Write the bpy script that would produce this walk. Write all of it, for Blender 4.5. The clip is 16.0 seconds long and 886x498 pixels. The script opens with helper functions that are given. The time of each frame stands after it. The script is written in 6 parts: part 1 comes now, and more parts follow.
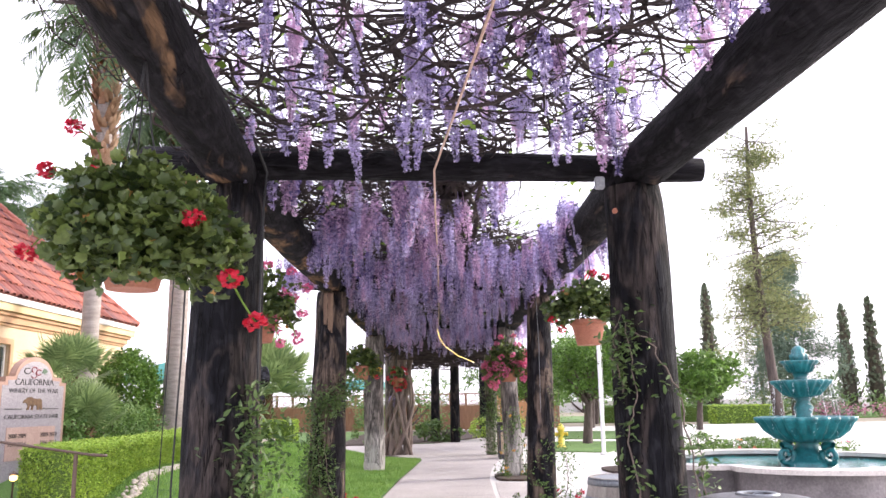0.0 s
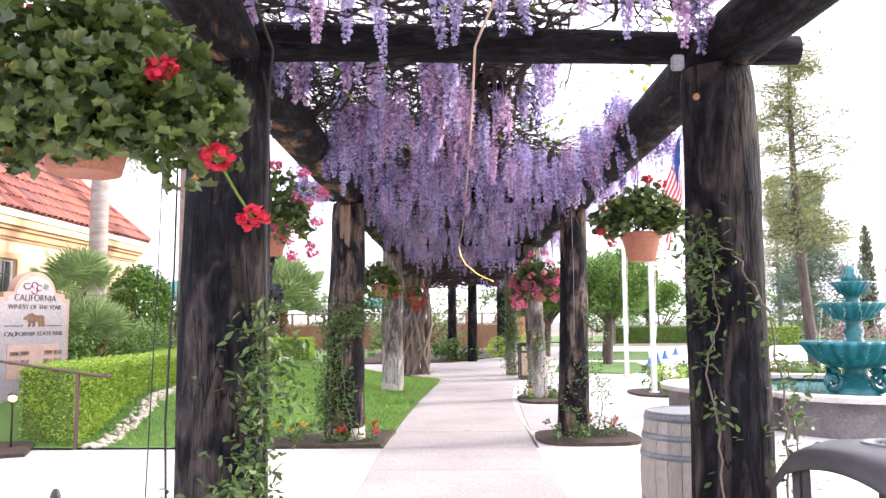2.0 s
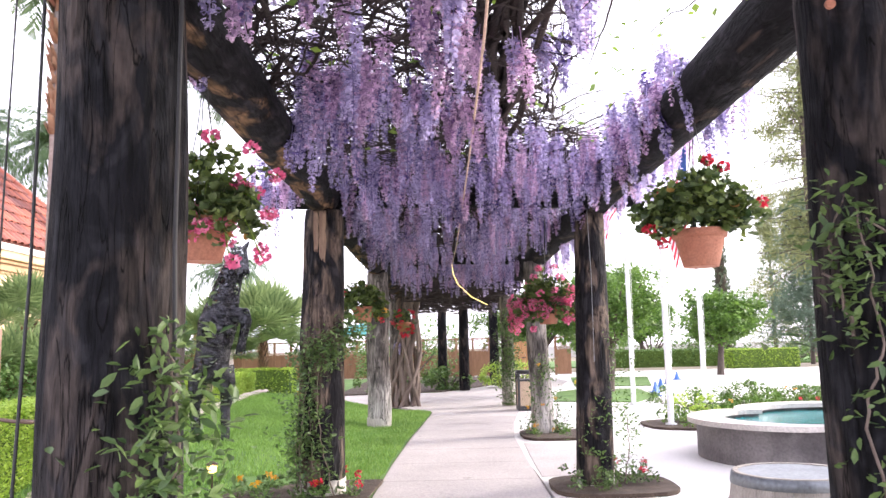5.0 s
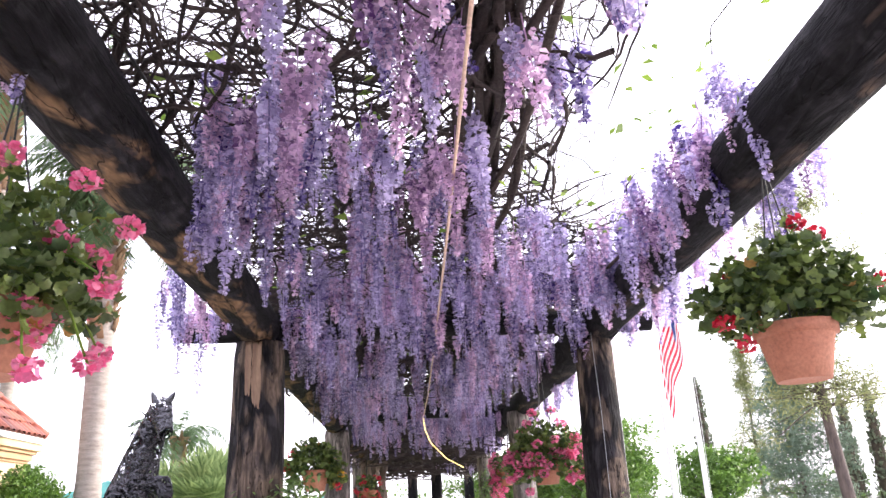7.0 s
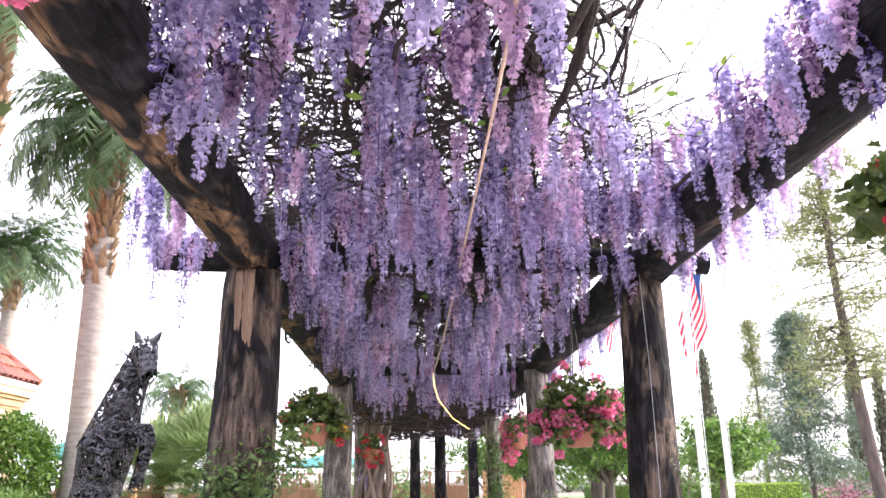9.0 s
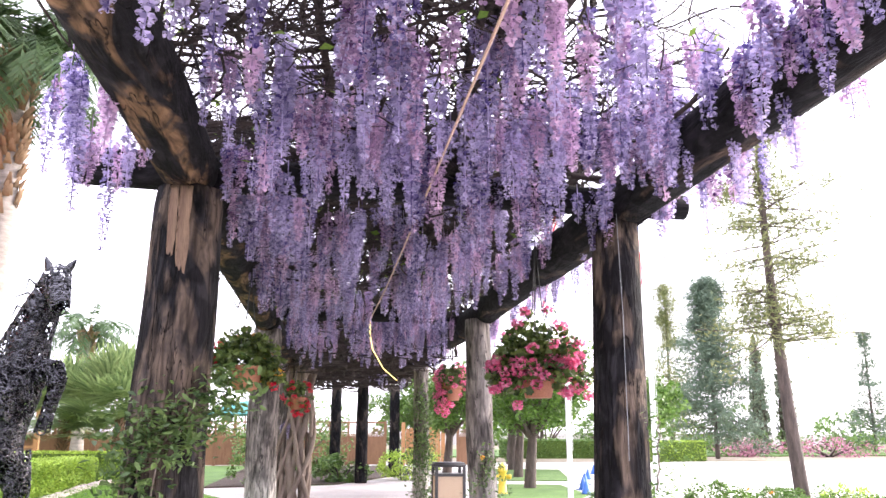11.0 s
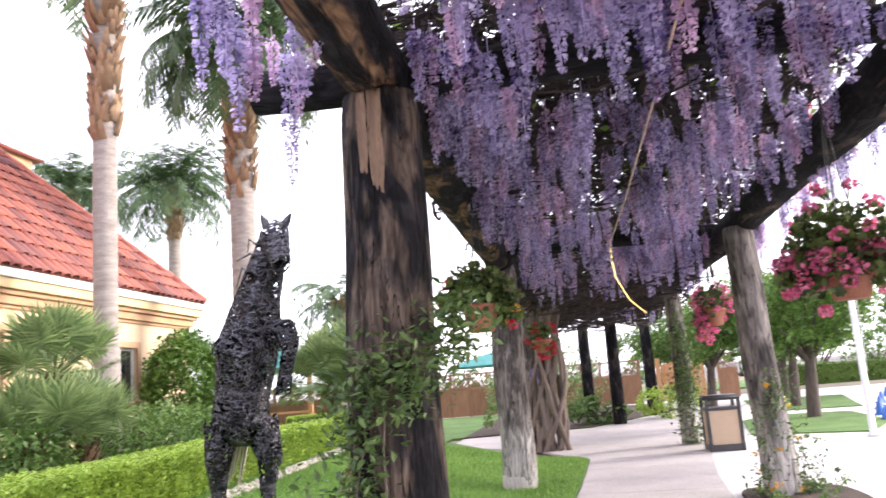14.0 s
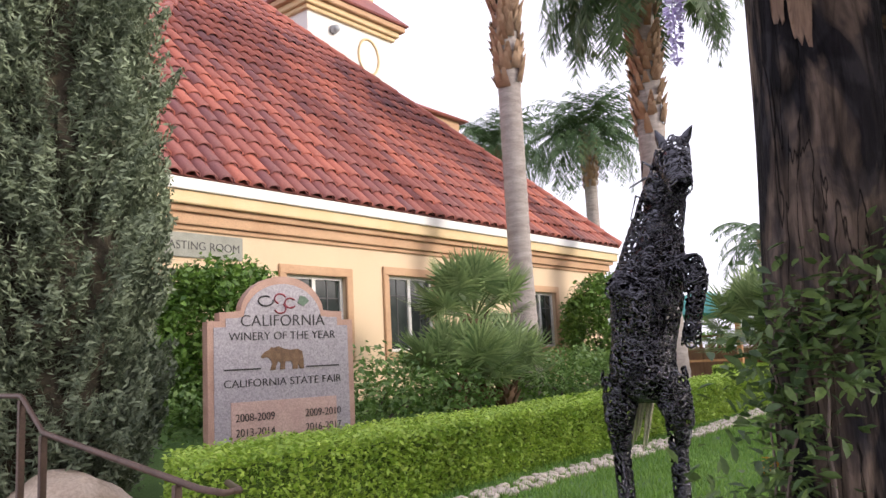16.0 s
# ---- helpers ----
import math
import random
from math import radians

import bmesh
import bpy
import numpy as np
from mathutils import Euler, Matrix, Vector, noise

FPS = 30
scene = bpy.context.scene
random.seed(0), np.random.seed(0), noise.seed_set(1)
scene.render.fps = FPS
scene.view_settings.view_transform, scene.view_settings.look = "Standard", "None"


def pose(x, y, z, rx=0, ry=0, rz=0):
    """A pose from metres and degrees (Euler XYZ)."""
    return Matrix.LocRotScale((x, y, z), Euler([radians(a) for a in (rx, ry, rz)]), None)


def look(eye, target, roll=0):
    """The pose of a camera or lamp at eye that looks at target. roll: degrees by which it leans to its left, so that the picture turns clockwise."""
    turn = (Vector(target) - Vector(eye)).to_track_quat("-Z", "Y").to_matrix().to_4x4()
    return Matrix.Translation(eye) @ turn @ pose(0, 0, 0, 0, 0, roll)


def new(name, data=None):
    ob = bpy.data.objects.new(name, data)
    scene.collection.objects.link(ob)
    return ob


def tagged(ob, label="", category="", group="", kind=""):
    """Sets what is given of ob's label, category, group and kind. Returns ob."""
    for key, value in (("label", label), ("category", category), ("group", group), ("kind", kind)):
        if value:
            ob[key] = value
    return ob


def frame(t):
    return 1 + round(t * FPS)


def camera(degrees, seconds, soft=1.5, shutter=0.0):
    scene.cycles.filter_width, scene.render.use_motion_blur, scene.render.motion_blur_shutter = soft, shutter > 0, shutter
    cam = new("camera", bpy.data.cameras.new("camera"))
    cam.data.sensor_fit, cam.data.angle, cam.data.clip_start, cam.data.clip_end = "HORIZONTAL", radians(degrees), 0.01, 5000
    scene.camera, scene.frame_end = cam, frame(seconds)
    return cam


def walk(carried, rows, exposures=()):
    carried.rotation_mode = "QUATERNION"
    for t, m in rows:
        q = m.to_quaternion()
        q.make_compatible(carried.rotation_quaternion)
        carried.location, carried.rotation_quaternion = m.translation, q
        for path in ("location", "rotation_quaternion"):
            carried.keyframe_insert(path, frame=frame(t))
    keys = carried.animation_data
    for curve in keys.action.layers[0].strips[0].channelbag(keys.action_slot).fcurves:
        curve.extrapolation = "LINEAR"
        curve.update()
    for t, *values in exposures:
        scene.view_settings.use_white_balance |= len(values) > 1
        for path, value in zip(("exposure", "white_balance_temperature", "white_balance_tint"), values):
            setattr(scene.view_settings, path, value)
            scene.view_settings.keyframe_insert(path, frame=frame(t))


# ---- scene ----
cam = camera(58.5, 16.0, shutter=0.15)
PATH = [
    (0, (1.021, 0.067, 1.548), (1.03, 2.03, 1.93), -0.9),
    (0.5, (0.889, 0.301, 1.554), (0.926, 2.251, 2.0), -1.5),
    (1, (0.9, 0.523, 1.554), (0.922, 2.496, 1.881), -1.7),
    (1.5, (0.917, 0.827, 1.562), (0.895, 2.816, 1.767), 0.1),
    (2, (0.848, 1.043, 1.576), (0.82, 3.034, 1.759), -0.4),
    (2.5, (0.948, 1.255, 1.577), (0.915, 3.244, 1.784), -0.3),
    (3, (0.953, 1.478, 1.575), (0.95, 3.466, 1.791), -0.1),
    (3.5, (0.872, 1.612, 1.579), (0.933, 3.6, 1.79), -0.7),
    (3.7, (0.824, 1.672, 1.564), (0.892, 3.66, 1.765), -0.3),
    (5.8, (0.737, 3.519, 1.605), (0.723, 5.482, 1.989), -1.9),
    (6, (0.74, 3.686, 1.587), (0.763, 5.637, 2.028), -2.2),
    (6.5, (0.719, 4.181, 1.601), (0.828, 6.081, 2.217), -1.7),
    (7, (0.742, 4.603, 1.602), (0.842, 6.494, 2.245), -3.2),
    (7.5, (0.725, 4.943, 1.61), (0.831, 6.817, 2.302), -2.8),
    (8, (0.711, 5.148, 1.602), (0.81, 7.013, 2.316), -2.9),
    (8.5, (0.721, 5.426, 1.6), (0.776, 7.299, 2.3), -2.7),
    (9, (0.631, 5.717, 1.602), (0.713, 7.635, 2.165), -1.1),
    (9.2, (0.583, 5.778, 1.608), (0.679, 7.711, 2.109), -1.0),
    (11.3, (0.332, 6.385, 1.575), (0.634, 8.311, 2.021), -0.2),
    (11.5, (0.305, 6.38, 1.556), (0.608, 8.309, 1.986), -0.7),
    (12, (0.353, 6.43, 1.548), (0.646, 8.384, 1.854), -0.7),
    (12.5, (0.345, 6.669, 1.558), (0.594, 8.624, 1.899), -1.5),
    (13, (0.281, 7.027, 1.576), (0.521, 8.966, 2.003), -2.0),
    (13.5, (0.3, 7.289, 1.547), (0.37, 9.246, 1.953), -5.0),
    (14, (0.353, 7.496, 1.528), (0.057, 9.444, 1.871), -4.6),
    (14.5, (0.313, 7.789, 1.501), (-0.414, 9.631, 1.782), -5.2),
    (15, (0.306, 8.146, 1.502), (-0.749, 9.829, 1.73), -2.1),
    (15.5, (0.142, 8.41, 1.541), (-1.031, 10.009, 1.804), -2.3),
    (16, (0.092, 8.602, 1.554), (-1.156, 10.141, 1.831), -2.9),
]
EXPOSURES = [(0.0, 1.46), (0.6, 1.4), (1.1, 1.62), (1.5, 1.76), (2.5, 1.76), (6.0, 1.76), (8.0, 1.94), (11.5, 2.04), (13.4, 2.12), (14.0, 1.64), (14.5, 0.74), (16.0, 0.74)]
walk(cam, [(t, look(eye, target, roll)) for t, eye, target, roll in PATH], EXPOSURES)

# ---- light ----
SUN_EL, SUN_AZ = 20.0, 70.0  # degrees above the horizon; from the +y axis towards +x
world = bpy.data.worlds.new("sky")
scene.world = world
world.use_nodes = True
wn = world.node_tree.nodes
sky = wn.new("ShaderNodeTexSky")
sky.sky_type = "NISHITA"
sky.sun_disc = False
sky.sun_elevation, sky.sun_rotation = radians(SUN_EL), radians(SUN_AZ)
sky.air_density, sky.dust_density = 1.0, 4.0
wn["Background"].inputs["Strength"].default_value = 0.15
haze = wn.new("ShaderNodeMix")  # thin white evening cloud over the whole sky
haze.data_type = "RGBA"
haze.inputs["Factor"].default_value = 0.8
haze.inputs["B"].default_value = (7.2, 6.8, 8.0, 1)
world.node_tree.links.new(sky.outputs[0], haze.inputs["A"])
world.node_tree.links.new(haze.outputs["Result"], wn["Background"].inputs["Color"])
sun = new("sun", bpy.data.lights.new("sun", "SUN"))
sun.data.energy, sun.data.angle, sun.data.color = 2.0, radians(14), (1.0, 0.93, 0.85)
sdir = Vector((math.sin(radians(SUN_AZ)) * math.cos(radians(SUN_EL)), math.cos(radians(SUN_AZ)) * math.cos(radians(SUN_EL)), math.sin(radians(SUN_EL))))
sun.matrix_world = look(sdir * 60, (0, 0, 0))

# ---- materials ----


def mat(name, c1, c2, rough=0.7, scale=4.0, fine=60.0, bump=0.2, metal=0.0, stretch=(1, 1, 1), island=0.0, rand=0.0, glow=0.0, through_light=0.0, spot=None, spec=0.5, deep=0.02, warp=0.0, grime=0.35, crisp=0.0):
    """Two colours mixed by coarse noise, with fine relief. island/rand: how much each piece differs in tone;
    through_light: share of light that passes a thin leaf; spot: (colour, threshold, scale) for worn patches."""
    m = bpy.data.materials.new(name)
    m.use_nodes = True
    nt = m.node_tree
    n, l = nt.nodes, nt.links
    bsdf = n["Principled BSDF"]
    tc = n.new("ShaderNodeTexCoord")
    mp = n.new("ShaderNodeMapping")
    mp.inputs["Scale"].default_value = stretch
    l.new(tc.outputs["Object"], mp.inputs[0])
    a = n.new("ShaderNodeTexNoise")
    a.inputs["Scale"].default_value, a.inputs["Detail"].default_value, a.inputs["Distortion"].default_value = scale, 6, warp
    b = n.new("ShaderNodeTexNoise")
    b.inputs["Scale"].default_value, b.inputs["Detail"].default_value = fine, 7
    l.new(mp.outputs[0], a.inputs["Vector"])
    l.new(mp.outputs[0], b.inputs["Vector"])
    ramp = n.new("ShaderNodeMapRange")
    ramp.inputs["From Min"].default_value, ramp.inputs["From Max"].default_value = 0.3, 0.7
    l.new(a.outputs["Fac"], ramp.inputs["Value"])
    fac = ramp.outputs[0]
    for node, output, amount in (("ShaderNodeNewGeometry", "Random Per Island", island), ("ShaderNodeObjectInfo", "Random", rand)):
        if not amount:
            continue
        src = n.new(node).outputs[output]
        mx = n.new("ShaderNodeMix")
        mx.inputs["Factor"].default_value = amount
        l.new(fac, mx.inputs["A"])
        l.new(src, mx.inputs["B"])
        fac = mx.outputs["Result"]
    if crisp:  # fewer middle tones
        cr = n.new("ShaderNodeMapRange")
        cr.inputs["From Min"].default_value, cr.inputs["From Max"].default_value = crisp, 1 - crisp
        l.new(fac, cr.inputs["Value"])
        fac = cr.outputs[0]
    col = n.new("ShaderNodeMix")
    col.data_type = "RGBA"
    col.inputs["A"].default_value, col.inputs["B"].default_value = (*c1, 1), (*c2, 1)
    l.new(fac, col.inputs["Factor"])
    out = col.outputs["Result"]
    if spot:
        sc, th, ss = spot
        s = n.new("ShaderNodeTexNoise")
        s.inputs["Scale"].default_value, s.inputs["Detail"].default_value = ss, 5
        l.new(mp.outputs[0], s.inputs["Vector"])
        r2 = n.new("ShaderNodeMapRange")
        r2.inputs["From Min"].default_value, r2.inputs["From Max"].default_value = th, th + 0.06
        l.new(s.outputs["Fac"], r2.inputs["Value"])
        c2n = n.new("ShaderNodeMix")
        c2n.data_type = "RGBA"
        c2n.inputs["B"].default_value = (*sc, 1)
        l.new(r2.outputs[0], c2n.inputs["Factor"])
        l.new(out, c2n.inputs["A"])
        out = c2n.outputs["Result"]
    tone = n.new("ShaderNodeMix")
    tone.data_type, tone.blend_type = "RGBA", "MULTIPLY"
    tone.inputs["Factor"].default_value = grime
    l.new(out, tone.inputs["A"])
    grey = n.new("ShaderNodeMapRange")
    grey.inputs["From Min"].default_value, grey.inputs["From Max"].default_value = 0.25, 0.65
    l.new(b.outputs["Fac"], grey.inputs["Value"])
    l.new(grey.outputs[0], tone.inputs["B"])
    out = tone.outputs["Result"]
    l.new(out, bsdf.inputs["Base Color"])
    bsdf.inputs["Roughness"].default_value, bsdf.inputs["Metallic"].default_value = rough, metal
    bsdf.inputs["Specular IOR Level"].default_value = spec
    if bump:
        bp = n.new("ShaderNodeBump")
        bp.inputs["Strength"].default_value, bp.inputs["Distance"].default_value = bump, deep
        l.new(b.outputs["Fac"], bp.inputs["Height"])
        l.new(bp.outputs[0], bsdf.inputs["Normal"])
    if glow:
        l.new(out, bsdf.inputs["Emission Color"])
        bsdf.inputs["Emission Strength"].default_value = glow
    if through_light:
        tr = n.new("ShaderNodeBsdfTranslucent")
        l.new(out, tr.inputs["Color"])
        ms = n.new("ShaderNodeMixShader")
        ms.inputs["Fac"].default_value = through_light
        l.new(bsdf.outputs[0], ms.inputs[1])
        l.new(tr.outputs[0], ms.inputs[2])
        l.new(ms.outputs[0], n["Material Output"].inputs["Surface"])
    return m


def log_mat(name, dark, brown, share, pale=None, foot=0.0, under=0.0):
    """Charred, weathered timber: fibres and checks along the log, worn brown patches; pale: bleached wood up to a ragged height;
    under: how far a lying log is stripped of its char below."""
    m = bpy.data.materials.new(name)
    m.use_nodes = True
    n, l = m.node_tree.nodes, m.node_tree.links
    bsdf = n["Principled BSDF"]
    tc = n.new("ShaderNodeTexCoord")

    def grain(scale, stretch, detail=5, warp=0.0):
        mp, t = n.new("ShaderNodeMapping"), n.new("ShaderNodeTexNoise")
        mp.inputs["Scale"].default_value = stretch
        t.inputs["Scale"].default_value, t.inputs["Detail"].default_value, t.inputs["Distortion"].default_value = scale, detail, warp
        l.new(tc.outputs["Object"], mp.inputs[0])
        l.new(mp.outputs[0], t.inputs["Vector"])
        return t.outputs["Fac"]

    def ramp(value, a, b, lo=0.0, hi=1.0):
        r = n.new("ShaderNodeMapRange")
        for key, v in (("From Min", a), ("From Max", b), ("To Min", lo), ("To Max", hi)):
            r.inputs[key].default_value = v
        l.new(value, r.inputs["Value"])
        return r.outputs[0]

    def mix(fac, a, b, blend="MIX"):
        x = n.new("ShaderNodeMix")
        x.data_type, x.blend_type = "RGBA", blend
        for key, v in (("Factor", fac), ("A", a), ("B", b)):
            if isinstance(v, tuple):
                x.inputs[key].default_value = (*v, 1)
            elif isinstance(v, float):
                x.inputs[key].default_value = v
            else:
                l.new(v, x.inputs[key])
        return x.outputs["Result"]

    def maths(op, a, b):
        x = n.new("ShaderNodeMath")
        x.operation = op
        for k, v in enumerate((a, b)):
            if isinstance(v, float):
                x.inputs[k].default_value = v
            elif v is not None:
                l.new(v, x.inputs[k])
        return x.outputs[0]

    fibre, fine = grain(1.0, (17, 17, 3.0), 7, 1.2), grain(1.0, (80, 80, 12), 4)
    sep = n.new("ShaderNodeSeparateXYZ")
    l.new(tc.outputs["Object"], sep.inputs[0])
    worn = grain(1.0, (3.4, 3.4, 1.1), 9, 1.0)
    if under:
        worn = maths("ADD", worn, maths("MULTIPLY", sep.outputs["Y"], -under))
    patch = ramp(worn, 0.63 - share * 0.3, 0.71 - share * 0.3)
    colour = mix(patch, dark, brown)
    colour = mix(ramp(grain(7.0, (1.2, 1.2, 0.8), 8, 0.8), 0.5, 0.64, 0.0, 0.7), colour, tuple(v * 1.8 + 0.009 for v in dark))
    if pale:
        height = maths("ADD", sep.outputs["Z"], maths("MULTIPLY", grain(1.0, (5, 5, 1.2), 5), 1.3))
        colour = mix(ramp(height, foot + 1.0, foot + 0.4), colour, pale)
    colour = mix(1.0, colour, ramp(fibre, 0.32, 0.66, 0.3, 1.3), "MULTIPLY")
    check = ramp(maths("ABSOLUTE", maths("SUBTRACT", grain(1.0, (9, 9, 1.0), 4, 0.5), 0.5), None), 0.0, 0.011)
    colour = mix(check, tuple(v * 0.2 for v in dark), colour)
    l.new(colour, bsdf.inputs["Base Color"])
    bsdf.inputs["Roughness"].default_value, bsdf.inputs["Specular IOR Level"].default_value = 0.85, 0.12
    relief = maths("ADD", maths("ADD", fibre, maths("MULTIPLY", check, 0.35)), maths("MULTIPLY", fine, 0.3))
    bp = n.new("ShaderNodeBump")
    bp.inputs["Strength"].default_value, bp.inputs["Distance"].default_value = 0.9, 0.03
    l.new(relief, bp.inputs["Height"])
    l.new(bp.outputs[0], bsdf.inputs["Normal"])
    return m


M = {}
M["log"] = log_mat("charred_log", (0.008, 0.008, 0.01), (0.058, 0.047, 0.043), 0.45)
M["brownlog"] = log_mat("weathered_brown_log", (0.013, 0.012, 0.014), (0.135, 0.102, 0.08), 0.55)
M["beam"] = log_mat("stripped_log_beam", (0.011, 0.01, 0.012), (0.19, 0.115, 0.066), -0.16, under=1.0)
M["beamdark"] = log_mat("dark_log_beam", (0.012, 0.011, 0.013), (0.1, 0.07, 0.055), -0.25, under=0.9)
M["greylog"] = log_mat("weathered_grey_log", (0.1, 0.088, 0.082), (0.25, 0.22, 0.2), 0.6, (0.5, 0.47, 0.44), 0.75)
M["palelog"] = mat("bleached_log_foot", (0.42, 0.39, 0.35), (0.62, 0.58, 0.53), 0.85, 4.0, 30, 0.6, stretch=(3, 3, 0.4))
M["rawwood"] = mat("raw_split_wood", (0.17, 0.105, 0.07), (0.3, 0.2, 0.13), 0.8, 5.0, 40, 0.4, stretch=(4, 4, 0.4))
M["vine"] = mat("vine_bark", (0.02, 0.016, 0.018), (0.085, 0.065, 0.06), 0.85, 6.0, 50, 0.6, island=0.6, spec=0.2)
M["trunk"] = mat("old_vine_trunk_bark", (0.13, 0.1, 0.09), (0.3, 0.24, 0.2), 0.9, 5.0, 40, 0.7, stretch=(2, 2, 0.5), island=0.5, spec=0.2)
# petal tones vary; their deep end also paints in shade between florets
M["wisteria"] = mat("wisteria_petals", (0.085, 0.055, 0.26), (0.84, 0.76, 1.0), 0.6, 1.6, 30, 0.0, island=0.58, rand=0.25, through_light=0.55, spec=0.2, grime=0.1, crisp=0.27)
M["wisteriapink"] = mat("pinkish_wisteria_petals", (0.15, 0.06, 0.23), (0.95, 0.73, 0.93), 0.6, 1.6, 30, 0.0, island=0.58, rand=0.25, through_light=0.55, spec=0.2, grime=0.1, crisp=0.27)
M["wleaf"] = mat("young_wisteria_leaf", (0.12, 0.24, 0.03), (0.3, 0.42, 0.07), 0.55, 5, 60, 0.1, island=0.7, through_light=0.4)
M["ivyleaf"] = mat("rose_leaf", (0.03, 0.075, 0.02), (0.17, 0.26, 0.07), 0.5, 5, 60, 0.1, island=0.8, through_light=0.25)
M["gerleaf"] = mat("geranium_leaf", (0.012, 0.038, 0.014), (0.2, 0.27, 0.065), 0.5, 5, 60, 0.1, island=0.75, through_light=0.25)
M["dryleaf"] = mat("withered_leaf", (0.35, 0.16, 0.05), (0.55, 0.36, 0.1), 0.7, 5, 60, 0.1, island=0.7, through_light=0.2)
M["red"] = mat("red_petals", (0.5, 0.01, 0.03), (0.75, 0.03, 0.08), 0.5, 6, 60, 0.0, island=0.7, through_light=0.3)
M["pink"] = mat("pink_petals", (0.78, 0.07, 0.24), (0.93, 0.38, 0.58), 0.5, 6, 60, 0.0, island=0.8, through_light=0.4)
M["yellow"] = mat("yellow_petals", (0.75, 0.5, 0.03), (0.8, 0.3, 0.02), 0.5, 6, 60, 0.0, island=0.8, through_light=0.3)
M["terracotta"] = mat("terracotta", (0.36, 0.13, 0.075), (0.46, 0.2, 0.125), 0.75, 5, 70, 0.15)
# same concrete, with sunlight in the plaza's tone and pergola shade in the walkway's
M["concrete"] = mat("plaza_concrete_sunlit", (0.62, 0.6, 0.57), (0.72, 0.7, 0.67), 0.85, 0.8, 45, 0.15)
M["path"] = mat("walkway_concrete_shaded", (0.42, 0.38, 0.365), (0.52, 0.48, 0.46), 0.85, 0.9, 40, 0.2, spot=((0.3, 0.27, 0.25), 0.68, 2.5))
M["earth"] = mat("dry_earth", (0.2, 0.17, 0.12), (0.3, 0.26, 0.18), 0.95, 0.2, 6, 0.3)
M["soil"] = mat("dark_soil", (0.045, 0.03, 0.022), (0.1, 0.07, 0.05), 0.95, 6, 40, 1.0)
M["turf"] = mat("turf", (0.07, 0.15, 0.03), (0.13, 0.24, 0.05), 0.9, 1.2, 50, 0.8)
M["blade"] = mat("grass_blade", (0.12, 0.26, 0.04), (0.28, 0.46, 0.095), 0.6, 1.0, 30, 0.0, island=0.6, through_light=0.3)
M["hedge"] = mat("box_hedge_leaf", (0.19, 0.34, 0.035), (0.56, 0.72, 0.13), 0.5, 2.5, 40, 0.0, island=0.65, through_light=0.35, grime=0.1)
# dark green solid standing in for the shade behind the hedge leaves
M["hedgecore"] = mat("hedge_inner_shade", (0.06, 0.11, 0.016), (0.12, 0.19, 0.03), 0.9, 6, 40, 0.5)
M["shrub"] = mat("shrub_leaf", (0.06, 0.14, 0.03), (0.22, 0.35, 0.09), 0.5, 3, 40, 0.0, island=0.7, through_light=0.3)
M["citrus"] = mat("orchard_leaf", (0.035, 0.1, 0.014), (0.21, 0.36, 0.065), 0.5, 2, 40, 0.0, island=0.7, through_light=0.35)
M["conifer"] = mat("pine_needles", (0.12, 0.16, 0.06), (0.38, 0.4, 0.17), 0.7, 1.5, 40, 0.0, island=0.7, through_light=0.2)
M["spruce"] = mat("spruce_needles", (0.07, 0.12, 0.09), (0.22, 0.3, 0.2), 0.7, 1.5, 40, 0.0, island=0.7, through_light=0.15)
M["cypress"] = mat("cypress_sprays", (0.03, 0.05, 0.028), (0.34, 0.4, 0.25), 0.7, 2.2, 30, 0.0, island=0.5, through_light=0.15)
# brown growth, its tone lowered to paint in the shade of the gaps
M["cypcore"] = mat("cypress_growth_shade", (0.022, 0.02, 0.012), (0.08, 0.062, 0.038), 0.9, 4, 30, 0.6)
M["frond"] = mat("palm_frond", (0.035, 0.09, 0.03), (0.16, 0.25, 0.1), 0.5, 2, 40, 0.0, island=0.6, through_light=0.25)
M["fibre"] = mat("palm_fibre", (0.035, 0.022, 0.014), (0.24, 0.14, 0.075), 0.9, 6, 60, 0.4, island=0.5)
M["fan"] = mat("fan_palm_leaf", (0.06, 0.13, 0.04), (0.44, 0.56, 0.24), 0.5, 2, 40, 0.0, island=0.6, through_light=0.4)
M["palmtrunk"] = mat("palm_trunk", (0.26, 0.22, 0.2), (0.42, 0.37, 0.34), 0.9, 3, 30, 0.6, stretch=(1, 1, 4))
M["palmboot"] = mat("palm_boots", (0.32, 0.19, 0.11), (0.55, 0.38, 0.25), 0.9, 4, 40, 0.5, stretch=(3, 3, 1), island=0.5)
M["bark"] = mat("tree_bark", (0.06, 0.046, 0.042), (0.15, 0.115, 0.098), 0.9, 4, 30, 0.8, stretch=(3, 3, 0.6))
M["stucco"] = mat("peach_stucco", (0.68, 0.51, 0.335), (0.74, 0.57, 0.385), 0.9, 0.7, 90, 0.15)
M["whitewall"] = mat("white_stucco", (0.74, 0.72, 0.68), (0.8, 0.78, 0.74), 0.9, 0.7, 90, 0.1)
M["trim"] = mat("tan_trim", (0.5, 0.3, 0.17), (0.58, 0.37, 0.22), 0.8, 2, 70, 0.1)
M["cream"] = mat("cream_cornice", (0.68, 0.5, 0.27), (0.74, 0.57, 0.34), 0.8, 2, 70, 0.1)
M["gutter"] = mat("white_gutter", (0.74, 0.72, 0.68), (0.8, 0.78, 0.75), 0.5, 2, 50, 0.05)
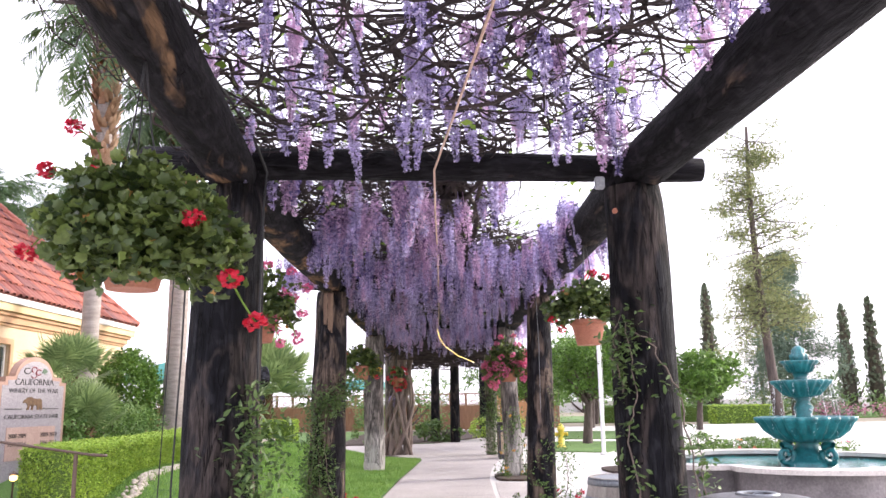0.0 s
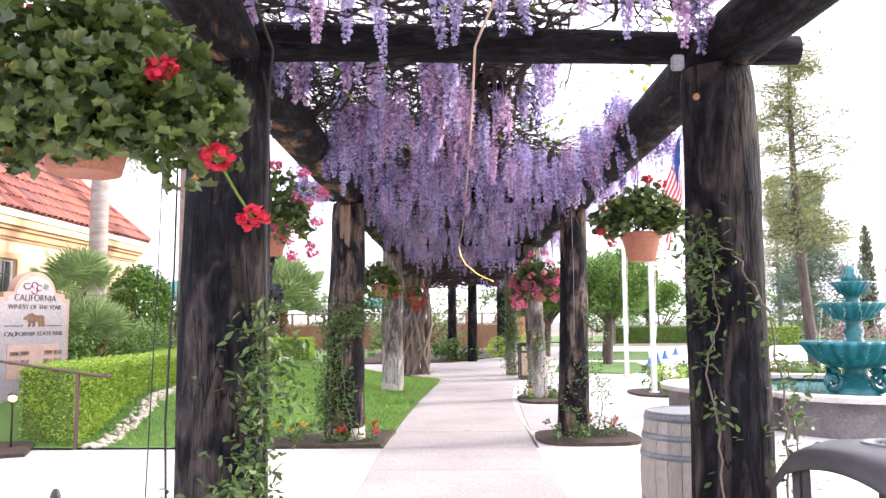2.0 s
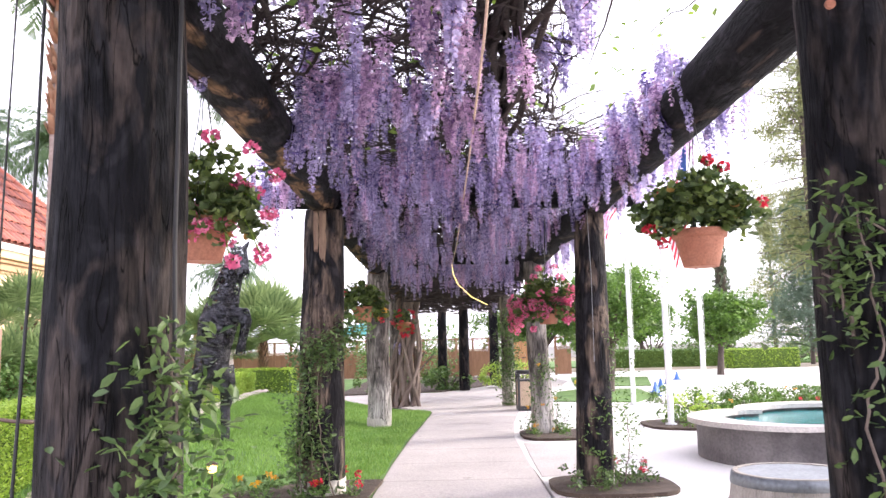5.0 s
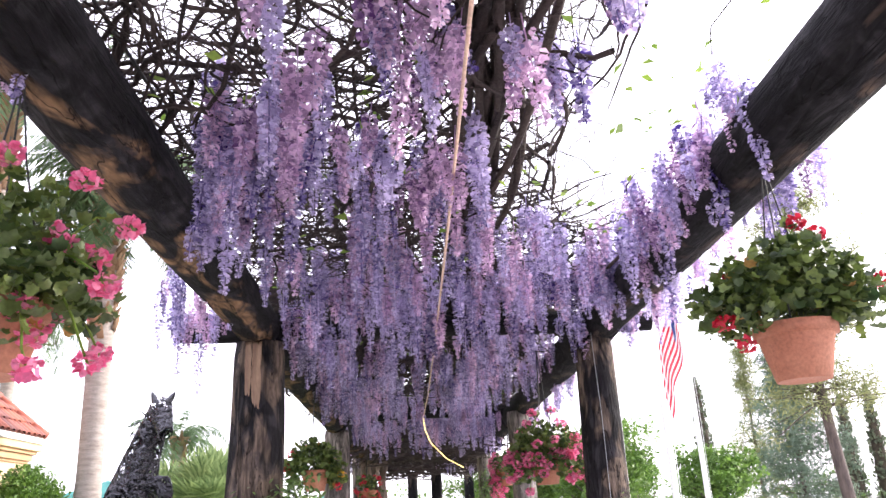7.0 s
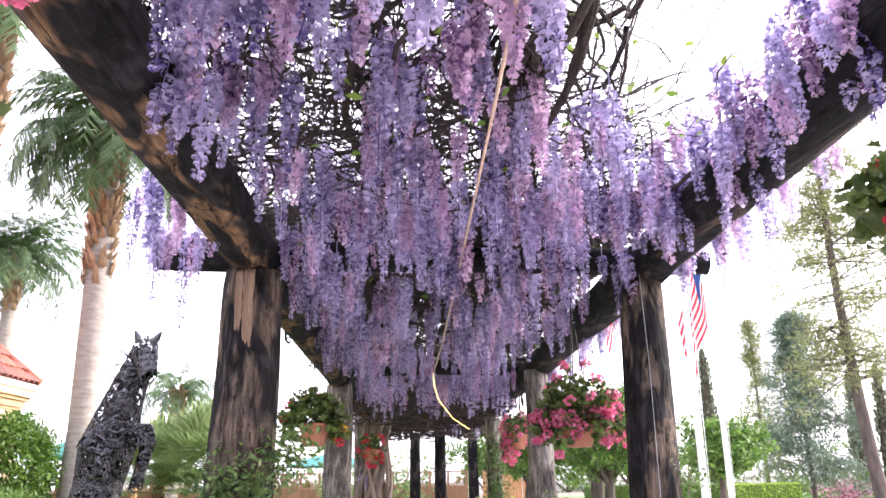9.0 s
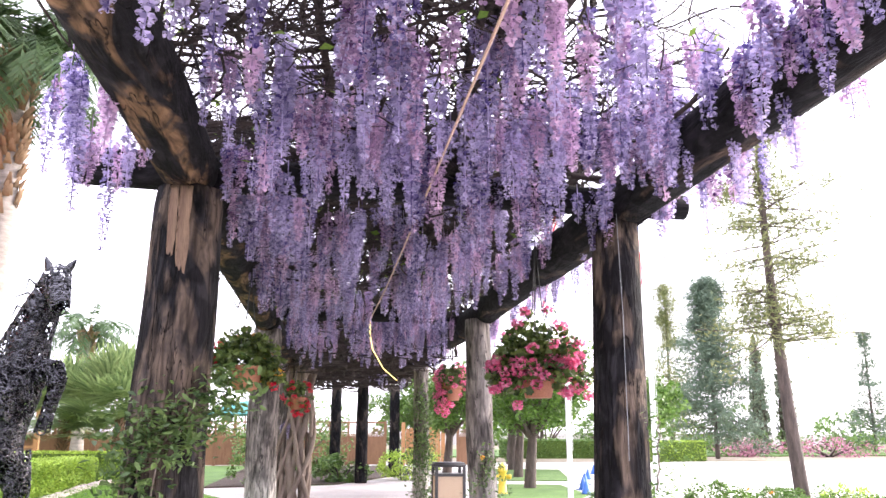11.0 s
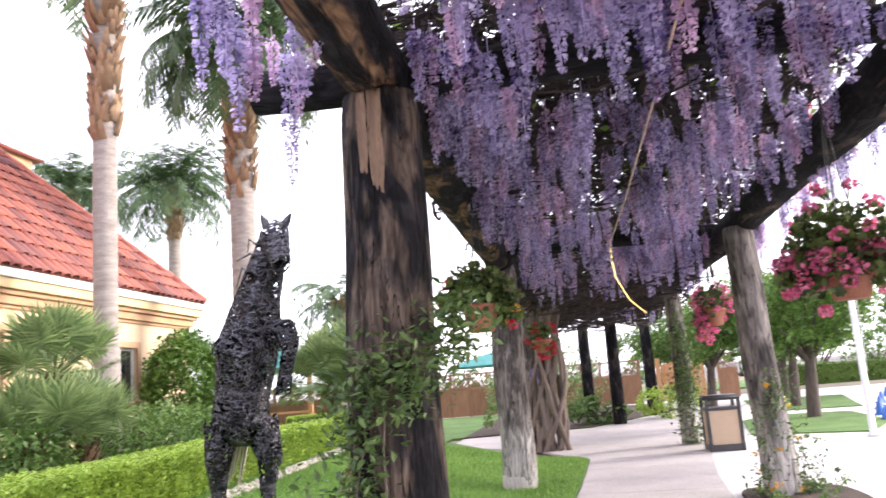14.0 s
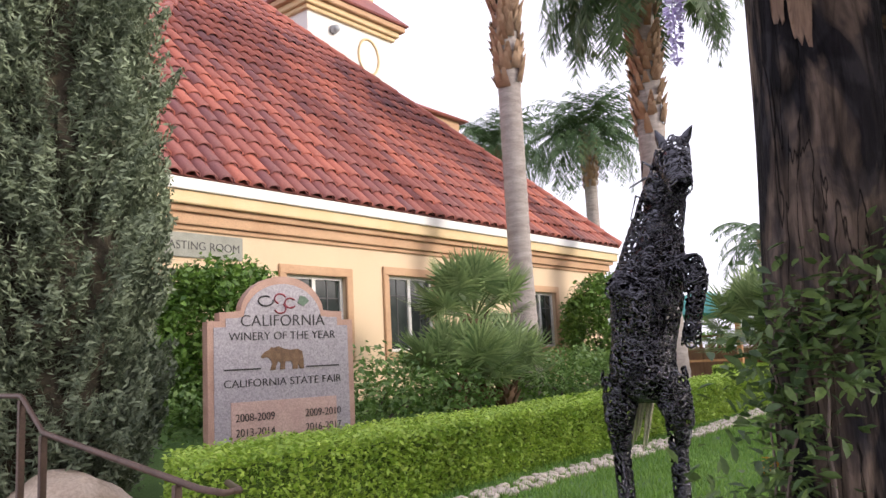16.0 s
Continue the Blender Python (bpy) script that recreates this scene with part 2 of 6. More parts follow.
M["tile"] = mat("clay_roof_tile", (0.13, 0.05, 0.06), (0.48, 0.135, 0.085), 0.65, 0.5, 40, 0.2, rand=0.72, spot=((0.11, 0.06, 0.07), 0.7, 0.9))
M["tilemass"] = mat("clay_roof_tiles", (0.13, 0.05, 0.06), (0.48, 0.135, 0.085), 0.65, 0.5, 40, 0.2, island=0.72, spot=((0.11, 0.06, 0.07), 0.7, 0.9))
M["glass"] = mat("dark_window_glass", (0.02, 0.025, 0.025), (0.05, 0.06, 0.055), 0.08, 1, 5, 0.0, spec=0.8)
M["winframe"] = mat("white_window_frame", (0.7, 0.68, 0.64), (0.76, 0.74, 0.7), 0.5, 3, 40, 0.0)
M["granite"] = mat("speckled_granite", (0.3, 0.27, 0.29), (0.52, 0.48, 0.5), 0.55, 60, 160, 0.05)
M["pinkstone"] = mat("pink_sandstone_edge", (0.45, 0.27, 0.2), (0.55, 0.36, 0.28), 0.8, 6, 90, 0.2)
M["plaque"] = mat("pink_plaque", (0.56, 0.38, 0.32), (0.62, 0.44, 0.37), 0.7, 8, 90, 0.05)
M["ink"] = mat("dark_lettering", (0.02, 0.018, 0.02), (0.04, 0.035, 0.035), 0.5, 8, 50, 0.0)
M["bear"] = mat("bronze_emblem", (0.13, 0.07, 0.035), (0.24, 0.14, 0.07), 0.5, 20, 80, 0.1)
M["maroon"] = mat("maroon_emblem", (0.22, 0.02, 0.03), (0.3, 0.03, 0.05), 0.5, 8, 50, 0.0)
M["rail"] = mat("brown_painted_steel", (0.09, 0.055, 0.04), (0.13, 0.08, 0.06), 0.45, 6, 60, 0.05, metal=0.2)
M["blackmetal"] = mat("dark_plastic", (0.035, 0.033, 0.035), (0.06, 0.057, 0.06), 0.45, 3, 90, 0.08)
M["iron"] = mat("blackened_iron_scrap", (0.006, 0.006, 0.008), (0.2, 0.2, 0.225), 0.25, 8, 60, 0.2, metal=0.9, island=0.7)
M["slate"] = mat("grey_name_plate", (0.26, 0.26, 0.22), (0.34, 0.34, 0.29), 0.8, 6, 80, 0.1)
M["strap"] = mat("pale_straps", (0.45, 0.42, 0.28), (0.75, 0.72, 0.5), 0.6, 8, 60, 0.1, island=0.6)
M["aggregate"] = mat("pebbled_panel", (0.42, 0.3, 0.2), (0.62, 0.48, 0.34), 0.8, 70, 140, 0.4)
M["teal"] = mat("turquoise_glaze", (0.008, 0.085, 0.095), (0.03, 0.22, 0.235), 0.35, 5, 40, 0.15, spot=((0.02, 0.11, 0.12), 0.62, 4.0))
M["basin"] = mat("stained_grey_stone", (0.09, 0.08, 0.08), (0.27, 0.245, 0.24), 0.8, 1.5, 30, 0.3)
M["coping"] = mat("pale_stone_coping", (0.5, 0.46, 0.42), (0.62, 0.58, 0.54), 0.8, 2, 40, 0.2)
M["poolwater"] = mat("pool_water", (0.02, 0.2, 0.2), (0.05, 0.32, 0.32), 0.06, 3, 12, 0.25, spec=0.8)
M["spray"] = mat("water_drops", (0.8, 0.83, 0.85), (0.9, 0.92, 0.94), 0.1, 3, 12, 0.0, through_light=0.4)
M["barrelwood"] = mat("grey_oak_staves", (0.3, 0.27, 0.24), (0.48, 0.44, 0.39), 0.8, 5, 50, 0.4, stretch=(4, 4, 0.5), rand=0.5)
M["hoop"] = mat("galvanised_hoop", (0.2, 0.22, 0.24), (0.3, 0.32, 0.34), 0.5, 5, 50, 0.05, metal=0.7)
M["fence"] = mat("redwood_fence", (0.2, 0.1, 0.055), (0.33, 0.18, 0.1), 0.8, 3, 40, 0.3, stretch=(3, 3, 0.5), rand=0.4)
M["gatewood"] = mat("orange_gate_wood", (0.42, 0.2, 0.08), (0.55, 0.3, 0.14), 0.7, 3, 40, 0.3, stretch=(3, 3, 0.5), rand=0.4)
M["polewhite"] = mat("white_pole", (0.72, 0.72, 0.72), (0.8, 0.8, 0.8), 0.4, 3, 40, 0.0)
M["flagred"] = mat("flag_red", (0.72, 0.06, 0.1), (0.8, 0.1, 0.15), 0.8, 3, 60, 0.0, through_light=0.6)
M["flagwhite"] = mat("flag_white", (0.85, 0.85, 0.85), (0.9, 0.9, 0.9), 0.8, 3, 60, 0.0, through_light=0.6)
M["flagblue"] = mat("flag_blue", (0.05, 0.1, 0.3), (0.07, 0.14, 0.36), 0.8, 3, 60, 0.0, through_light=0.4)
M["hydrant"] = mat("yellow_hydrant", (0.75, 0.55, 0.05), (0.8, 0.62, 0.1), 0.5, 5, 50, 0.05)
M["cone"] = mat("blue_marker", (0.03, 0.12, 0.45), (0.05, 0.18, 0.55), 0.5, 5, 50, 0.0)
M["stone"] = mat("pale_river_stone", (0.48, 0.4, 0.33), (0.68, 0.6, 0.52), 0.8, 8, 60, 0.2, island=0.6)
M["boulder"] = mat("tan_boulder", (0.45, 0.35, 0.26), (0.6, 0.5, 0.4), 0.85, 3, 40, 0.4)
M["cable"] = mat("black_cable", (0.012, 0.012, 0.013), (0.025, 0.025, 0.027), 0.6, 5, 40, 0.0)
M["rope"] = mat("pale_rope_light", (0.6, 0.4, 0.32), (0.75, 0.55, 0.42), 0.5, 30, 80, 0.0)
M["litrope"] = mat("lit_rope_light", (1.0, 0.62, 0.12), (1.0, 0.8, 0.35), 0.5, 60, 80, 0.0, glow=1.3)
M["bulb"] = mat("warm_lamp", (1.0, 0.55, 0.14), (1.0, 0.66, 0.22), 0.5, 5, 50, 0.0, glow=2.2)
M["greyplastic"] = mat("grey_junction_box", (0.3, 0.32, 0.34), (0.4, 0.42, 0.44), 0.5, 5, 50, 0.0)
M["awning"] = mat("green_canvas", (0.04, 0.22, 0.2), (0.07, 0.3, 0.27), 0.8, 3, 50, 0.1)
M["pinkshrub"] = mat("pink_blossom_shrub", (0.35, 0.12, 0.2), (0.6, 0.3, 0.4), 0.6, 3, 50, 0.0, island=0.8, through_light=0.3)
M["farwhite"] = mat("far_pale_wall", (0.62, 0.6, 0.58), (0.7, 0.68, 0.66), 0.8, 1, 20, 0.0)

rng = np.random.default_rng(7)

# ---- building blocks ----


def np_mesh(name, verts, faces, smooth=False):
    """A mesh from an (n, 3) array and an (m, k) array of equal-sided faces."""
    me = bpy.data.meshes.new(name)
    verts, faces = np.asarray(verts, np.float32), np.asarray(faces, np.int32)
    k = faces.shape[1]
    me.vertices.add(len(verts))
    me.vertices.foreach_set("co", verts.ravel())
    me.loops.add(faces.size)
    me.loops.foreach_set("vertex_index", faces.ravel())
    me.polygons.add(len(faces))
    me.polygons.foreach_set("loop_start", np.arange(0, faces.size, k, dtype=np.int32))
    if smooth:
        me.polygons.foreach_set("use_smooth", np.ones(len(faces), bool))
    me.update(calc_edges=True)
    return me


def put(name, me, material, parent=None, label="", category="", group="", kind="", m=None):
    me.materials.append(M[material]) if not me.materials else None
    ob = new(name, me)
    if parent is not None:
        ob.parent = parent
    if m is not None:
        ob.matrix_basis = m
    return tagged(ob, label, category, group, kind)


def thing(name, label, category, at=(0, 0, 0), rz=0.0, group="", kind=""):
    ob = new(name)
    ob.matrix_basis = pose(*at, 0, 0, rz)
    ob.empty_display_size = 0.1
    return tagged(ob, label, category, group, kind)


def part(name, bm, material, parent, label="", smooth=False, kind="", m=None):
    me = bpy.data.meshes.new(name)
    bm.to_mesh(me)
    bm.free()
    if smooth:
        for p in me.polygons:
            p.use_smooth = True
    return put(name, me, material, parent, label, kind=kind, m=m)


def box(x0, y0, z0, x1, y1, z1, bevel=0.0):
    bm = bmesh.new()
    bmesh.ops.create_cube(bm, size=1)
    bmesh.ops.transform(bm, matrix=Matrix.Translation(((x0 + x1) / 2, (y0 + y1) / 2, (z0 + z1) / 2)) @ Matrix.Diagonal((x1 - x0, y1 - y0, z1 - z0, 1)), verts=bm.verts)
    if bevel:
        bmesh.ops.bevel(bm, geom=bm.edges[:], offset=bevel, segments=2, affect="EDGES")
    return bm


def lathe(profile, n=28, lobes=0, depth=0.0):
    """A turned solid from (radius, height) pairs; lobes: flutes of that depth round it."""
    bm = bmesh.new()
    rings = []
    for r, z in profile:
        ring = []
        for i in range(n):
            a = 2 * math.pi * i / n
            rr = r * (1 + depth * math.cos(lobes * a)) if lobes else r
            ring.append(bm.verts.new((rr * math.cos(a), rr * math.sin(a), z)))
        rings.append(ring)
    for p, q in zip(rings, rings[1:]):
        for i in range(n):
            bm.faces.new((p[i], p[(i + 1) % n], q[(i + 1) % n], q[i]))
    bm.faces.new(rings[0][::-1])
    bm.faces.new(rings[-1])
    return bm


def prism(points, z0, z1):
    """A slab over a plan outline."""
    bm = bmesh.new()
    lo = [bm.verts.new((x, y, z0)) for x, y in points]
    hi = [bm.verts.new((x, y, z1)) for x, y in points]
    bm.faces.new(lo[::-1])
    bm.faces.new(hi)
    n = len(points)
    for i in range(n):
        bm.faces.new((lo[i], lo[(i + 1) % n], hi[(i + 1) % n], hi[i]))
    bmesh.ops.recalc_face_normals(bm, faces=bm.faces)
    return bm


def tubes(lines, sides=5):
    """Arrays for tubes along polylines: each line is (points (n, 3), radii (n,))."""
    V, F, base = [], [], 0
    for P, R in lines:
        P = np.asarray(P, float)
        R = np.broadcast_to(np.asarray(R, float), (len(P),))
        T = np.gradient(P, axis=0)
        T /= np.linalg.norm(T, axis=1, keepdims=True) + 1e-9
        up = np.where(np.abs(T[:, 2:3]) > 0.9, np.array([[1.0, 0, 0]]), np.array([[0, 0, 1.0]]))
        A = np.cross(T, up)
        A /= np.linalg.norm(A, axis=1, keepdims=True) + 1e-9
        B = np.cross(T, A)
        ang = np.linspace(0, 2 * np.pi, sides, endpoint=False)
        ring = P[:, None] + R[:, None, None] * (np.cos(ang)[None, :, None] * A[:, None] + np.sin(ang)[None, :, None] * B[:, None])
        n = len(P)
        idx = base + np.arange(n * sides).reshape(n, sides)
        nx = np.roll(idx, -1, axis=1)
        F.append(np.stack([idx[:-1], nx[:-1], nx[1:], idx[1:]], -1).reshape(-1, 4))
        V.append(ring.reshape(-1, 3))
        base += n * sides
    return np.concatenate(V), np.concatenate(F)


def tube(name, pts, r, material, parent=None, sides=8, **tags):
    v, f = tubes([(pts, r)], sides)
    return put(name, np_mesh(name, v, f, True), material, parent, **tags)


def spin(n, tilt=1.0):
    """n random rotations, tipped from upright by up to tilt (radians)."""
    az, ti, ro = rng.uniform(0, 2 * np.pi, n), rng.normal(0, tilt, n), rng.uniform(0, 2 * np.pi, n)
    ca, sa, ct, st, cr, sr = np.cos(az), np.sin(az), np.cos(ti), np.sin(ti), np.cos(ro), np.sin(ro)
    z, o = np.zeros(n), np.ones(n)
    Ra = np.stack([ca, -sa, z, sa, ca, z, z, z, o], -1).reshape(n, 3, 3)
    Rt = np.stack([o, z, z, z, ct, -st, z, st, ct], -1).reshape(n, 3, 3)
    Rr = np.stack([cr, -sr, z, sr, cr, z, z, z, o], -1).reshape(n, 3, 3)
    return Ra @ Rt @ Rr


LEAF = (np.array([(0, -0.5, 0), (0.26, 0, 0.08), (0, 0.5, -0.06), (-0.26, 0, 0.08)]), np.array([(0, 1, 2, 3)]))
LEAF2 = (np.array([(0, -0.5, 0), (0.2, -0.18, 0.07), (0.17, 0.17, 0.05), (0, 0.5, -0.06), (-0.17, 0.17, 0.05), (-0.2, -0.18, 0.07)]), np.array([(0, 1, 2, 3), (0, 3, 4, 5)]))
PETAL = (np.array([(0.5 * math.cos(q), 0.42 * math.sin(q), 0.1 * math.cos(2 * q)) for q in np.linspace(0, 2 * np.pi, 6, endpoint=False)]), np.array([(0, 1, 2, 3, 4, 5)]))
NEEDLE = (np.array([(0, -0.5, 0), (0.09, 0, 0.03), (0, 0.5, 0), (-0.09, 0, 0.03)]), np.array([(0, 1, 2, 3)]))
SPRAY = (np.array([(0, -0.5, 0), (0.0, 0.0, 0.16), (0, 0.6, 0.02), (0, 0.05, -0.16)]), np.array([(0, 1, 2, 3)]))
_ang = np.linspace(0, 2 * np.pi, 14, endpoint=False)
ROUND = (np.array([(0, 0, -0.14)] + [((0.54 if i % 2 else 0.4) * math.cos(q), (0.54 if i % 2 else 0.4) * math.sin(q), 0.13 * math.cos(2 * q) + (0.1 if i % 2 else -0.02)) for i, q in enumerate(_ang)]),
         np.array([(0, 1 + i, 1 + (i + 1) % 14, 1 + (i + 2) % 14) for i in range(0, 14, 2)]))


def scatter(shape, centres, sizes, rot):
    T, F = shape
    n, k = len(centres), len(T)
    V = np.einsum("nij,kj->nki", rot, T) * np.asarray(sizes)[:, None, None] + np.asarray(centres)[:, None]
    Q = (F[None] + (np.arange(n) * k)[:, None, None]).reshape(-1, F.shape[1])
    return V.reshape(-1, 3), Q


def cloud(name, shape, centres, size, material, parent=None, tilt=1.0, vary=0.35, rot=None, **tags):
    n = len(centres)
    v, f = scatter(shape, centres, size * rng.uniform(1 - vary, 1 + vary, n), spin(n, tilt) if rot is None else rot)
    return put(name, np_mesh(name, v, f), material, parent, **tags)


def ball_points(n, radii, centre=(0, 0, 0), shell=0.5):
    d = rng.normal(size=(n, 3))
    d /= np.linalg.norm(d, axis=1, keepdims=True)
    r = shell + (1 - shell) * rng.uniform(0, 1, (n, 1)) ** 0.5
    return d * r * np.asarray(radii) + np.asarray(centre)


def clumps(n_clumps, per, radii, centre, clump=0.3, shell=0.6):
    c = ball_points(n_clumps, radii, centre, shell)
    return np.concatenate([ball_points(per, (clump, clump, clump * 0.8), p, 0.2) for p in c * 1.0])


def wobble(a, k):
    return np.array([noise.noise(Vector((x * k, 3.1, 7.7))) for x in a])


def log_mesh(p, q, r0, r1, rough=0.03, sides=28, rings=26, seed=0.0):
    """A debarked log from p to q along its own z: knotty, ribbed along the grain, with sawn ends."""
    L = (Vector(q) - Vector(p)).length
    bm = bmesh.new()
    prev = None
    for j in range(rings):
        u = j / (rings - 1)
        r = r0 + (r1 - r0) * u
        cx, cy = 0.02 * noise.noise(Vector((seed, u * 3, 0))), 0.02 * noise.noise(Vector((seed, u * 3, 9)))
        ring = []
        for i in range(sides):
            a = 2 * math.pi * i / sides
            d = noise.noise(Vector((math.cos(a) * 2.2 + seed, math.sin(a) * 2.2, u * L * 0.5))) * 1.4 + 0.5 * noise.noise(Vector((math.cos(a) * 7 + seed, math.sin(a) * 7, u * L * 1.1)))
            rr = r * (1 + rough / 0.25 * 0.28 * d)
            if j in (0, rings - 1):
                rr *= 0.95
            ring.append(bm.verts.new((cx + rr * math.cos(a), cy + rr * math.sin(a), u * L)))
        if prev:
            for i in range(sides):
                bm.faces.new((prev[i], prev[(i + 1) % sides], ring[(i + 1) % sides], ring[i]))
        else:
            bm.faces.new(ring[::-1])
        prev = ring
    bm.faces.new(prev)
    return bm


def align(p, q):
    d = Vector(q) - Vector(p)
    return Matrix.Translation(p) @ d.to_track_quat("Z", "Y").to_matrix().to_4x4()


# ---- ground ----


def rise(x, y):
    """The lawn climbs away from the walkway towards the house."""
    s = min(max((y - 11.3) / 2.5, 0), 1)
    h = 0.38 * min(max((-0.75 - x) / 2.0, 0), 1) + 0.07 * max(-2.75 - x, 0)
    return s * s * (3 - 2 * s) * min(h, 0.85)


put("ground", np_mesh("ground", [(-900, -900, -0.06), (900, -900, -0.06), (900, 900, -0.06), (-900, 900, -0.06)], [(0, 1, 2, 3)]), "earth", label="dry open ground reaching to the horizon", category="ground", kind="structure")
part("pavement", prism([(-14, -12), (34, -12), (34, 50), (1.9, 50), (1.9, 11.12), (-14, 11.12)], -0.05, 0.0), "concrete", None)
tagged(bpy.data.objects["pavement"], "pale concrete plaza and drive, sunlit", "pavement", kind="structure")


def strip(name, rows, z0, z1, material, parent, kind=""):
    """A slab between left and right edges given row by row (y, x left, x right)."""
    pts = [(xl, y) for y, xl, xr in rows] + [(xr, y) for y, xl, xr in reversed(rows)]
    return part(name, prism(pts, z0, z1), material, parent, kind=kind)


walkway = thing("walkway", "winding grey concrete garden walkway in jointed slabs", "path", kind="structure")
EDGE = [(-3.0, 0.0, 1.85), (2.0, -0.02, 1.84), (5.2, -0.04, 1.84), (8.2, -0.06, 1.84), (11.1, -0.06, 1.85), (14.0, 0.02, 1.9), (17.0, 0.14, 1.98), (19.6, 0.3, 2.2), (22.6, 0.46, 2.6), (25.2, -0.6, 3.3), (28.0, -3.0, 3.6), (30.6, -3.0, 4.2), (33.5, 1.6, 5.2), (38.5, 4.0, 6.3), (45.6, 4.3, 6.2)]
for (y0, a0, b0), (y1, a1, b1) in zip(EDGE, EDGE[1:]):
    n = max(1, round((y1 - y0) / 1.5))
    for i in range(n):
        u, v = i / n, (i + 1) / n
        strip("slab", [(y0 + (y1 - y0) * u + 0.006, a0 + (a1 - a0) * u, b0 + (b1 - b0) * u), (y0 + (y1 - y0) * v - 0.006, a0 + (a1 - a0) * v, b0 + (b1 - b0) * v)], -0.04, 0.008, "path", walkway)


part("side_slab", prism([(1.93, 12.7), (2.8, 12.7), (2.85, 16.1), (2.05, 16.1)], -0.04, 0.006), "path", walkway)


def edge_left(y):
    return float(np.interp(y, [e[0] for e in EDGE], [e[1] for e in EDGE]))


# lawn: a sheet that follows the rise, with blades over the nearer part
ys = np.linspace(11.14, 24.6, 50)
us = np.linspace(0, 1, 40)
grid = []
for y in ys:
    xr = min(edge_left(y), 0.46)
    if y > 22.6:
        xr = 0.46 - 2.6 * ((y - 22.6) / 2.0) ** 2
    for u in us:
        x = xr + (-12.0 - xr) * u ** 1.4
        grid.append((x, y, rise(x, y) + 0.02 + 0.012 * noise.noise(Vector((x * 1.5, y * 1.5, 0)))))
g = np.arange(len(grid)).reshape(len(ys), len(us))
put("lawn", np_mesh("lawn", grid, np.stack([g[:-1, :-1], g[1:, :-1], g[1:, 1:], g[:-1, 1:]], -1).reshape(-1, 4), True), "turf", label="mown green lawn rising gently from the walkway", category="lawn", kind="structure")
gx, gy = rng.uniform(-4.2, 0.5, 90000), rng.uniform(11.3, 24.0, 90000)
keep = np.array([x < min(edge_left(y), 0.46) - 0.03 - (2.6 * max(0, (y - 22.6) / 2.0) ** 2 if y > 22.6 else 0) and not (y < 12.55 and x > -1.7) for x, y in zip(gx, gy)])
gx, gy = gx[keep], gy[keep]
BLADE = (np.array([(-0.09, 0, 0), (0.09, 0, 0), (0.05, 0.12, 0.6), (-0.02, 0.3, 1.0)]), np.array([(0, 1, 2, 3)]))
gz = np.array([rise(x, y) for x, y in zip(gx, gy)]) + 0.015
cloud("grass", BLADE, np.stack([gx, gy, gz], -1), 0.055, "blade", tilt=0.35, label="short green lawn grass", category="grass", kind="stuff")
# side and far lawns
for nm, pts in (("lawn_far", [(-14, 27.0), (-3.4, 27.0), (-3.4, 31.0), (0.6, 31.6), (2.7, 36.0), (4.0, 39.0), (4.0, 46), (-30, 46), (-30, 27)]), ("lawn_right", [(3.9, 25.6), (6.0, 24.6), (7.2, 27.0), (7.6, 31.0), (5.6, 31.5), (4.6, 30)]),
                ("lawn_strip", [(5.8, 33.5), (8.6, 33.0), (10.5, 41), (7.0, 42)]), ("lawn_verge", [(6.5, 60), (60, 63), (60, 82), (-10, 82), (-10, 52)])):
    part(nm, prism(pts, -0.05, 0.03 if nm != "lawn_far" else 0.02), "turf", None)
    tagged(bpy.data.objects[nm], "green mown grass", "lawn", kind="structure")
part("lawn_house", prism([(-14, 24.5), (-2.4, 24.5), (-3.2, 27.2), (-14, 27.2)], -0.05, 0.012), "turf", None)
tagged(bpy.data.objects["lawn_house"], "green mown grass", "lawn", kind="structure")


def bed(pts, label):
    ob = part("planting_bed", prism(pts, -0.05, 0.045), "soil", None)
    tagged(ob, label, "planting bed", group="planting beds", kind="structure")
    return ob


def oval(x0, y0, x1, y1, n=18):
    return [((x0 + x1) / 2 + (x1 - x0) / 2 * np.sign(math.cos(a)) * abs(math.cos(a)) ** 0.6, (y0 + y1) / 2 + (y1 - y0) / 2 * np.sign(math.sin(a)) * abs(math.sin(a)) ** 0.6) for a in np.linspace(0, 2 * np.pi, n, endpoint=False)]


bed([(-1.75, 11.16), (-0.1, 11.16), (0.0, 12.5), (-1.6, 12.55)], "dark soil bed at the foot of a pergola post")
bed(oval(1.92, 11.2, 3.3, 12.5), "dark soil bed at the foot of a pergola post")
bed(oval(2.1, 16.3, 3.3, 17.9), "dark soil bed at the foot of a pergola post")
bed(oval(4.6, 17.3, 8.6, 19.4), "flower bed beside the fountain with dark soil")
bed(oval(6.6, 19.6, 11.5, 23.4), "flower bed round a pine with dark soil")
bed([(-3.0, 30.7), (0.7, 31.7), (2.7, 36.0), (4.0, 38.8), (3.6, 45), (-3, 45)], "shrub bed beyond the bend of the walkway")
bed([(-12, 7.2), (-4.3, 10.6), (-4.6, 11.4), (-5.5, 12.4), (-12, 13)], "dark bed round a cypress with stones")

# ---- pergola ----
LX, RX = -0.58, 2.52
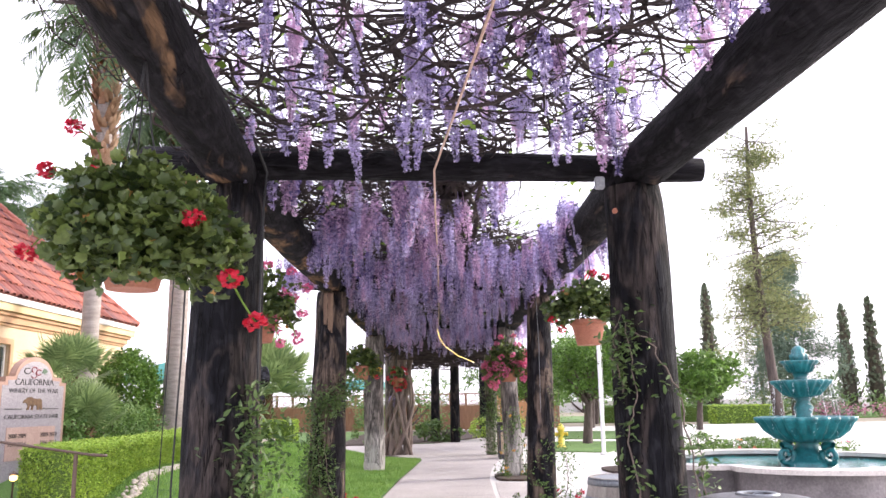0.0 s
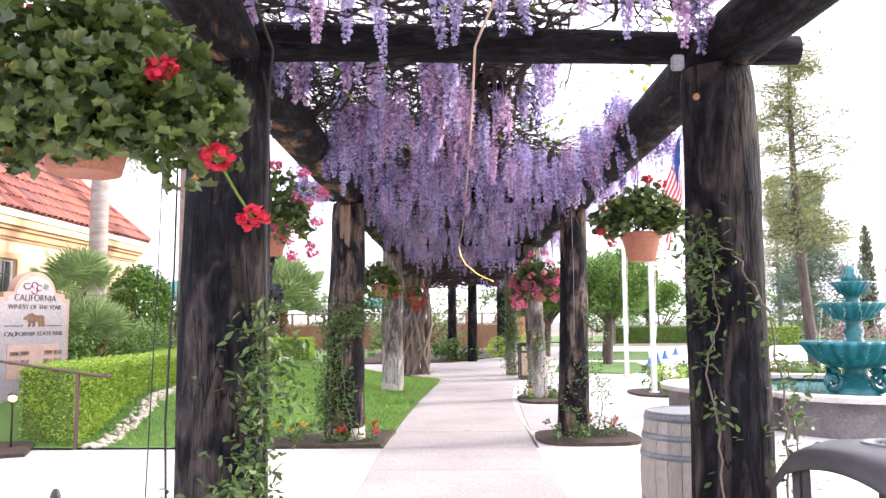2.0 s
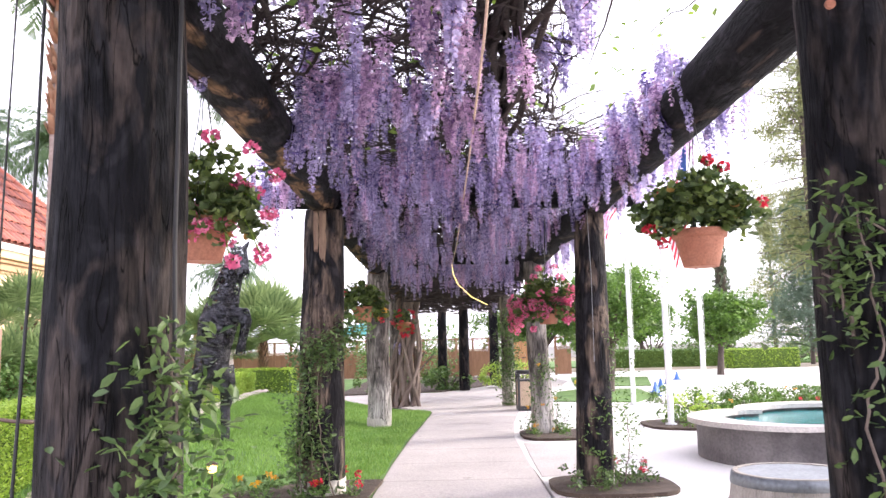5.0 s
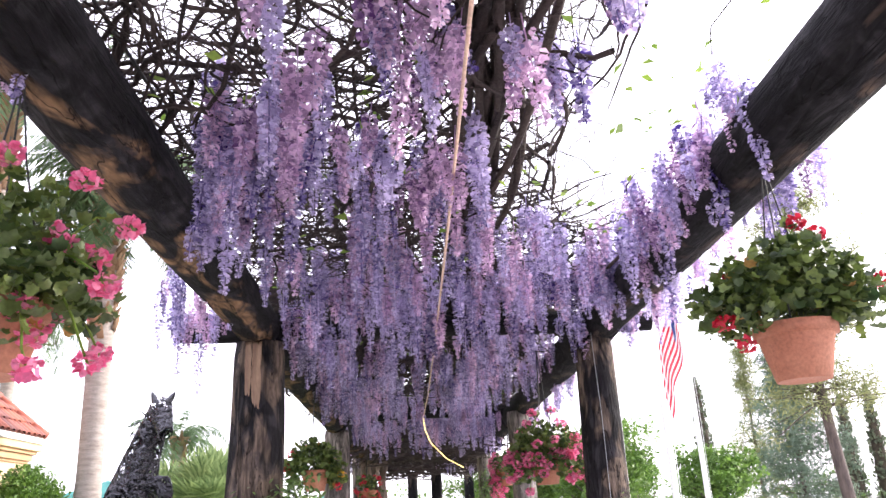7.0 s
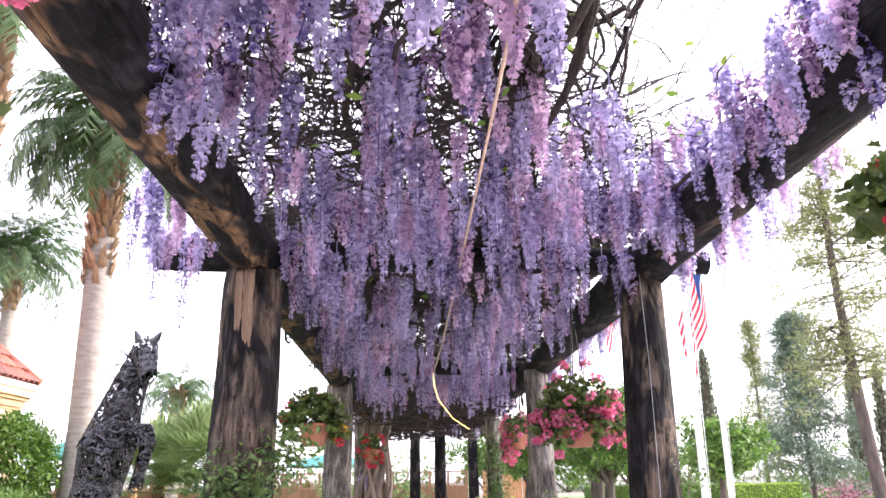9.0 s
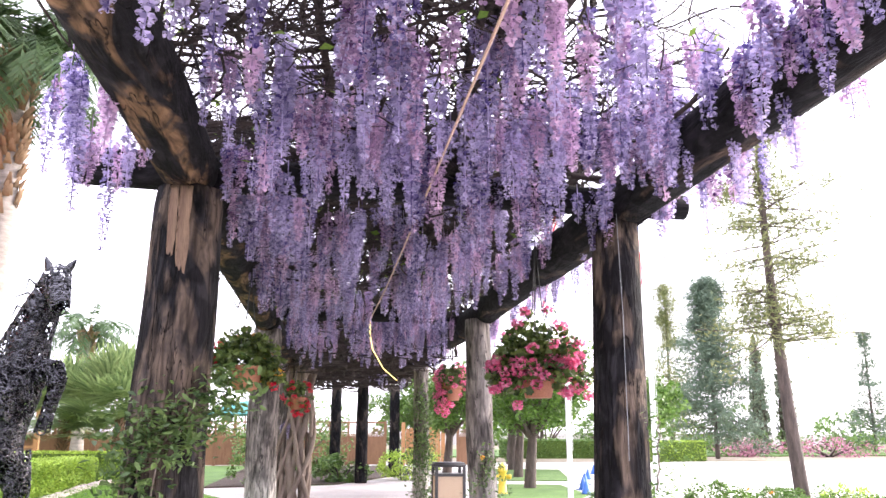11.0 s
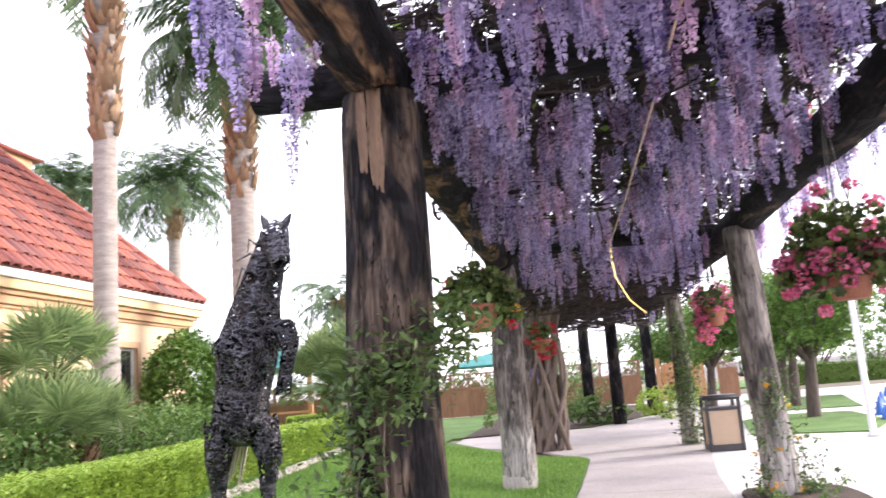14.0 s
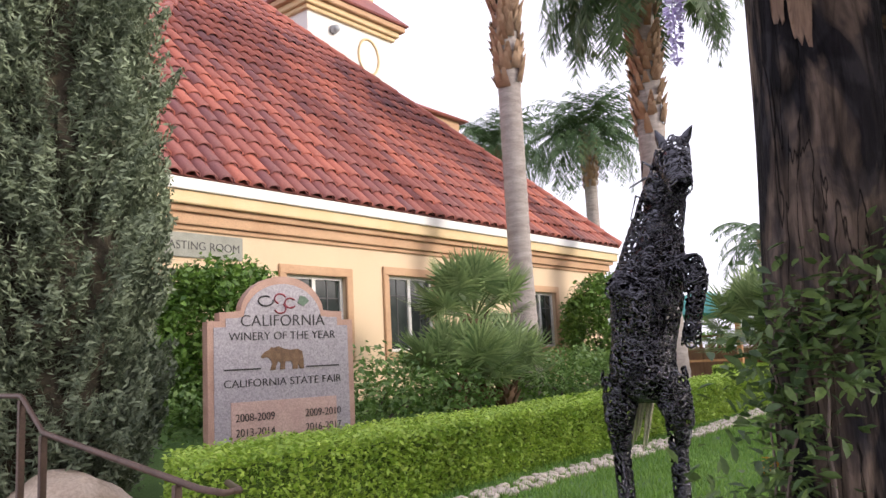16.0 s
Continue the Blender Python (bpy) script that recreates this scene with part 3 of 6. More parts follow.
# posts: foot x, head x, y, foot radius, head radius
ROWS_L = [(-0.1, -0.08, -1.4, 0.27, 0.25), (-0.58, -0.58, 5.95, 0.285, 0.25), (-0.63, -0.58, 11.71, 0.275, 0.22), (-0.58, -0.58, 19.2, 0.25, 0.22), (-0.58, -0.58, 25.6, 0.2, 0.19)]
ROWS_R = [(3.2, 3.18, -1.4, 0.26, 0.24), (2.53, 2.51, 5.95, 0.25, 0.22), (2.44, 2.5, 11.92, 0.215, 0.17), (2.53, 2.45, 17.3, 0.205, 0.17), (2.52, 2.52, 24.6, 0.18, 0.17)]
pergola = thing("pergola", "log pergola of dark charred posts and beams over the walkway", "pergola")
seed = 1.0
for rows, top in ((ROWS_L, 3.18), (ROWS_R, 3.14)):
    for x, xh, y, r, rh in rows:
        seed += 3.7
        far = y > 15
        p, q = (x, y, 0.0), (xh, y, top)
        pt = part("post", log_mesh(p, q, r, rh, 0.03, seed=seed), "greylog" if far else "brownlog" if y > 10 else "log", pergola, "weathered grey log post" if far else "charred dark log post", True, m=align(p, q))
        if y > 0:
            part("pale_collar", lathe([(r * 0.98, 0.0), (r * 1.0, 0.02), (r * 1.0, 0.2), (r * 0.96, 0.22)]), "palelog", pt, "pale concrete foot", True)
for x, y in ((1.55, 32.6), (2.9, 36.2), (0.75, 35.5)):
    seed += 2.1
    part("post", log_mesh((x, y, 0), (x, y, 3.3), 0.2, 0.18, 0.03, seed=seed), "log", pergola, "dark log post", True, m=pose(x, y, 0))
# the first bay stands a little askew to the others
BEAM_L = [(0.24, -4.0, 3.38), (-0.6, 6.1, 3.36), (-0.61, 11.8, 3.35), (-0.6, 18.9, 3.33), (-0.58, 25.6, 3.33), (-0.58, 33.0, 3.35)]
BEAM_R = [(3.32, -4.0, 3.32), (2.58, 6.1, 3.31), (2.58, 11.8, 3.3), (2.56, 18.9, 3.26), (2.54, 25.6, 3.28), (2.52, 33.0, 3.32)]
for stops, r in ((BEAM_L, 0.205), (BEAM_R, 0.2)):
    for p, q in zip(stops, stops[1:]):
        seed += 1.9
        q = tuple(Vector(q) + (Vector(q) - Vector(p)).normalized() * 0.1)
        left = q[0] < 1
        part("beam", log_mesh(p, q, r * 1.03, r * 0.95, 0.028, seed=seed), "beam" if left else "beamdark", pergola, "dark log beam with stripped tan underside" if left else "dark log beam", True, m=align(p, q))
for y, x0, x1, z0, z1 in ((6.2, -1.35, 3.14, 3.48, 3.36), (11.95, -1.42, 3.08, 3.41, 3.29), (18.7, -0.7, 2.9, 3.42, 3.34), (25.3, -0.7, 2.9, 3.42, 3.36), (32.6, -0.7, 3.2, 3.42, 3.38)):
    seed += 1.3
    p, q = (x0, y, z0), (x1, y, z1)
    part("crossbeam", log_mesh(p, q, 0.14, 0.1, 0.022, sides=22, seed=seed), "beamdark", pergola, "dark log crossbeam", True, m=align(p, q))
# split face and worn patch at the head of one post
for a0, a1, z0, z1 in ((-1.98, -1.72, 2.7, 3.15), (-1.7, -1.36, 2.6, 3.15)):
    bm = bmesh.new()
    bmesh.ops.create_grid(bm, x_segments=5, y_segments=12, size=0.5)
    for v in bm.verts:
        u, w = v.co.x + 0.5, v.co.y + 0.5
        a = a0 + (a1 - a0) * u + 0.05 * noise.noise(Vector((u * 2, w * 6, a0)))
        a = (a0 + a1) / 2 + (a - (a0 + a1) / 2) * (0.7 + 0.3 * min(1, w * 2.5) ** 0.7)
        z = z0 + (z1 - z0) * w + (0.07 * noise.noise(Vector((u * 6, a0, 3))) if w < 0.5 else 0)
        v.co = (0.234 * math.cos(a), 0.234 * math.sin(a), z)
    bmesh.ops.solidify(bm, geom=bm.faces[:], thickness=0.012)
    part("split_face", bm, "rawwood", pergola, "raw tan split in the wood", True, m=pose(LX, 11.71, 0))
# cables, box and reflector on the posts
tube("cable", [(LX + 0.29, 5.9, 3.3), (LX + 0.3, 5.78, 3.0), (LX + 0.285, 5.8, 2.0), (LX + 0.3, 5.82, 0.9), (LX + 0.29, 5.8, 0.02)], 0.009, "cable", pergola, label="black cable")
tube("cable", [(LX - 0.24, 5.76, 3.2), (LX - 0.25, 5.75, 1.9), (LX - 0.27, 5.72, 1.0), (LX - 0.24, 5.72, 0.02)], 0.007, "cable", pergola, label="black cable")
tube("cable", [(LX + 0.16, 1.0, 3.6), (LX + 0.17, 3.5, 3.6), (LX + 0.22, 5.6, 3.56), (LX + 0.29, 5.9, 3.3)], 0.011, "cable", pergola, label="black cable")
tube("cable", [(LX + 0.14, 7.0, 3.6), (LX + 0.2, 9.0, 3.56), (LX + 0.19, 11.0, 3.55)], 0.009, "cable", pergola, label="black cable")
tube("cable", [(LX - 0.27, 5.62, 3.3), (LX - 0.3, 5.62, 1.8), (LX - 0.34, 5.58, 0.0)], 0.004, "cable", pergola, label="thin black wire")
tube("wire", [(RX - 0.08, 11.73, 3.2), (RX - 0.06, 11.74, 2.4), (RX - 0.07, 11.73, 1.4)], 0.0025, "greyplastic", pergola, label="thin pale wire")
part("junction_box", box(-0.035, -0.03, -0.045, 0.035, 0.03, 0.045, 0.008), "greyplastic", pergola, "grey junction box", m=pose(RX - 0.29, 5.8, 3.15))
part("reflector", lathe([(0.0, -0.01), (0.02, -0.008), (0.02, 0.008), (0.0, 0.01)], 14), "terracotta", pergola, "orange round reflector", m=pose(RX - 0.2, 5.745, 2.92, 90))

# ---- wisteria ----
wisteria = thing("wisteria", "wisteria in full purple bloom over the pergola, hardly any leaf", "climbing plant")


def branch(start, heading, n, step, r0, spread, z_pull, floor=3.45, roof=4.0):
    p, h = np.array(start, float), np.array(heading, float)
    gap_edge = rng.uniform(1.35, 1.8)  # the second bay is open to the sky along its right side
    if 6.4 < p[1] < 9.6 and p[0] > gap_edge:
        p[0] = rng.uniform(-0.5, 1.5)
    pts, rad = [p.copy()], [r0]
    for i in range(n):
        h = h + rng.normal(0, spread, 3) * (1, 1, 0.7)
        h[2] -= 0.5 * (p[2] - z_pull)
        h /= np.linalg.norm(h)
        p = p + h * step
        p[2] = min(max(p[2], floor), roof)
        p[0] = min(max(p[0], -0.95), gap_edge + 0.1 * i / n if 6.4 < p[1] < 9.6 and p[0] < 2.0 else 2.75)
        pts.append(p.copy())
        rad.append(r0 * (1 - 0.65 * (i + 1) / n))
    return np.array(pts), np.array(rad)


lines = []
for i in range(900):  # bare tangle over the first bays
    y = rng.uniform(-1.5, 12.0)
    a = rng.uniform(0, 2 * np.pi) if y < 6.3 else rng.normal(1.85, 0.6)
    lines.append(branch((rng.uniform(-0.7, 2.3), y, rng.uniform(3.5, 3.75)), (math.cos(a), math.sin(a), 0), 18, 0.12, rng.choice([0.006, 0.008, 0.011, 0.016]), 0.2, rng.uniform(3.55, 3.85)))
for i in range(420):  # the first bay is a dense net of curling stems
    y, a = rng.uniform(-1.5, 6.2), rng.uniform(0, 2 * np.pi)
    lines.append(branch((rng.uniform(-0.7, 2.6), y, rng.uniform(3.5, 3.8)), (math.cos(a), math.sin(a), 0), 20, 0.09, rng.choice([0.005, 0.007, 0.01, 0.014]), 0.34, rng.uniform(3.55, 3.9)))
for i in range(420):
    y = rng.uniform(11.0, 33)
    a = rng.normal(1.6, 0.9)
    lines.append(branch((rng.uniform(-0.8, 2.6), y, rng.uniform(3.4, 3.7)), (math.cos(a), math.sin(a), 0), 14, 0.16, rng.choice([0.008, 0.012, 0.018, 0.028]), 0.3, rng.uniform(3.4, 3.7), 3.35))
for i in range(620):  # old brown growth sagging under the far bays
    y = rng.uniform(20.5, 33)
    a = rng.normal(1.6, 1.2)
    lines.append(branch((rng.uniform(-0.8, 2.7), y, rng.uniform(2.95, 3.4)), (math.cos(a), math.sin(a), 0), 12, 0.16, rng.choice([0.01, 0.016, 0.03]), 0.35, rng.uniform(2.95, 3.35), 2.9))
for x, y0, y1 in ((1.35, 6.3, 30.0), (1.75, 10.6, 28.0), (0.4, 9.0, 27.0), (1.2, 7.4, 20.0)):  # heavy old stems along the middle
    t = np.arange(y0, y1, 0.35)
    for k in range(3):
        lines.append((np.stack([x + 0.12 * np.sin(t * 1.3 + k * 2.1) + 0.1 * wobble(t + k * 9, 0.8), t, 3.58 + 0.06 * np.cos(t * 1.3 + k * 2.1) + 0.05 * wobble(t - k * 5, 1.1)], -1), np.full(len(t), 0.024)))
t = np.arange(6.6, 10.6, 0.25)
for k in range(11):  # the thickest bundle of old stems
    lines.append((np.stack([1.16 + 0.05 * (t - 8) * 0.5 + 0.1 * math.cos(k * 2.4) + 0.04 * np.sin(t * 2 + k), t, 3.62 + 0.07 * math.sin(k * 2.4) + 0.03 * np.cos(t * 2.3 + k)], -1), np.full(len(t), 0.018 + 0.004 * (k % 4))))
v, f = tubes(lines, 5)
put("vine_tangle", np_mesh("vine_tangle", v, f, True), "vine", wisteria, "tangled brown vine stems", kind="stuff")
fine_lines = [branch((rng.uniform(-0.8, 2.6), rng.uniform(-1.5, 18), rng.uniform(3.5, 3.8)), (rng.normal(), rng.normal() + 0.4, 0), 10, 0.11, 0.004, 0.5, rng.uniform(3.5, 3.85)) for i in range(1300)]
fine_lines += [branch((rng.uniform(-0.6, 2.3), rng.uniform(6.2, 12), rng.uniform(3.5, 3.85)), (rng.normal(), rng.normal() + 0.6, rng.normal(0, 0.25)), 9, 0.13, rng.choice([0.004, 0.006]), 0.16, rng.uniform(3.5, 3.95)) for i in range(900)]
fine_lines += [branch((rng.uniform(-0.6, 2.3), rng.uniform(9, 18), rng.uniform(3.4, 3.8)), (rng.normal(), rng.normal(), rng.normal(0, 0.3)), 9, 0.12, rng.choice([0.004, 0.007]), 0.35, rng.uniform(3.4, 3.8), 3.3) for i in range(420)]
v, f = tubes(fine_lines, 3)
put("twigwork", np_mesh("twigwork", v, f, True), "vine", wisteria, "fine brown twigs", kind="stuff")
lines = []
for k in range(16):  # the twisted foot that climbs beside a post
    a0 = k * 0.41
    t = np.linspace(0, 1, 26)
    rr = 0.44 - 0.3 * t + 0.2 * t ** 2 + 0.05 * np.sin(t * 9 + k)
    rr = rr * (0.55 + 0.45 * (k % 3) / 2)
    ang = a0 + 3.6 * t * (1 if k % 2 else -0.8)
    lines.append((np.stack([-0.35 + 0.25 * t + rr * np.cos(ang), 25.2 + rr * np.sin(ang), 3.55 * t], -1), (0.062 if k % 3 else 0.09) - 0.03 * t))
for ln in lines:
    v, f = tubes([ln], 7)
    put("trunk_strand", np_mesh("trunk_strand", v, f, True), "trunk", wisteria, "thick twisted grey-brown trunk strand")

FLORET = (np.array([(0, 0, 0), (0.42, 0.2, 0.16), (0.46, 0.68, 0.2), (0, 0.98, 0.02), (-0.46, 0.68, 0.2), (-0.42, 0.2, 0.16), (0.2, 0.62, -0.42), (-0.2, 0.62, -0.42)]), np.array([(0, 1, 2, 3), (0, 3, 4, 5), (0, 6, 3, 7)]))


def raceme(length, width, per=7):
    """A hanging truss: whorls of keeled florets about a thin stalk, ragged, ending in a few buds."""
    C, S, A = [], [], []
    m = int(length / 0.02)
    for i in range(m):
        t = (i + 0.5) / m
        full = min(1.0, 0.45 + 3 * t) * (1 - 0.8 * t ** 1.7)
        k = max(2, round(per * (0.45 + 0.55 * full)))
        for j in range(k):
            if rng.uniform() < 0.1:
                continue
            a = j * 2 * math.pi / k + i * 0.8 + rng.normal(0, 0.22)
            r = width * full * rng.uniform(0.5, 1.1)
            C.append((-math.sin(a) * r, math.cos(a) * r, -t * length + rng.normal(0, 0.0045)))
            S.append((0.016 + 0.017 * full) * rng.uniform(0.75, 1.25))
            A.append(a)
    n = len(A)
    ang, dr = np.array(A), rng.normal(0.35, 0.3, len(A))
    ca, sa, z, o = np.cos(ang), np.sin(ang), np.zeros(n), np.ones(n)
    Rz = np.stack([ca, -sa, z, sa, ca, z, z, z, o], -1).reshape(n, 3, 3)
    Rx = np.stack([o, z, z, z, np.cos(-dr), -np.sin(-dr), z, np.sin(-dr), np.cos(-dr)], -1).reshape(n, 3, 3)
    v, f = scatter(FLORET, np.array(C), np.array(S), Rz @ Rx)
    sv, sf = tubes([(np.array([(0, 0, 0.07), (0.004, 0, -length * 0.5), (0, 0.004, -length)]), 0.0035)], 3)
    return np.concatenate([v, sv]), np.concatenate([f, sf + len(v)])


KINDS = [raceme(l, w, n) for l, w, n in ((0.38, 0.03, 7), (0.32, 0.03, 7), (0.48, 0.031, 7), (0.24, 0.027, 6), (0.36, 0.033, 7))]
KIND_MESHES = []
for v, f in KINDS:
    me = np_mesh("raceme", v, f)
    me.materials.append(M["wisteriapink" if len(KIND_MESHES) in (1, 4) else "wisteria"])
    KIND_MESHES.append(me)
spots = []


def sow(n, y0, y1, x0=-0.75, x1=2.65, lo=3.35, hi=3.68, group=5):
    """Racemes hang in bunches, with gaps of bare stems between."""
    for k in range(max(1, n // group)):
        x, y, z = rng.uniform(x0, x1), rng.uniform(y0, y1), rng.uniform(lo - 0.06, hi)
        for j in range(group):
            spots.append((x + rng.normal(0, 0.085), min(max(y + rng.normal(0, 0.1), y0 - 0.1), y1 + 0.1), z + rng.normal(0, 0.06)))


sow(330, 1.4, 5.8, x0=-0.5, lo=3.64, hi=3.85, group=2)
sow(78, 6.3, 8.3, x0=-0.35, x1=1.6, lo=3.45, hi=3.75)
sow(190, 8.0, 11.8, x0=-0.35, x1=1.7, lo=3.42, hi=3.75)
sow(80, 9.3, 12.0, x0=1.5, lo=3.36, hi=3.66)
sow(120, 9.8, 12.0, x0=-0.3, x1=2.3, lo=3.4, hi=3.7)
sow(84, 7.4, 11.2, x0=2.26, x1=2.46, lo=3.46, hi=3.66, group=6)
sow(60, 8.4, 11.8, x0=2.74, x1=2.98, lo=3.46, hi=3.6, group=6)
sow(14, 6.5, 11.9, x0=-0.9, x1=-0.5, lo=3.42, hi=3.55)
sow(14, 9.6, 11.7, x0=-1.2, x1=-0.85, lo=3.4, hi=3.5, group=4)
sow(6, 11.5, 12.0, x0=-1.3, x1=-0.85, lo=3.46, hi=3.54, group=2)
sow(430, 12.2, 18.5, x0=-0.4, x1=2.35, lo=3.36, hi=3.68)
sow(80, 12.2, 18.5, x0=2.6, x1=2.9, lo=3.25, hi=3.5)
sow(280, 18.5, 22.0, x0=-0.6, x1=2.6, lo=3.3, hi=3.6)
sow(60, 22.0, 30.0, lo=3.3, hi=3.55)
sow(9, 24.8, 25.8, x0=-0.9, x1=0.1, lo=1.2, hi=2.6)
near = sorted((s for s in spots if s[1] > 5.6), key=lambda s: s[1])[:300]
rest = [s for s in spots if s not in set(near)]
for x, y, z in near:
    k = int(rng.integers(len(KINDS)))
    s = rng.uniform(0.8, 1.25)
    ob = new("raceme", KIND_MESHES[k])
    ob.parent = wisteria
    ob.matrix_basis = pose(x, y, z, rng.normal(0, 5), rng.normal(0, 5), rng.uniform(0, 360)) @ Matrix.Diagonal((s, s, s, 1))
for pick, mt, lb in (((0, 2, 3), "wisteria", "hanging violet wisteria racemes"), ((1, 4), "wisteriapink", "hanging pinkish wisteria racemes")):
    V, F, base = [], [], 0
    for x, y, z in rest[0 if mt == "wisteria" else 1::3] + (rest[2::3] if mt == "wisteria" else []):
        v, f = KINDS[pick[int(rng.integers(len(pick)))]]
        a, s = rng.uniform(0, 6.28), rng.uniform(0.8, 1.25) if 6.2 < y < 12 else rng.uniform(0.5, 0.9) if y < 6.2 else rng.uniform(0.8, 1.2)
        c, d = math.cos(a) * s, math.sin(a) * s
        V.append(v @ np.array([(c, d, 0), (-d, c, 0), (0, 0, s)]) + (x, y, z))
        F.append(f + base)
        base += len(v)
    put("flower_mass", np_mesh("flower_mass", np.concatenate(V), np.concatenate(F)), mt, wisteria, lb, kind="stuff")
lc = np.stack([rng.uniform(-0.8, 2.7, 1500), rng.uniform(4, 30, 1500), rng.uniform(3.35, 3.85, 1500)], -1)
cloud("young_leaves", LEAF, lc, 0.075, "wleaf", wisteria, label="sparse young green leaves", kind="stuff")
lc = np.stack([rng.uniform(-0.9, 2.9, 16000), rng.uniform(17, 34, 16000), rng.uniform(3.5, 3.95, 16000)], -1)
lc = np.concatenate([lc, np.stack([rng.uniform(-0.7, 2.7, 9000), rng.uniform(12.2, 17, 9000), rng.uniform(3.72, 4.02, 9000)], -1)])
cloud("old_growth", LEAF, lc, 0.12, "vine", wisteria, label="dense dark twigs and dry growth", kind="stuff")

# rope light strung under the canopy
rope = thing("rope_light", "rope light sagging below the canopy, its end lit amber", "string light")
tube("cord", [(1.55, 0.8, 3.4), (1.27, 3.4, 3.3), (1.15, 4.5, 3.3), (0.99, 5.87, 3.29), (0.99, 6.6, 3.16), (1.0, 9.0, 3.16), (1.0, 12.0, 3.15), (0.99, 15.0, 3.14), (0.96, 17.45, 3.15)], 0.008, "rope", rope, label="pale unlit cord")
tube("lit_cord", [(0.95, 17.45, 3.15), (0.99, 18.2, 3.02), (1.1, 19.5, 2.93), (1.5, 22.6, 2.85), (2.1, 26.2, 2.84)], 0.007, "litrope", rope, label="amber lit cord")
tube("hook", [(0.95, 17.4, 3.2), (0.92, 17.4, 2.95), (0.98, 17.4, 2.85)], 0.008, "greyplastic", rope)

# ---- climbing roses and bed plants ----


def climber(name, label, stems, leaf_n, leaf, spread, parent_at=(0, 0, 0), blossom=None, material="ivyleaf"):
    ob = thing(name, label, "climbing plant", group="roses on the posts")
    ln, pts = [], []
    for st in stems:
        P = np.array(st, float)
        t = np.linspace(0, len(P) - 1, 6 * len(P))
        Q = np.stack([np.interp(t, np.arange(len(P)), P[:, i]) for i in range(3)], -1)
        Q[:, :2] += rng.normal(0, 0.012, (len(Q), 2))
        ln.append((Q, np.linspace(0.008, 0.004, len(Q))))
        pts.append(Q)
    for one in ln:
        v, f = tubes([one], 5)
        put("stem", np_mesh("stem", v, f, True), "trunk", ob, "thin brown stem")
    allp = np.concatenate(pts)
    c = allp[rng.integers(len(allp), size=leaf_n)] + rng.normal(0, spread, (leaf_n, 3))
    c = np.repeat(c[: leaf_n // 2], 5, axis=0) + rng.normal(0, leaf * 0.55, (leaf_n // 2 * 5, 3))  # five leaflets to a leaf
    c[:, 2] = np.maximum(c[:, 2], 0.06)
    cloud("leaves", LEAF2, c, leaf * 0.72, material, ob, tilt=0.9, kind="stuff")
    if blossom:
        m2, n2 = blossom
        b = allp[rng.integers(len(allp), size=n2)] + rng.normal(0, spread, (n2, 3))
        b[:, 2] = np.maximum(b[:, 2], 0.12)
        bl = np.concatenate([ball_points(14, (0.035, 0.035, 0.03), p, 0.3) for p in b])
        cloud("blossoms", LEAF, bl, 0.04, m2, ob)
    return ob


climber("climbing_rose", "leafy rose climbing a charred post", [[(-0.3, 5.66, 0.05), (-0.42, 5.64, 0.5), (-0.3, 5.66, 0.7)], [(-0.3, 5.66, 0.9), (-0.24, 5.72, 1.25), (-0.26, 5.7, 1.6)], [(-0.9, 5.6, 0.05), (-0.82, 5.64, 0.35)]], 640, 0.085, 0.09)
climber("climbing_rose", "leafy rose twining round the lower half of a post", [[(-0.82, 11.45, 0.05), (-0.8, 11.44, 0.7), (-0.72, 11.44, 1.3), (-0.66, 11.44, 1.75)], [(-0.45, 11.44, 0.05), (-0.6, 11.43, 0.7), (-0.62, 11.42, 1.5), (-0.34, 11.44, 1.68)], [(-0.86, 11.52, 0.1), (-0.84, 11.48, 0.8), (-0.8, 11.46, 1.5)], [(-0.7, 11.44, 1.5), (-0.5, 11.43, 1.6), (-0.28, 11.5, 1.7), (-0.2, 11.52, 1.95)], [(-0.66, 11.45, 0.1), (-0.72, 11.43, 1.0)]], 1150, 0.085, 0.085, blossom=("yellow", 2))
climber("climbing_rose", "bare-stemmed rose winding up a post", [[(2.72, 5.7, 0.05), (2.78, 5.75, 0.9), (2.7, 5.72, 1.6), (2.5, 5.7, 1.95), (2.38, 5.7, 2.05)], [(2.36, 5.73, 0.05), (2.4, 5.72, 0.7), (2.32, 5.73, 1.3), (2.4, 5.72, 1.6), (2.34, 5.72, 2.1)]], 130, 0.075, 0.06)
climber("climbing_rose", "small leafy rose beside a post", [[(2.32, 5.76, 1.6), (2.26, 5.8, 1.9), (2.3, 5.76, 2.15)], [(2.84, 5.9, 0.05), (2.86, 5.8, 0.6), (2.84, 5.85, 1.3)]], 150, 0.08, 0.07)
climber("climbing_rose", "light green young rose beside a post", [[(2.75, 11.8, 0.05), (2.82, 11.8, 0.5), (2.78, 11.8, 0.9)], [(2.5, 11.72, 0.05), (2.4, 11.74, 0.6), (2.6, 11.73, 1.0)], [(2.68, 11.8, 1.2), (2.74, 11.85, 1.7)]], 420, 0.06, 0.09, material="shrub")
climber("climbing_rose", "rose with small yellow flowers on a grey post", [[(2.34, 17.1, 0.05), (2.4, 17.08, 0.9), (2.62, 17.06, 1.3)], [(2.74, 17.2, 0.05), (2.8, 17.2, 0.7)]], 300, 0.08, 0.1, blossom=("yellow", 8))
climber("climbing_rose", "ivy wrapped round a far post", [[(2.6, 24.4, 0.05), (2.5, 24.35, 1.2), (2.6, 24.4, 2.4)]], 900, 0.11, 0.17)


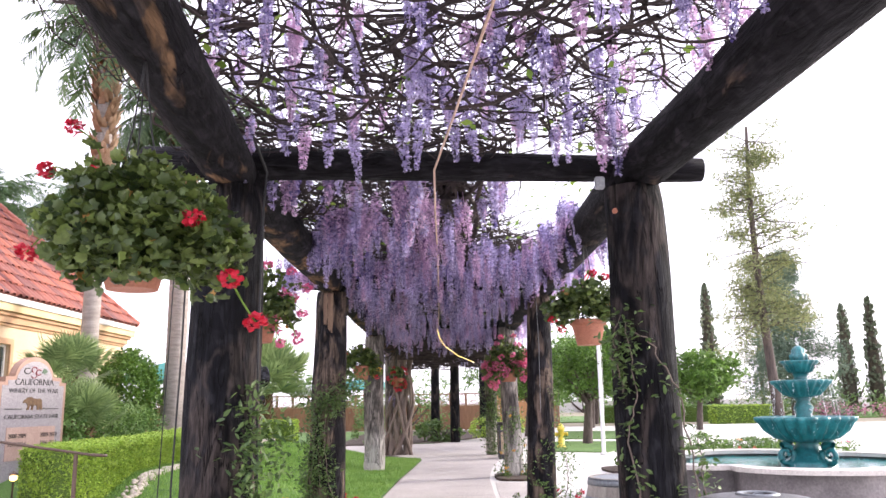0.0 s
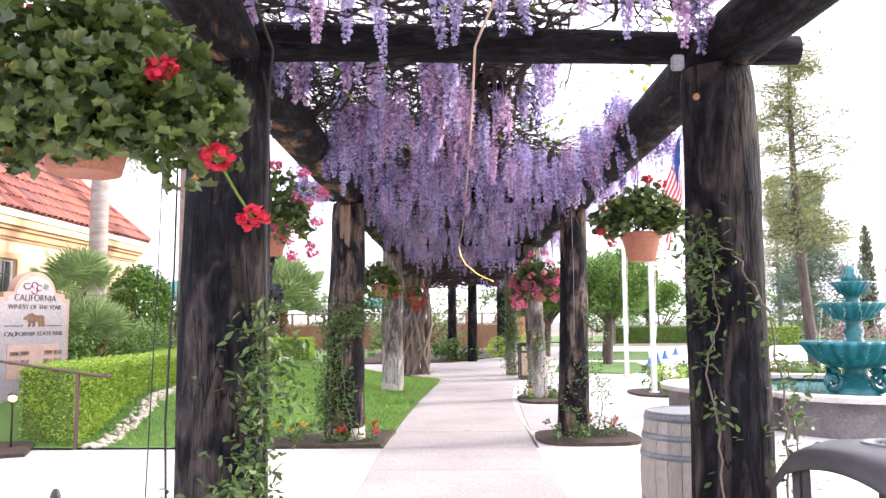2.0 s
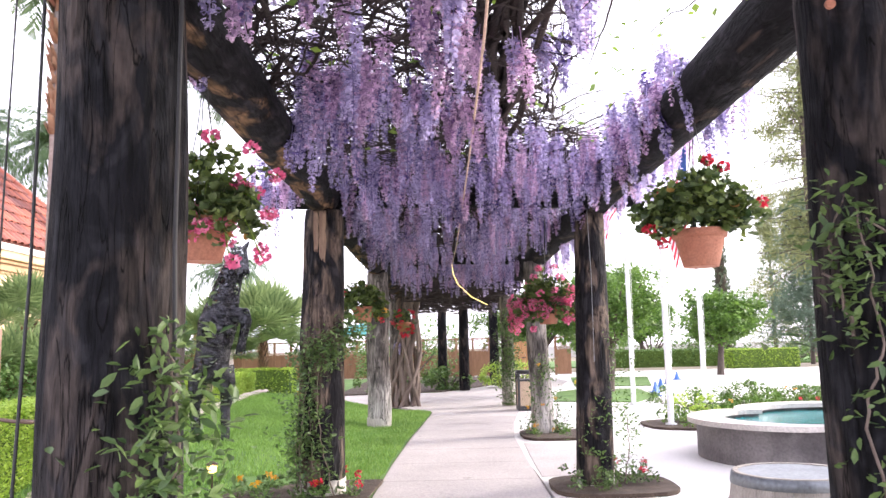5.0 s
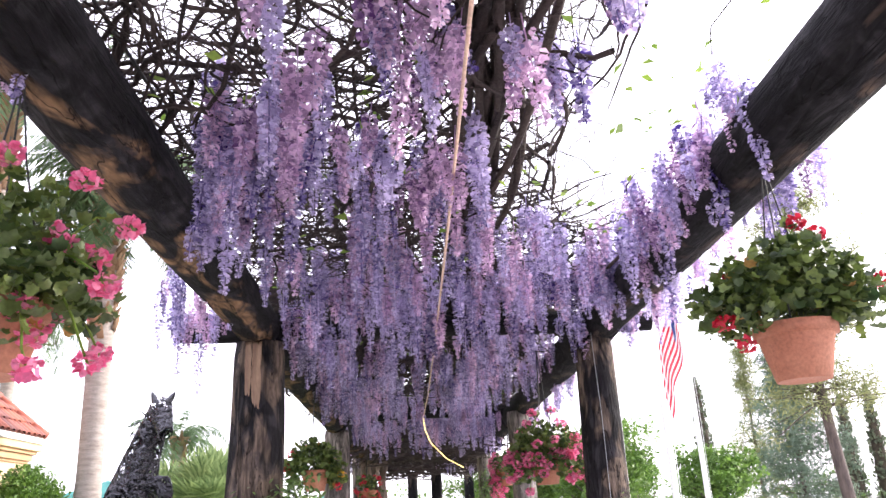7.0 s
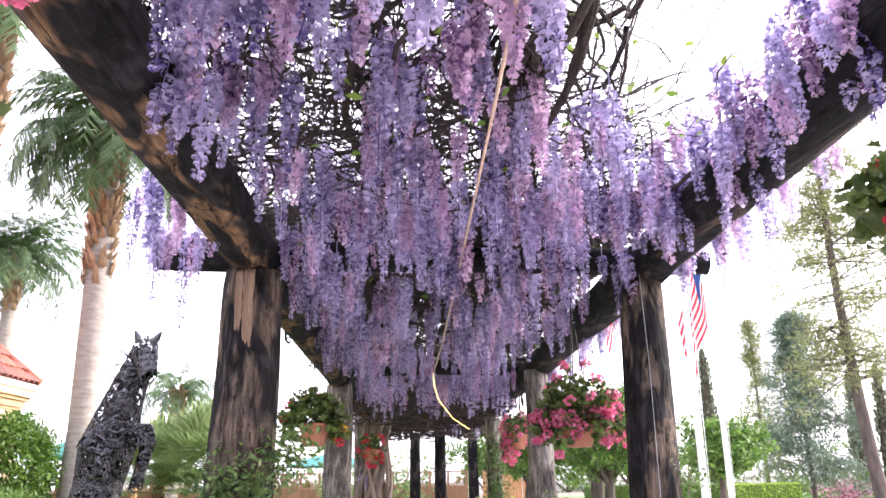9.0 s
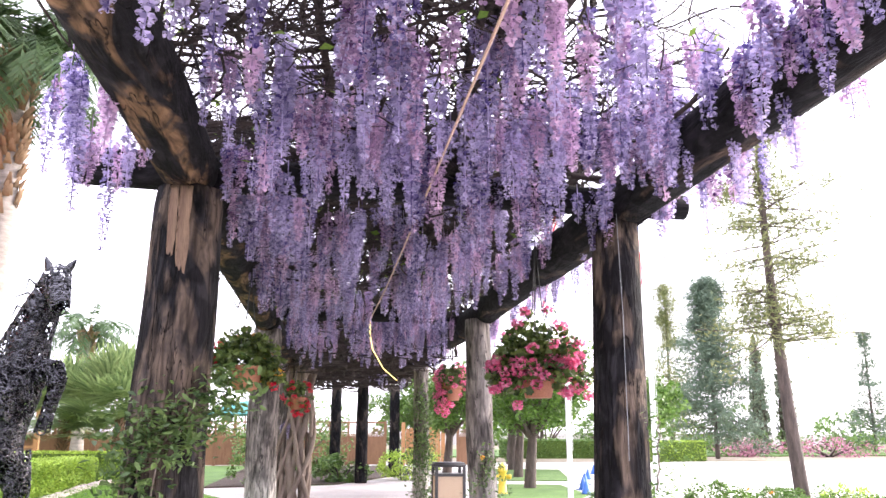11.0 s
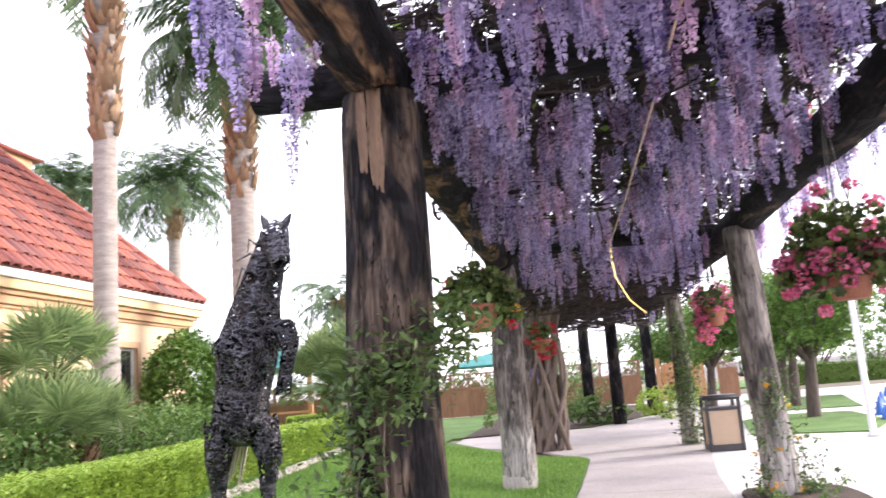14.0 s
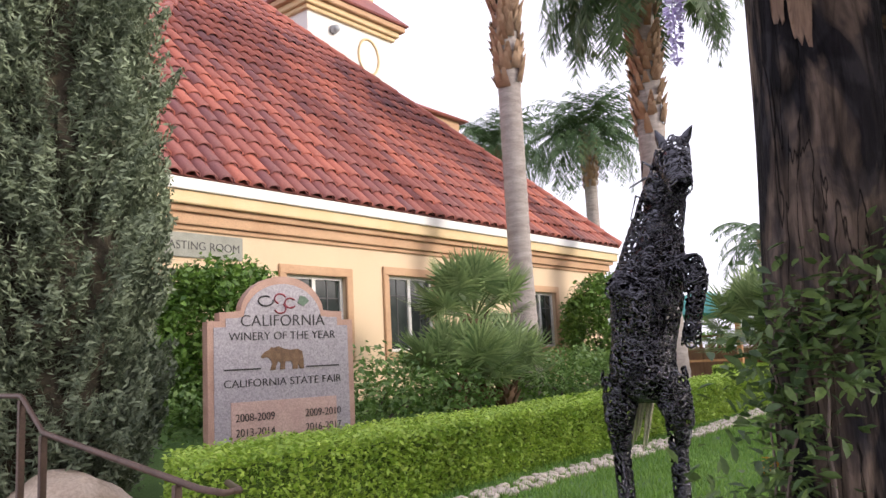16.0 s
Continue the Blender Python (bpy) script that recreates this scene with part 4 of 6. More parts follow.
def bedding(label, x0, y0, x1, y1, n, h, colours, leaf="shrub"):
    ob = thing("bedding_plants", label, "flowers", group="bedding plants")
    c = np.stack([rng.uniform(x0, x1, n), rng.uniform(y0, y1, n)], -1)
    pts = np.concatenate([ball_points(60 if h > 0.3 else 36, (0.2, 0.2, h * 0.55) if h > 0.3 else (0.12, 0.12, h * 0.5), (x, y, 0.04 + h * 0.5), 0.2) for x, y in c])
    pts[:, 2] = np.maximum(pts[:, 2], 0.06)
    cloud("foliage", LEAF2, pts, 0.085 if h > 0.3 else 0.055, leaf, ob, kind="stuff")
    for k, col in enumerate(colours):
        sub = c[k::len(colours)][::1 if n < 40 else 2]
        b = np.concatenate([ball_points(16, (0.05, 0.05, 0.04), (x + rng.normal(0, 0.08), y + rng.normal(0, 0.08), 0.08 + h * rng.uniform(0.8, 1.1)), 0.3) for x, y in sub])
        cloud("blossoms", LEAF, b, 0.05, col, ob)
    return ob


bedding("low red and yellow bedding flowers in a soil bed", -1.6, 11.25, -0.2, 12.2, 18, 0.14, ["red", "yellow", "ivyleaf"])
bedding("low leafy bedding plants in a soil bed", 2.05, 11.35, 3.1, 12.2, 14, 0.16, ["ivyleaf", "red", "ivyleaf"], "ivyleaf")
bedding("low bedding plants with white and yellow flowers", 2.2, 16.4, 3.2, 17.8, 12, 0.17, ["yellow", "ivyleaf", "flagwhite", "ivyleaf"])
bedding("orange, yellow and red poppies in a flower bed", 4.8, 17.3, 8.2, 19.2, 46, 0.34, ["yellow", "shrub", "shrub", "red", "shrub", "shrub", "shrub", "shrub"], "citrus")
bedding("green flower bed with scattered yellow and red poppies", 6.9, 19.8, 11.2, 23.0, 66, 0.42, ["yellow", "shrub", "shrub", "shrub", "shrub", "shrub", "shrub", "red", "shrub", "shrub", "shrub", "shrub"], "citrus")
bedding("low yellow flowers by the handrail", -7.0, 9.5, -4.8, 10.8, 14, 0.16, ["yellow", "red"])

# ---- hanging baskets ----


def basket(label, at, pot, lobes, blooms, n, leaf=0.06, trails=()):
    """A terracotta pot on three wires. lobes: (centre, radii) of the masses of leaves, from the pot's foot;
    trails: (tip, colour) of stems that reach out of the mass and end in a flower head."""
    x, y, z = at
    ob = thing("hanging_basket", label, "hanging basket", at, group="hanging baskets")
    r = pot
    part("pot", lathe([(r * 0.66, 0.0), (r * 0.7, 0.0), (r * 0.98, r * 1.15), (r * 1.0, r * 1.2), (r * 1.1, r * 1.2), (r * 1.12, r * 1.5), (r * 1.0, r * 1.52), (r * 0.95, r * 1.3)], 28), "terracotta", ob, "terracotta pot", True)
    for a in range(3):
        c, s = math.cos(a * 2.1), math.sin(a * 2.1)
        tube("hanger", [(r * c, r * s, r * 1.5), (r * 0.3 * c, r * 0.3 * s, 0.75), (0, 0, 3.2 - z)], 0.004, "cable", ob)
    size = np.array([np.prod(b) for a, b in lobes]) ** 0.67
    pts = []
    for (c, b), w in zip(lobes, size / size.sum()):
        pts.append(clumps(max(3, int(n * w / 22)), 19, np.array(b) * 0.86, c, 0.11, 0.35))
        pts.append(ball_points(max(4, int(n * w / 9)), np.array(b) * 1.12, c, 0.75))
    stems, heads = [], []
    for tip, col in trails:
        q = np.array(tip, float)
        p = np.array([q[0] * 0.25, q[1] * 0.25, r * 1.7])
        u = np.linspace(0, 1, 9)[:, None]
        L = p * (1 - u) + q * u + np.array([0, 0, 0.12]) * np.sin(np.pi * u) + rng.normal(0, 0.008, (9, 3))
        stems.append((L, 0.0045))
        heads.append((L[-1], col))
        w = rng.uniform(0.2, 0.85, 10)
        pts.append(np.stack([np.interp(w, u[:, 0], L[:, i]) for i in range(3)], -1) + rng.normal(0, 0.025, (10, 3)))
    pts = np.concatenate(pts)
    low = (np.hypot(pts[:, 0], pts[:, 1]) < r * 1.05) & (pts[:, 2] < r * 1.3)
    pts = pts[~low]
    v, f = scatter(ROUND, pts, leaf * rng.uniform(0.55, 1.3, len(pts)), spin(len(pts), 1.0))
    put("foliage", np_mesh("foliage", v, f), "gerleaf", ob, "rounded green geranium leaves", kind="stuff")
    if stems:
        v, f = tubes(stems, 5)
        put("stalkwork", np_mesh("stalkwork", v, f, True), "wleaf", ob, "thin green flower stalks", kind="stuff")
    for c, b in lobes:
        dry = ball_points(3, np.array(b) * 0.95, c, 0.85)
        v, f = scatter(ROUND, dry, leaf * rng.uniform(0.5, 1.1, len(dry)), spin(len(dry), 0.9))
        put("dry_leaves", np_mesh("dry_leaves", v, f), "dryleaf", ob, "withered orange leaves", kind="stuff")
    for p, col in heads:
        cloud("flower_head", PETAL, ball_points(44, (0.046, 0.046, 0.038), p, 0.6), 0.03, col, ob, label="%s flower head" % col)
    for col, count, out in blooms:
        for k in range(count):
            c, b = lobes[k % len(lobes)]
            p = ball_points(1, np.array(b) * out, c, 0.9)[0]
            cloud("flower_head", PETAL, ball_points(34, (0.05, 0.05, 0.042), p, 0.6), 0.032, col, ob, label="%s flower head" % col)
    return ob


basket("terracotta basket brimming with geranium leaves and a few red flowers", (-0.37, 3.61, 2.07), 0.16,
       [((-0.1, 0.0, 0.37), (0.27, 0.3, 0.21)), ((0.2, -0.04, 0.31), (0.24, 0.27, 0.24)), ((0.37, -0.1, 0.16), (0.14, 0.17, 0.22)), ((-0.26, 0.02, 0.26), (0.14, 0.2, 0.16)), ((0.04, -0.04, 0.52), (0.15, 0.2, 0.09)), ((-0.1, -0.24, 0.22), (0.2, 0.08, 0.12)), ((0.12, -0.22, 0.2), (0.17, 0.1, 0.16)), ((0.08, -0.2, 0.1), (0.2, 0.08, 0.1)), ((-0.16, -0.14, 0.14), (0.1, 0.1, 0.1))],
       [("red", 1, 1.05)], 3700, 0.057,
       [((-0.26, -0.1, 0.74), "red"), ((-0.42, 0.0, 0.56), "red"), ((0.35, -0.28, 0.25), "red"), ((0.47, -0.15, 0.03), "red"), ((0.58, -0.06, -0.18), "red"), ((-0.54, 0.1, 0.2), "red")])
basket("terracotta basket of pink geraniums", (-0.6, 7.15, 2.1), 0.16, [((0.0, 0, 0.36), (0.27, 0.28, 0.24)), ((0.0, -0.19, 0.22), (0.2, 0.08, 0.1)), ((0.18, 0, 0.28), (0.16, 0.2, 0.17)), ((-0.17, 0.05, 0.3), (0.14, 0.2, 0.15))], [("pink", 20, 1.12)], 1150, 0.06,
       [((0.3, -0.1, 0.62), "pink"), ((0.42, 0.0, 0.48), "pink"), ((0.4, -0.15, 0.24), "pink"), ((0.36, -0.1, 0.02), "pink"), ((0.22, -0.2, -0.03), "pink"), ((-0.3, -0.1, 0.66), "pink"), ((-0.36, 0.0, 0.06), "pink"), ((0.12, -0.25, 0.66), "pink"), ((0.3, 0.12, 0.1), "pink")])
basket("terracotta pot of trailing geranium with dark red flowers", (2.52, 8.1, 2.1), 0.168, [((-0.02, 0.0, 0.46), (0.32, 0.32, 0.19)), ((-0.28, 0.0, 0.32), (0.15, 0.2, 0.12)), ((0.24, -0.12, 0.32), (0.13, 0.14, 0.15))], [("red", 2, 1.08)], 1500, 0.062,
       [((0.05, -0.1, 0.72), "red"), ((0.2, 0.0, 0.7), "red"), ((0.4, -0.1, 0.42), "red"), ((-0.3, -0.1, 0.16), "red")])
basket("basket overflowing with bright pink geraniums", (2.08, 12.7, 1.86), 0.15, [((0, 0, 0.34), (0.33, 0.33, 0.27)), ((0.0, -0.2, 0.2), (0.2, 0.1, 0.1)), ((0.26, 0, 0.2), (0.14, 0.16, 0.16)), ((-0.26, 0, 0.18), (0.13, 0.16, 0.14))], [("pink", 84, 1.12)], 1500, 0.06,
       [((0.4, -0.1, 0.02), "pink"), ((-0.38, -0.1, 0.06), "pink"), ((-0.2, -0.1, -0.06), "pink"), ((0.1, 0.0, 0.72), "pink"), ((-0.1, 0.0, 0.7), "pink")])
basket("basket of bright pink flowers hanging beyond a grey post", (2.45, 19.6, 2.1), 0.16, [((0, 0, 0.34), (0.27, 0.27, 0.26)), ((-0.14, 0, 0.04), (0.14, 0.15, 0.26))], [("pink", 66, 1.08)], 500, 0.08)
basket("basket of leafy geranium turning yellow", (-0.42, 14.5, 1.98), 0.16, [((0, 0, 0.36), (0.3, 0.3, 0.22)), ((0.22, 0, 0.2), (0.13, 0.15, 0.17)), ((-0.24, 0, 0.24), (0.14, 0.16, 0.14))], [("yellow", 4, 1.0), ("red", 3, 1.05)], 1100, 0.07)
basket("small basket of red geraniums", (-0.18, 22.0, 2.0), 0.15, [((0, 0, 0.3), (0.28, 0.28, 0.26)), ((0.06, 0, 0.04), (0.16, 0.16, 0.18))], [("red", 36, 1.05)], 400, 0.075)

# ---- bins and barrel ----


def dome_bin(label, at, rz):
    ob = thing("litter_bin", label, "litter bin", at, rz)
    part("body", box(-0.27, -0.27, 0.04, 0.27, 0.27, 0.7, 0.02), "blackmetal", ob)
    for sx in (-1, 1):
        for sy in (-1, 1):
            part("pillar", box(sx * 0.27 - 0.035, sy * 0.27 - 0.035, 0.0, sx * 0.27 + 0.035, sy * 0.27 + 0.035, 0.9, 0.012), "blackmetal", ob)
    bm = bmesh.new()
    bmesh.ops.create_grid(bm, x_segments=10, y_segments=10, size=0.37)
    for v in bm.verts:
        v.co.z = 1.03 - 0.25 * (v.co.x ** 2 + v.co.y ** 2) - 3.0 * (v.co.x * v.co.y) ** 2 - 0.6 * max(0, abs(v.co.x) - 0.3) - 0.6 * max(0, abs(v.co.y) - 0.3)
    hole = [fc for fc in bm.faces if fc.calc_center_median().xy.length < 0.1]
    bmesh.ops.delete(bm, geom=hole, context="FACES")
    bmesh.ops.solidify(bm, geom=bm.faces[:], thickness=0.035)
    part("lid", bm, "blackmetal", ob, "domed dark lid", True)
    part("ash_rim", lathe([(0.08, 0.0), (0.12, 0.0), (0.125, 0.012), (0.115, 0.02), (0.085, 0.018), (0.08, 0.0)], 24), "hoop", ob, "steel rim", True, m=pose(0, 0, 1.015))
    return ob


bn = dome_bin("dark plastic litter bin with a domed lid beside a post", (2.76, 4.62, 0.0), 20)
bn.scale = (0.95, 0.95, 1.0)
ob = thing("litter_bin", "black framed litter bin with pebbled panels by the walkway", "litter bin", (2.9, 22.95, 0.0))
part("frame", box(-0.3, -0.3, 0.0, 0.3, 0.3, 0.12, 0.015), "blackmetal", ob)
for sx in (-1, 1):
    for sy in (-1, 1):
        part("corner_post", box(sx * 0.28 - 0.03, sy * 0.28 - 0.03, 0.0, sx * 0.28 + 0.03, sy * 0.28 + 0.03, 0.94, 0.01), "blackmetal", ob)
for k in range(4):
    part("panel", box(-0.25, -0.285, 0.12, 0.25, -0.26, 0.72, 0.004), "aggregate", ob, "pebbled tan panel", m=pose(0, 0, 0, 0, 0, 90 * k))
part("hood", box(-0.33, -0.33, 0.9, 0.33, 0.33, 0.99, 0.035), "blackmetal", ob, "rounded black hood", True)
part("rim", box(-0.3, -0.3, 0.72, 0.3, 0.3, 0.77, 0.01), "blackmetal", ob)

barrel = thing("wine_barrel", "weathered grey oak wine barrel with steel hoops", "barrel", (2.55, 6.95, 0.0))
for k in range(22):
    bm = bmesh.new()
    a0, a1 = 2 * math.pi * (k + 0.02) / 22, 2 * math.pi * (k + 0.98) / 22
    rows = []
    for j in range(9):
        u = j / 8
        r = 0.3 + 0.05 * math.sin(math.pi * u)
        rows.append([bm.verts.new((rr * math.cos(a), rr * math.sin(a), 0.92 * u)) for rr, a in ((r, a0), (r, a1), (r - 0.025, a1), (r - 0.025, a0))])
    for p, q in zip(rows, rows[1:]):
        for i in range(4):
            bm.faces.new((p[i], p[(i + 1) % 4], q[(i + 1) % 4], q[i]))
    bm.faces.new(rows[0][::-1])
    bm.faces.new(rows[-1])
    part("stave", bm, "barrelwood", barrel)
for z0, z1 in ((0.0, 0.05), (0.14, 0.18), (0.27, 0.31), (0.6, 0.64), (0.73, 0.77), (0.86, 0.915)):
    rr = [0.303 + 0.05 * math.sin(math.pi * z / 0.92) for z in (z0, z1)]
    part("hoop", lathe([(rr[0] - 0.01, z0), (rr[0] + 0.003, z0), (rr[1] + 0.003, z1), (rr[1] - 0.01, z1)], 36), "hoop", barrel, "steel hoop", True)
part("head", lathe([(0.28, 0.86), (0.285, 0.88), (0.0, 0.882)], 30), "barrelwood", barrel)

# ---- fountain ----
FX, FY = 7.07, 13.55
fountain = thing("fountain", "three-tiered turquoise fountain in a scalloped stone pool", "fountain", (FX, FY, 0.0))
FK = pose(0, 0, 0.22) @ Matrix.Diagonal((0.93, 0.93, 0.876, 1))  # the tiers stand on a plinth in the water


def lobed(r, n=72, k=4, d=0.26):
    """A four-lobed outline; the pool is not quite centred on the fountain."""
    out = []
    for a in np.linspace(0, 2 * np.pi, n, endpoint=False):
        q = r * (1 + d * abs(math.cos(k / 2 * a)) ** 0.6 - d * 0.5)
        out.append((-0.25 + q * math.cos(a), 0.35 + q * math.sin(a)))
    return out


def ring_slab(r0, r1, z0, z1, bev=0.0):
    bm = bmesh.new()
    O, I = lobed(r1), lobed(r0)
    n = len(O)
    a = [[bm.verts.new((x, y, z)) for x, y in src] for src, z in ((I, z0), (O, z0), (O, z1), (I, z1))]
    for p, q in ((0, 1), (1, 2), (2, 3), (3, 0)):
        for i in range(n):
            bm.faces.new((a[p][i], a[p][(i + 1) % n], a[q][(i + 1) % n], a[q][i]))
    bmesh.ops.recalc_face_normals(bm, faces=bm.faces)
    return bm


part("pool_wall", ring_slab(2.0, 2.22, 0.0, 0.48), "basin", fountain, "stained grey stone wall")
part("coping", ring_slab(1.93, 2.33, 0.48, 0.55), "coping", fountain, "pale stone coping")
part("water", prism(lobed(2.02), 0.3, 0.44), "poolwater", fountain, "turquoise water")
part("plinth", lathe([(0.46, 0.05), (0.46, 0.3), (0.36, 0.36), (0.24, 0.56), (0.18, 0.66), (0.24, 0.72), (0.2, 0.8)], 28), "teal", fountain, "", True, m=FK)
part("lower_bowl", lathe([(0.16, 0.68), (0.3, 0.69), (0.52, 0.76), (0.68, 0.9), (0.76, 1.04), (0.82, 1.1), (0.82, 1.15), (0.76, 1.16), (0.64, 1.08), (0.3, 0.98)], 144, 24, 0.05), "teal", fountain, "fluted turquoise bowl", True, m=FK)
part("lower_stem", lathe([(0.2, 0.98), (0.22, 1.05), (0.13, 1.2), (0.17, 1.32), (0.11, 1.44), (0.2, 1.56)], 28), "teal", fountain, "", True, m=FK)
part("middle_bowl", lathe([(0.12, 1.5), (0.3, 1.56), (0.4, 1.68), (0.49, 1.78), (0.51, 1.83), (0.46, 1.84), (0.4, 1.76), (0.1, 1.72)], 120, 20, 0.045), "teal", fountain, "fluted turquoise bowl", True, m=FK)
part("upper_stem", lathe([(0.14, 1.72), (0.16, 1.8), (0.11, 1.88), (0.14, 1.98), (0.2, 2.02)], 24), "teal", fountain, "", True, m=FK)
part("upper_bowl", lathe([(0.1, 1.96), (0.2, 2.0), (0.26, 2.12), (0.32, 2.18), (0.32, 2.21), (0.24, 2.2), (0.08, 2.16)], 96, 16, 0.04), "teal", fountain, "fluted turquoise bowl", True, m=FK)
part("finial", lathe([(0.1, 2.16), (0.15, 2.22), (0.16, 2.32), (0.11, 2.36), (0.12, 2.42), (0.07, 2.47), (0.03, 2.5)], 40, 8, 0.08), "teal", fountain, "pineapple finial", True, m=FK)
for k in range(4):
    t = np.linspace(0, 1, 40)
    a = 1.2 + t * 9.5
    rr = 0.17 * (1 - t) ** 0.8 + 0.03
    sp = np.stack([0.5 + rr * np.cos(a), np.zeros(40), 0.46 + rr * np.sin(a)], -1)
    v, f = tubes([(sp, 0.06 * (1 - 0.5 * t))], 8)
    put("scroll_foot", np_mesh("scroll_foot", v, f, True), "teal", fountain, "scrolled foot", m=FK @ pose(0, 0, 0, 0, 0, 20 + 90 * k))
drops = []
for r, z0, z1, n in ((0.8, 1.1, 0.3, 160), (0.5, 1.8, 1.12, 420)):
    a, t = rng.uniform(0, 6.28, n), rng.uniform(0, 1, n)
    a = np.round(a * 14 / 6.28) * 6.28 / 14 + rng.normal(0, 0.02, n)
    drops.append(np.stack([(r + 0.08 * t) * np.cos(a), (r + 0.08 * t) * np.sin(a), z0 + (z1 - z0) * t], -1))
drops.append(np.stack([rng.normal(0, 0.02, 60), rng.normal(0, 0.02, 60), rng.uniform(2.45, 2.66, 60)], -1))
dd = np.concatenate(drops) * (0.93, 0.93, 0.876) + (0, 0, 0.22)
cloud("falling_water", NEEDLE, dd, 0.03, "spray", fountain, rot=np.broadcast_to(np.array([(1.0, 0, 0), (0, 0, 1.0), (0, 1.0, 0)]), (len(dd), 3, 3)), label="falling strings of water", kind="stuff")

# ---- flag poles ----


def flag_pole(at, h, flag, canton=False, side=1):
    ob = thing("flag_pole", "tall white flag pole" + (" with a flag hanging limp" if flag else ""), "flag pole", at, group="flag poles")
    part("pole", lathe([(0.11, 0), (0.11, 0.06), (0.06, 0.08), (0.055, h * 0.5), (0.035, h), (0.0, h + 0.02)], 20), "polewhite", ob, "", True)
    part("ball", lathe([(0.02, h), (0.06, h + 0.03), (0.075, h + 0.08), (0.05, h + 0.14), (0.0, h + 0.16)], 16), "hydrant", ob, "gilt ball", True)
    tube("halyard", [(0.07, -0.03, h - 0.1), (0.09, -0.03, h * 0.5), (0.07, -0.03, 1.2)], 0.006, "polewhite", ob)
    if flag:
        top, hoist, fly = h - 0.55, flag * 0.5, flag * 0.62

        def drape(u, v):  # limp cloth: the fly sinks and gathers in folds as it leaves the pole
            return Vector((side * (0.06 + 0.7 * u * (1 - 0.35 * v) + 0.05 * math.sin(7 * u + 3 * v)), 0.13 * math.sin(11 * u + 2.2 * v) * min(1, 2 * u), top - hoist * v - fly * u * (1 - 0.12 * v)))

        def cloth(u0, u1, v0, v1, nu, nv):
            bm = bmesh.new()
            g = [[bm.verts.new(drape(u0 + (u1 - u0) * i / nu, v0 + (v1 - v0) * j / nv)) for j in range(nv + 1)] for i in range(nu + 1)]
            for p, q in zip(g, g[1:]):
                for j in range(nv):
                    bm.faces.new((p[j], p[j + 1], q[j + 1], q[j]))
            bmesh.ops.solidify(bm, geom=bm.faces[:], thickness=0.003)
            return bm

        for k in range(13):
            part("flag_stripe", cloth(0.4 if canton and k < 7 else 0.0, 1.0, k / 13, (k + 1) / 13, 22, 2), ("flagred", "flagwhite")[k % 2], ob, "", True)
        if canton:
            part("flag_canton", cloth(0.0, 0.4, 0.0, 7 / 13, 10, 8), "flagblue", ob, "blue canton", True)
    return ob


flag_pole((5.7, 23.7, 0.0), 7.4, 2.4, False, -1)
flag_pole((5.1, 18.2, 0.0), 6.6, 0)
flag_pole((7.18, 22.5, 0.0), 7.3, 3.2, True, -1)

# ---- hedges, shrubs ----


def hedge(label, corners, h, density=1900, leaf=0.04, zbase=None, material="hedge", top=None):
    """A clipped hedge over a plan quadrilateral (near left, near right, far right, far left)."""
    ob = thing("hedge", label, "hedge")
    a, b, c, d = [np.array(p, float) for p in corners]

    def gz(p):
        return rise(p[0], p[1]) if zbase is None else zbase
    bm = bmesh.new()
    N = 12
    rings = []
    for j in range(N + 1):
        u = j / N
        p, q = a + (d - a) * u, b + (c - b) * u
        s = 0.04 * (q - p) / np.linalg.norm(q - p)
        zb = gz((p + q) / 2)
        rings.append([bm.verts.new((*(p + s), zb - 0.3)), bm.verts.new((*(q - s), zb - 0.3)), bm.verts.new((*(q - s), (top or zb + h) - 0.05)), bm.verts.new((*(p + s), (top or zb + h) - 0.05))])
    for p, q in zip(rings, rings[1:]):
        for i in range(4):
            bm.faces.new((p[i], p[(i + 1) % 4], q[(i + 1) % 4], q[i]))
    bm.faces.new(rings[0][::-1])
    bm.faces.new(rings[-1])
    part("core", bm, "hedgecore", ob, "solid core, coloured dark for the shade among the leaves")
    L, W = np.linalg.norm((d + c - a - b) / 2), np.linalg.norm(b - a)
    P = []
    for kind, area in (("top", L * W), ("l", L * h), ("r", L * h), ("n", W * h), ("f", W * h)):
        n = int(area * density)
        u, w, t = rng.uniform(0, 1, n), rng.uniform(0, 1, n), rng.uniform(0, 1, n)
        if kind == "top":
            t[:] = 1
        w = {"l": np.zeros(n), "r": np.ones(n)}.get(kind, w)
        u = {"n": np.zeros(n), "f": np.ones(n)}.get(kind, u)
        xy = (a[None] * (1 - w)[:, None] + b[None] * w[:, None]) * (1 - u)[:, None] + (d[None] * (1 - w)[:, None] + c[None] * w[:, None]) * u[:, None]
        z0 = np.array([gz(p) for p in xy])
        z = z0 + t * ((top - z0) if top else h)
        lump = np.array([noise.noise(Vector((p[0] * 2.2, p[1] * 2.2, q * 2.2))) for p, q in zip(xy, z)]) * 0.03
        pts = np.concatenate([xy, z[:, None]], 1) + rng.normal(0, 0.022, (n, 3)) + lump[:, None]
        if kind == "top":
            cloud("top_leaves", LEAF, pts, leaf, material, ob, tilt=0.5, label="clipped bright top leaves", kind="stuff")
        else:
            P.append(pts)
    cloud("leaves", LEAF, np.concatenate(P), leaf, material, ob, tilt=1.2, label="small bright green leaves", kind="stuff")
    return ob


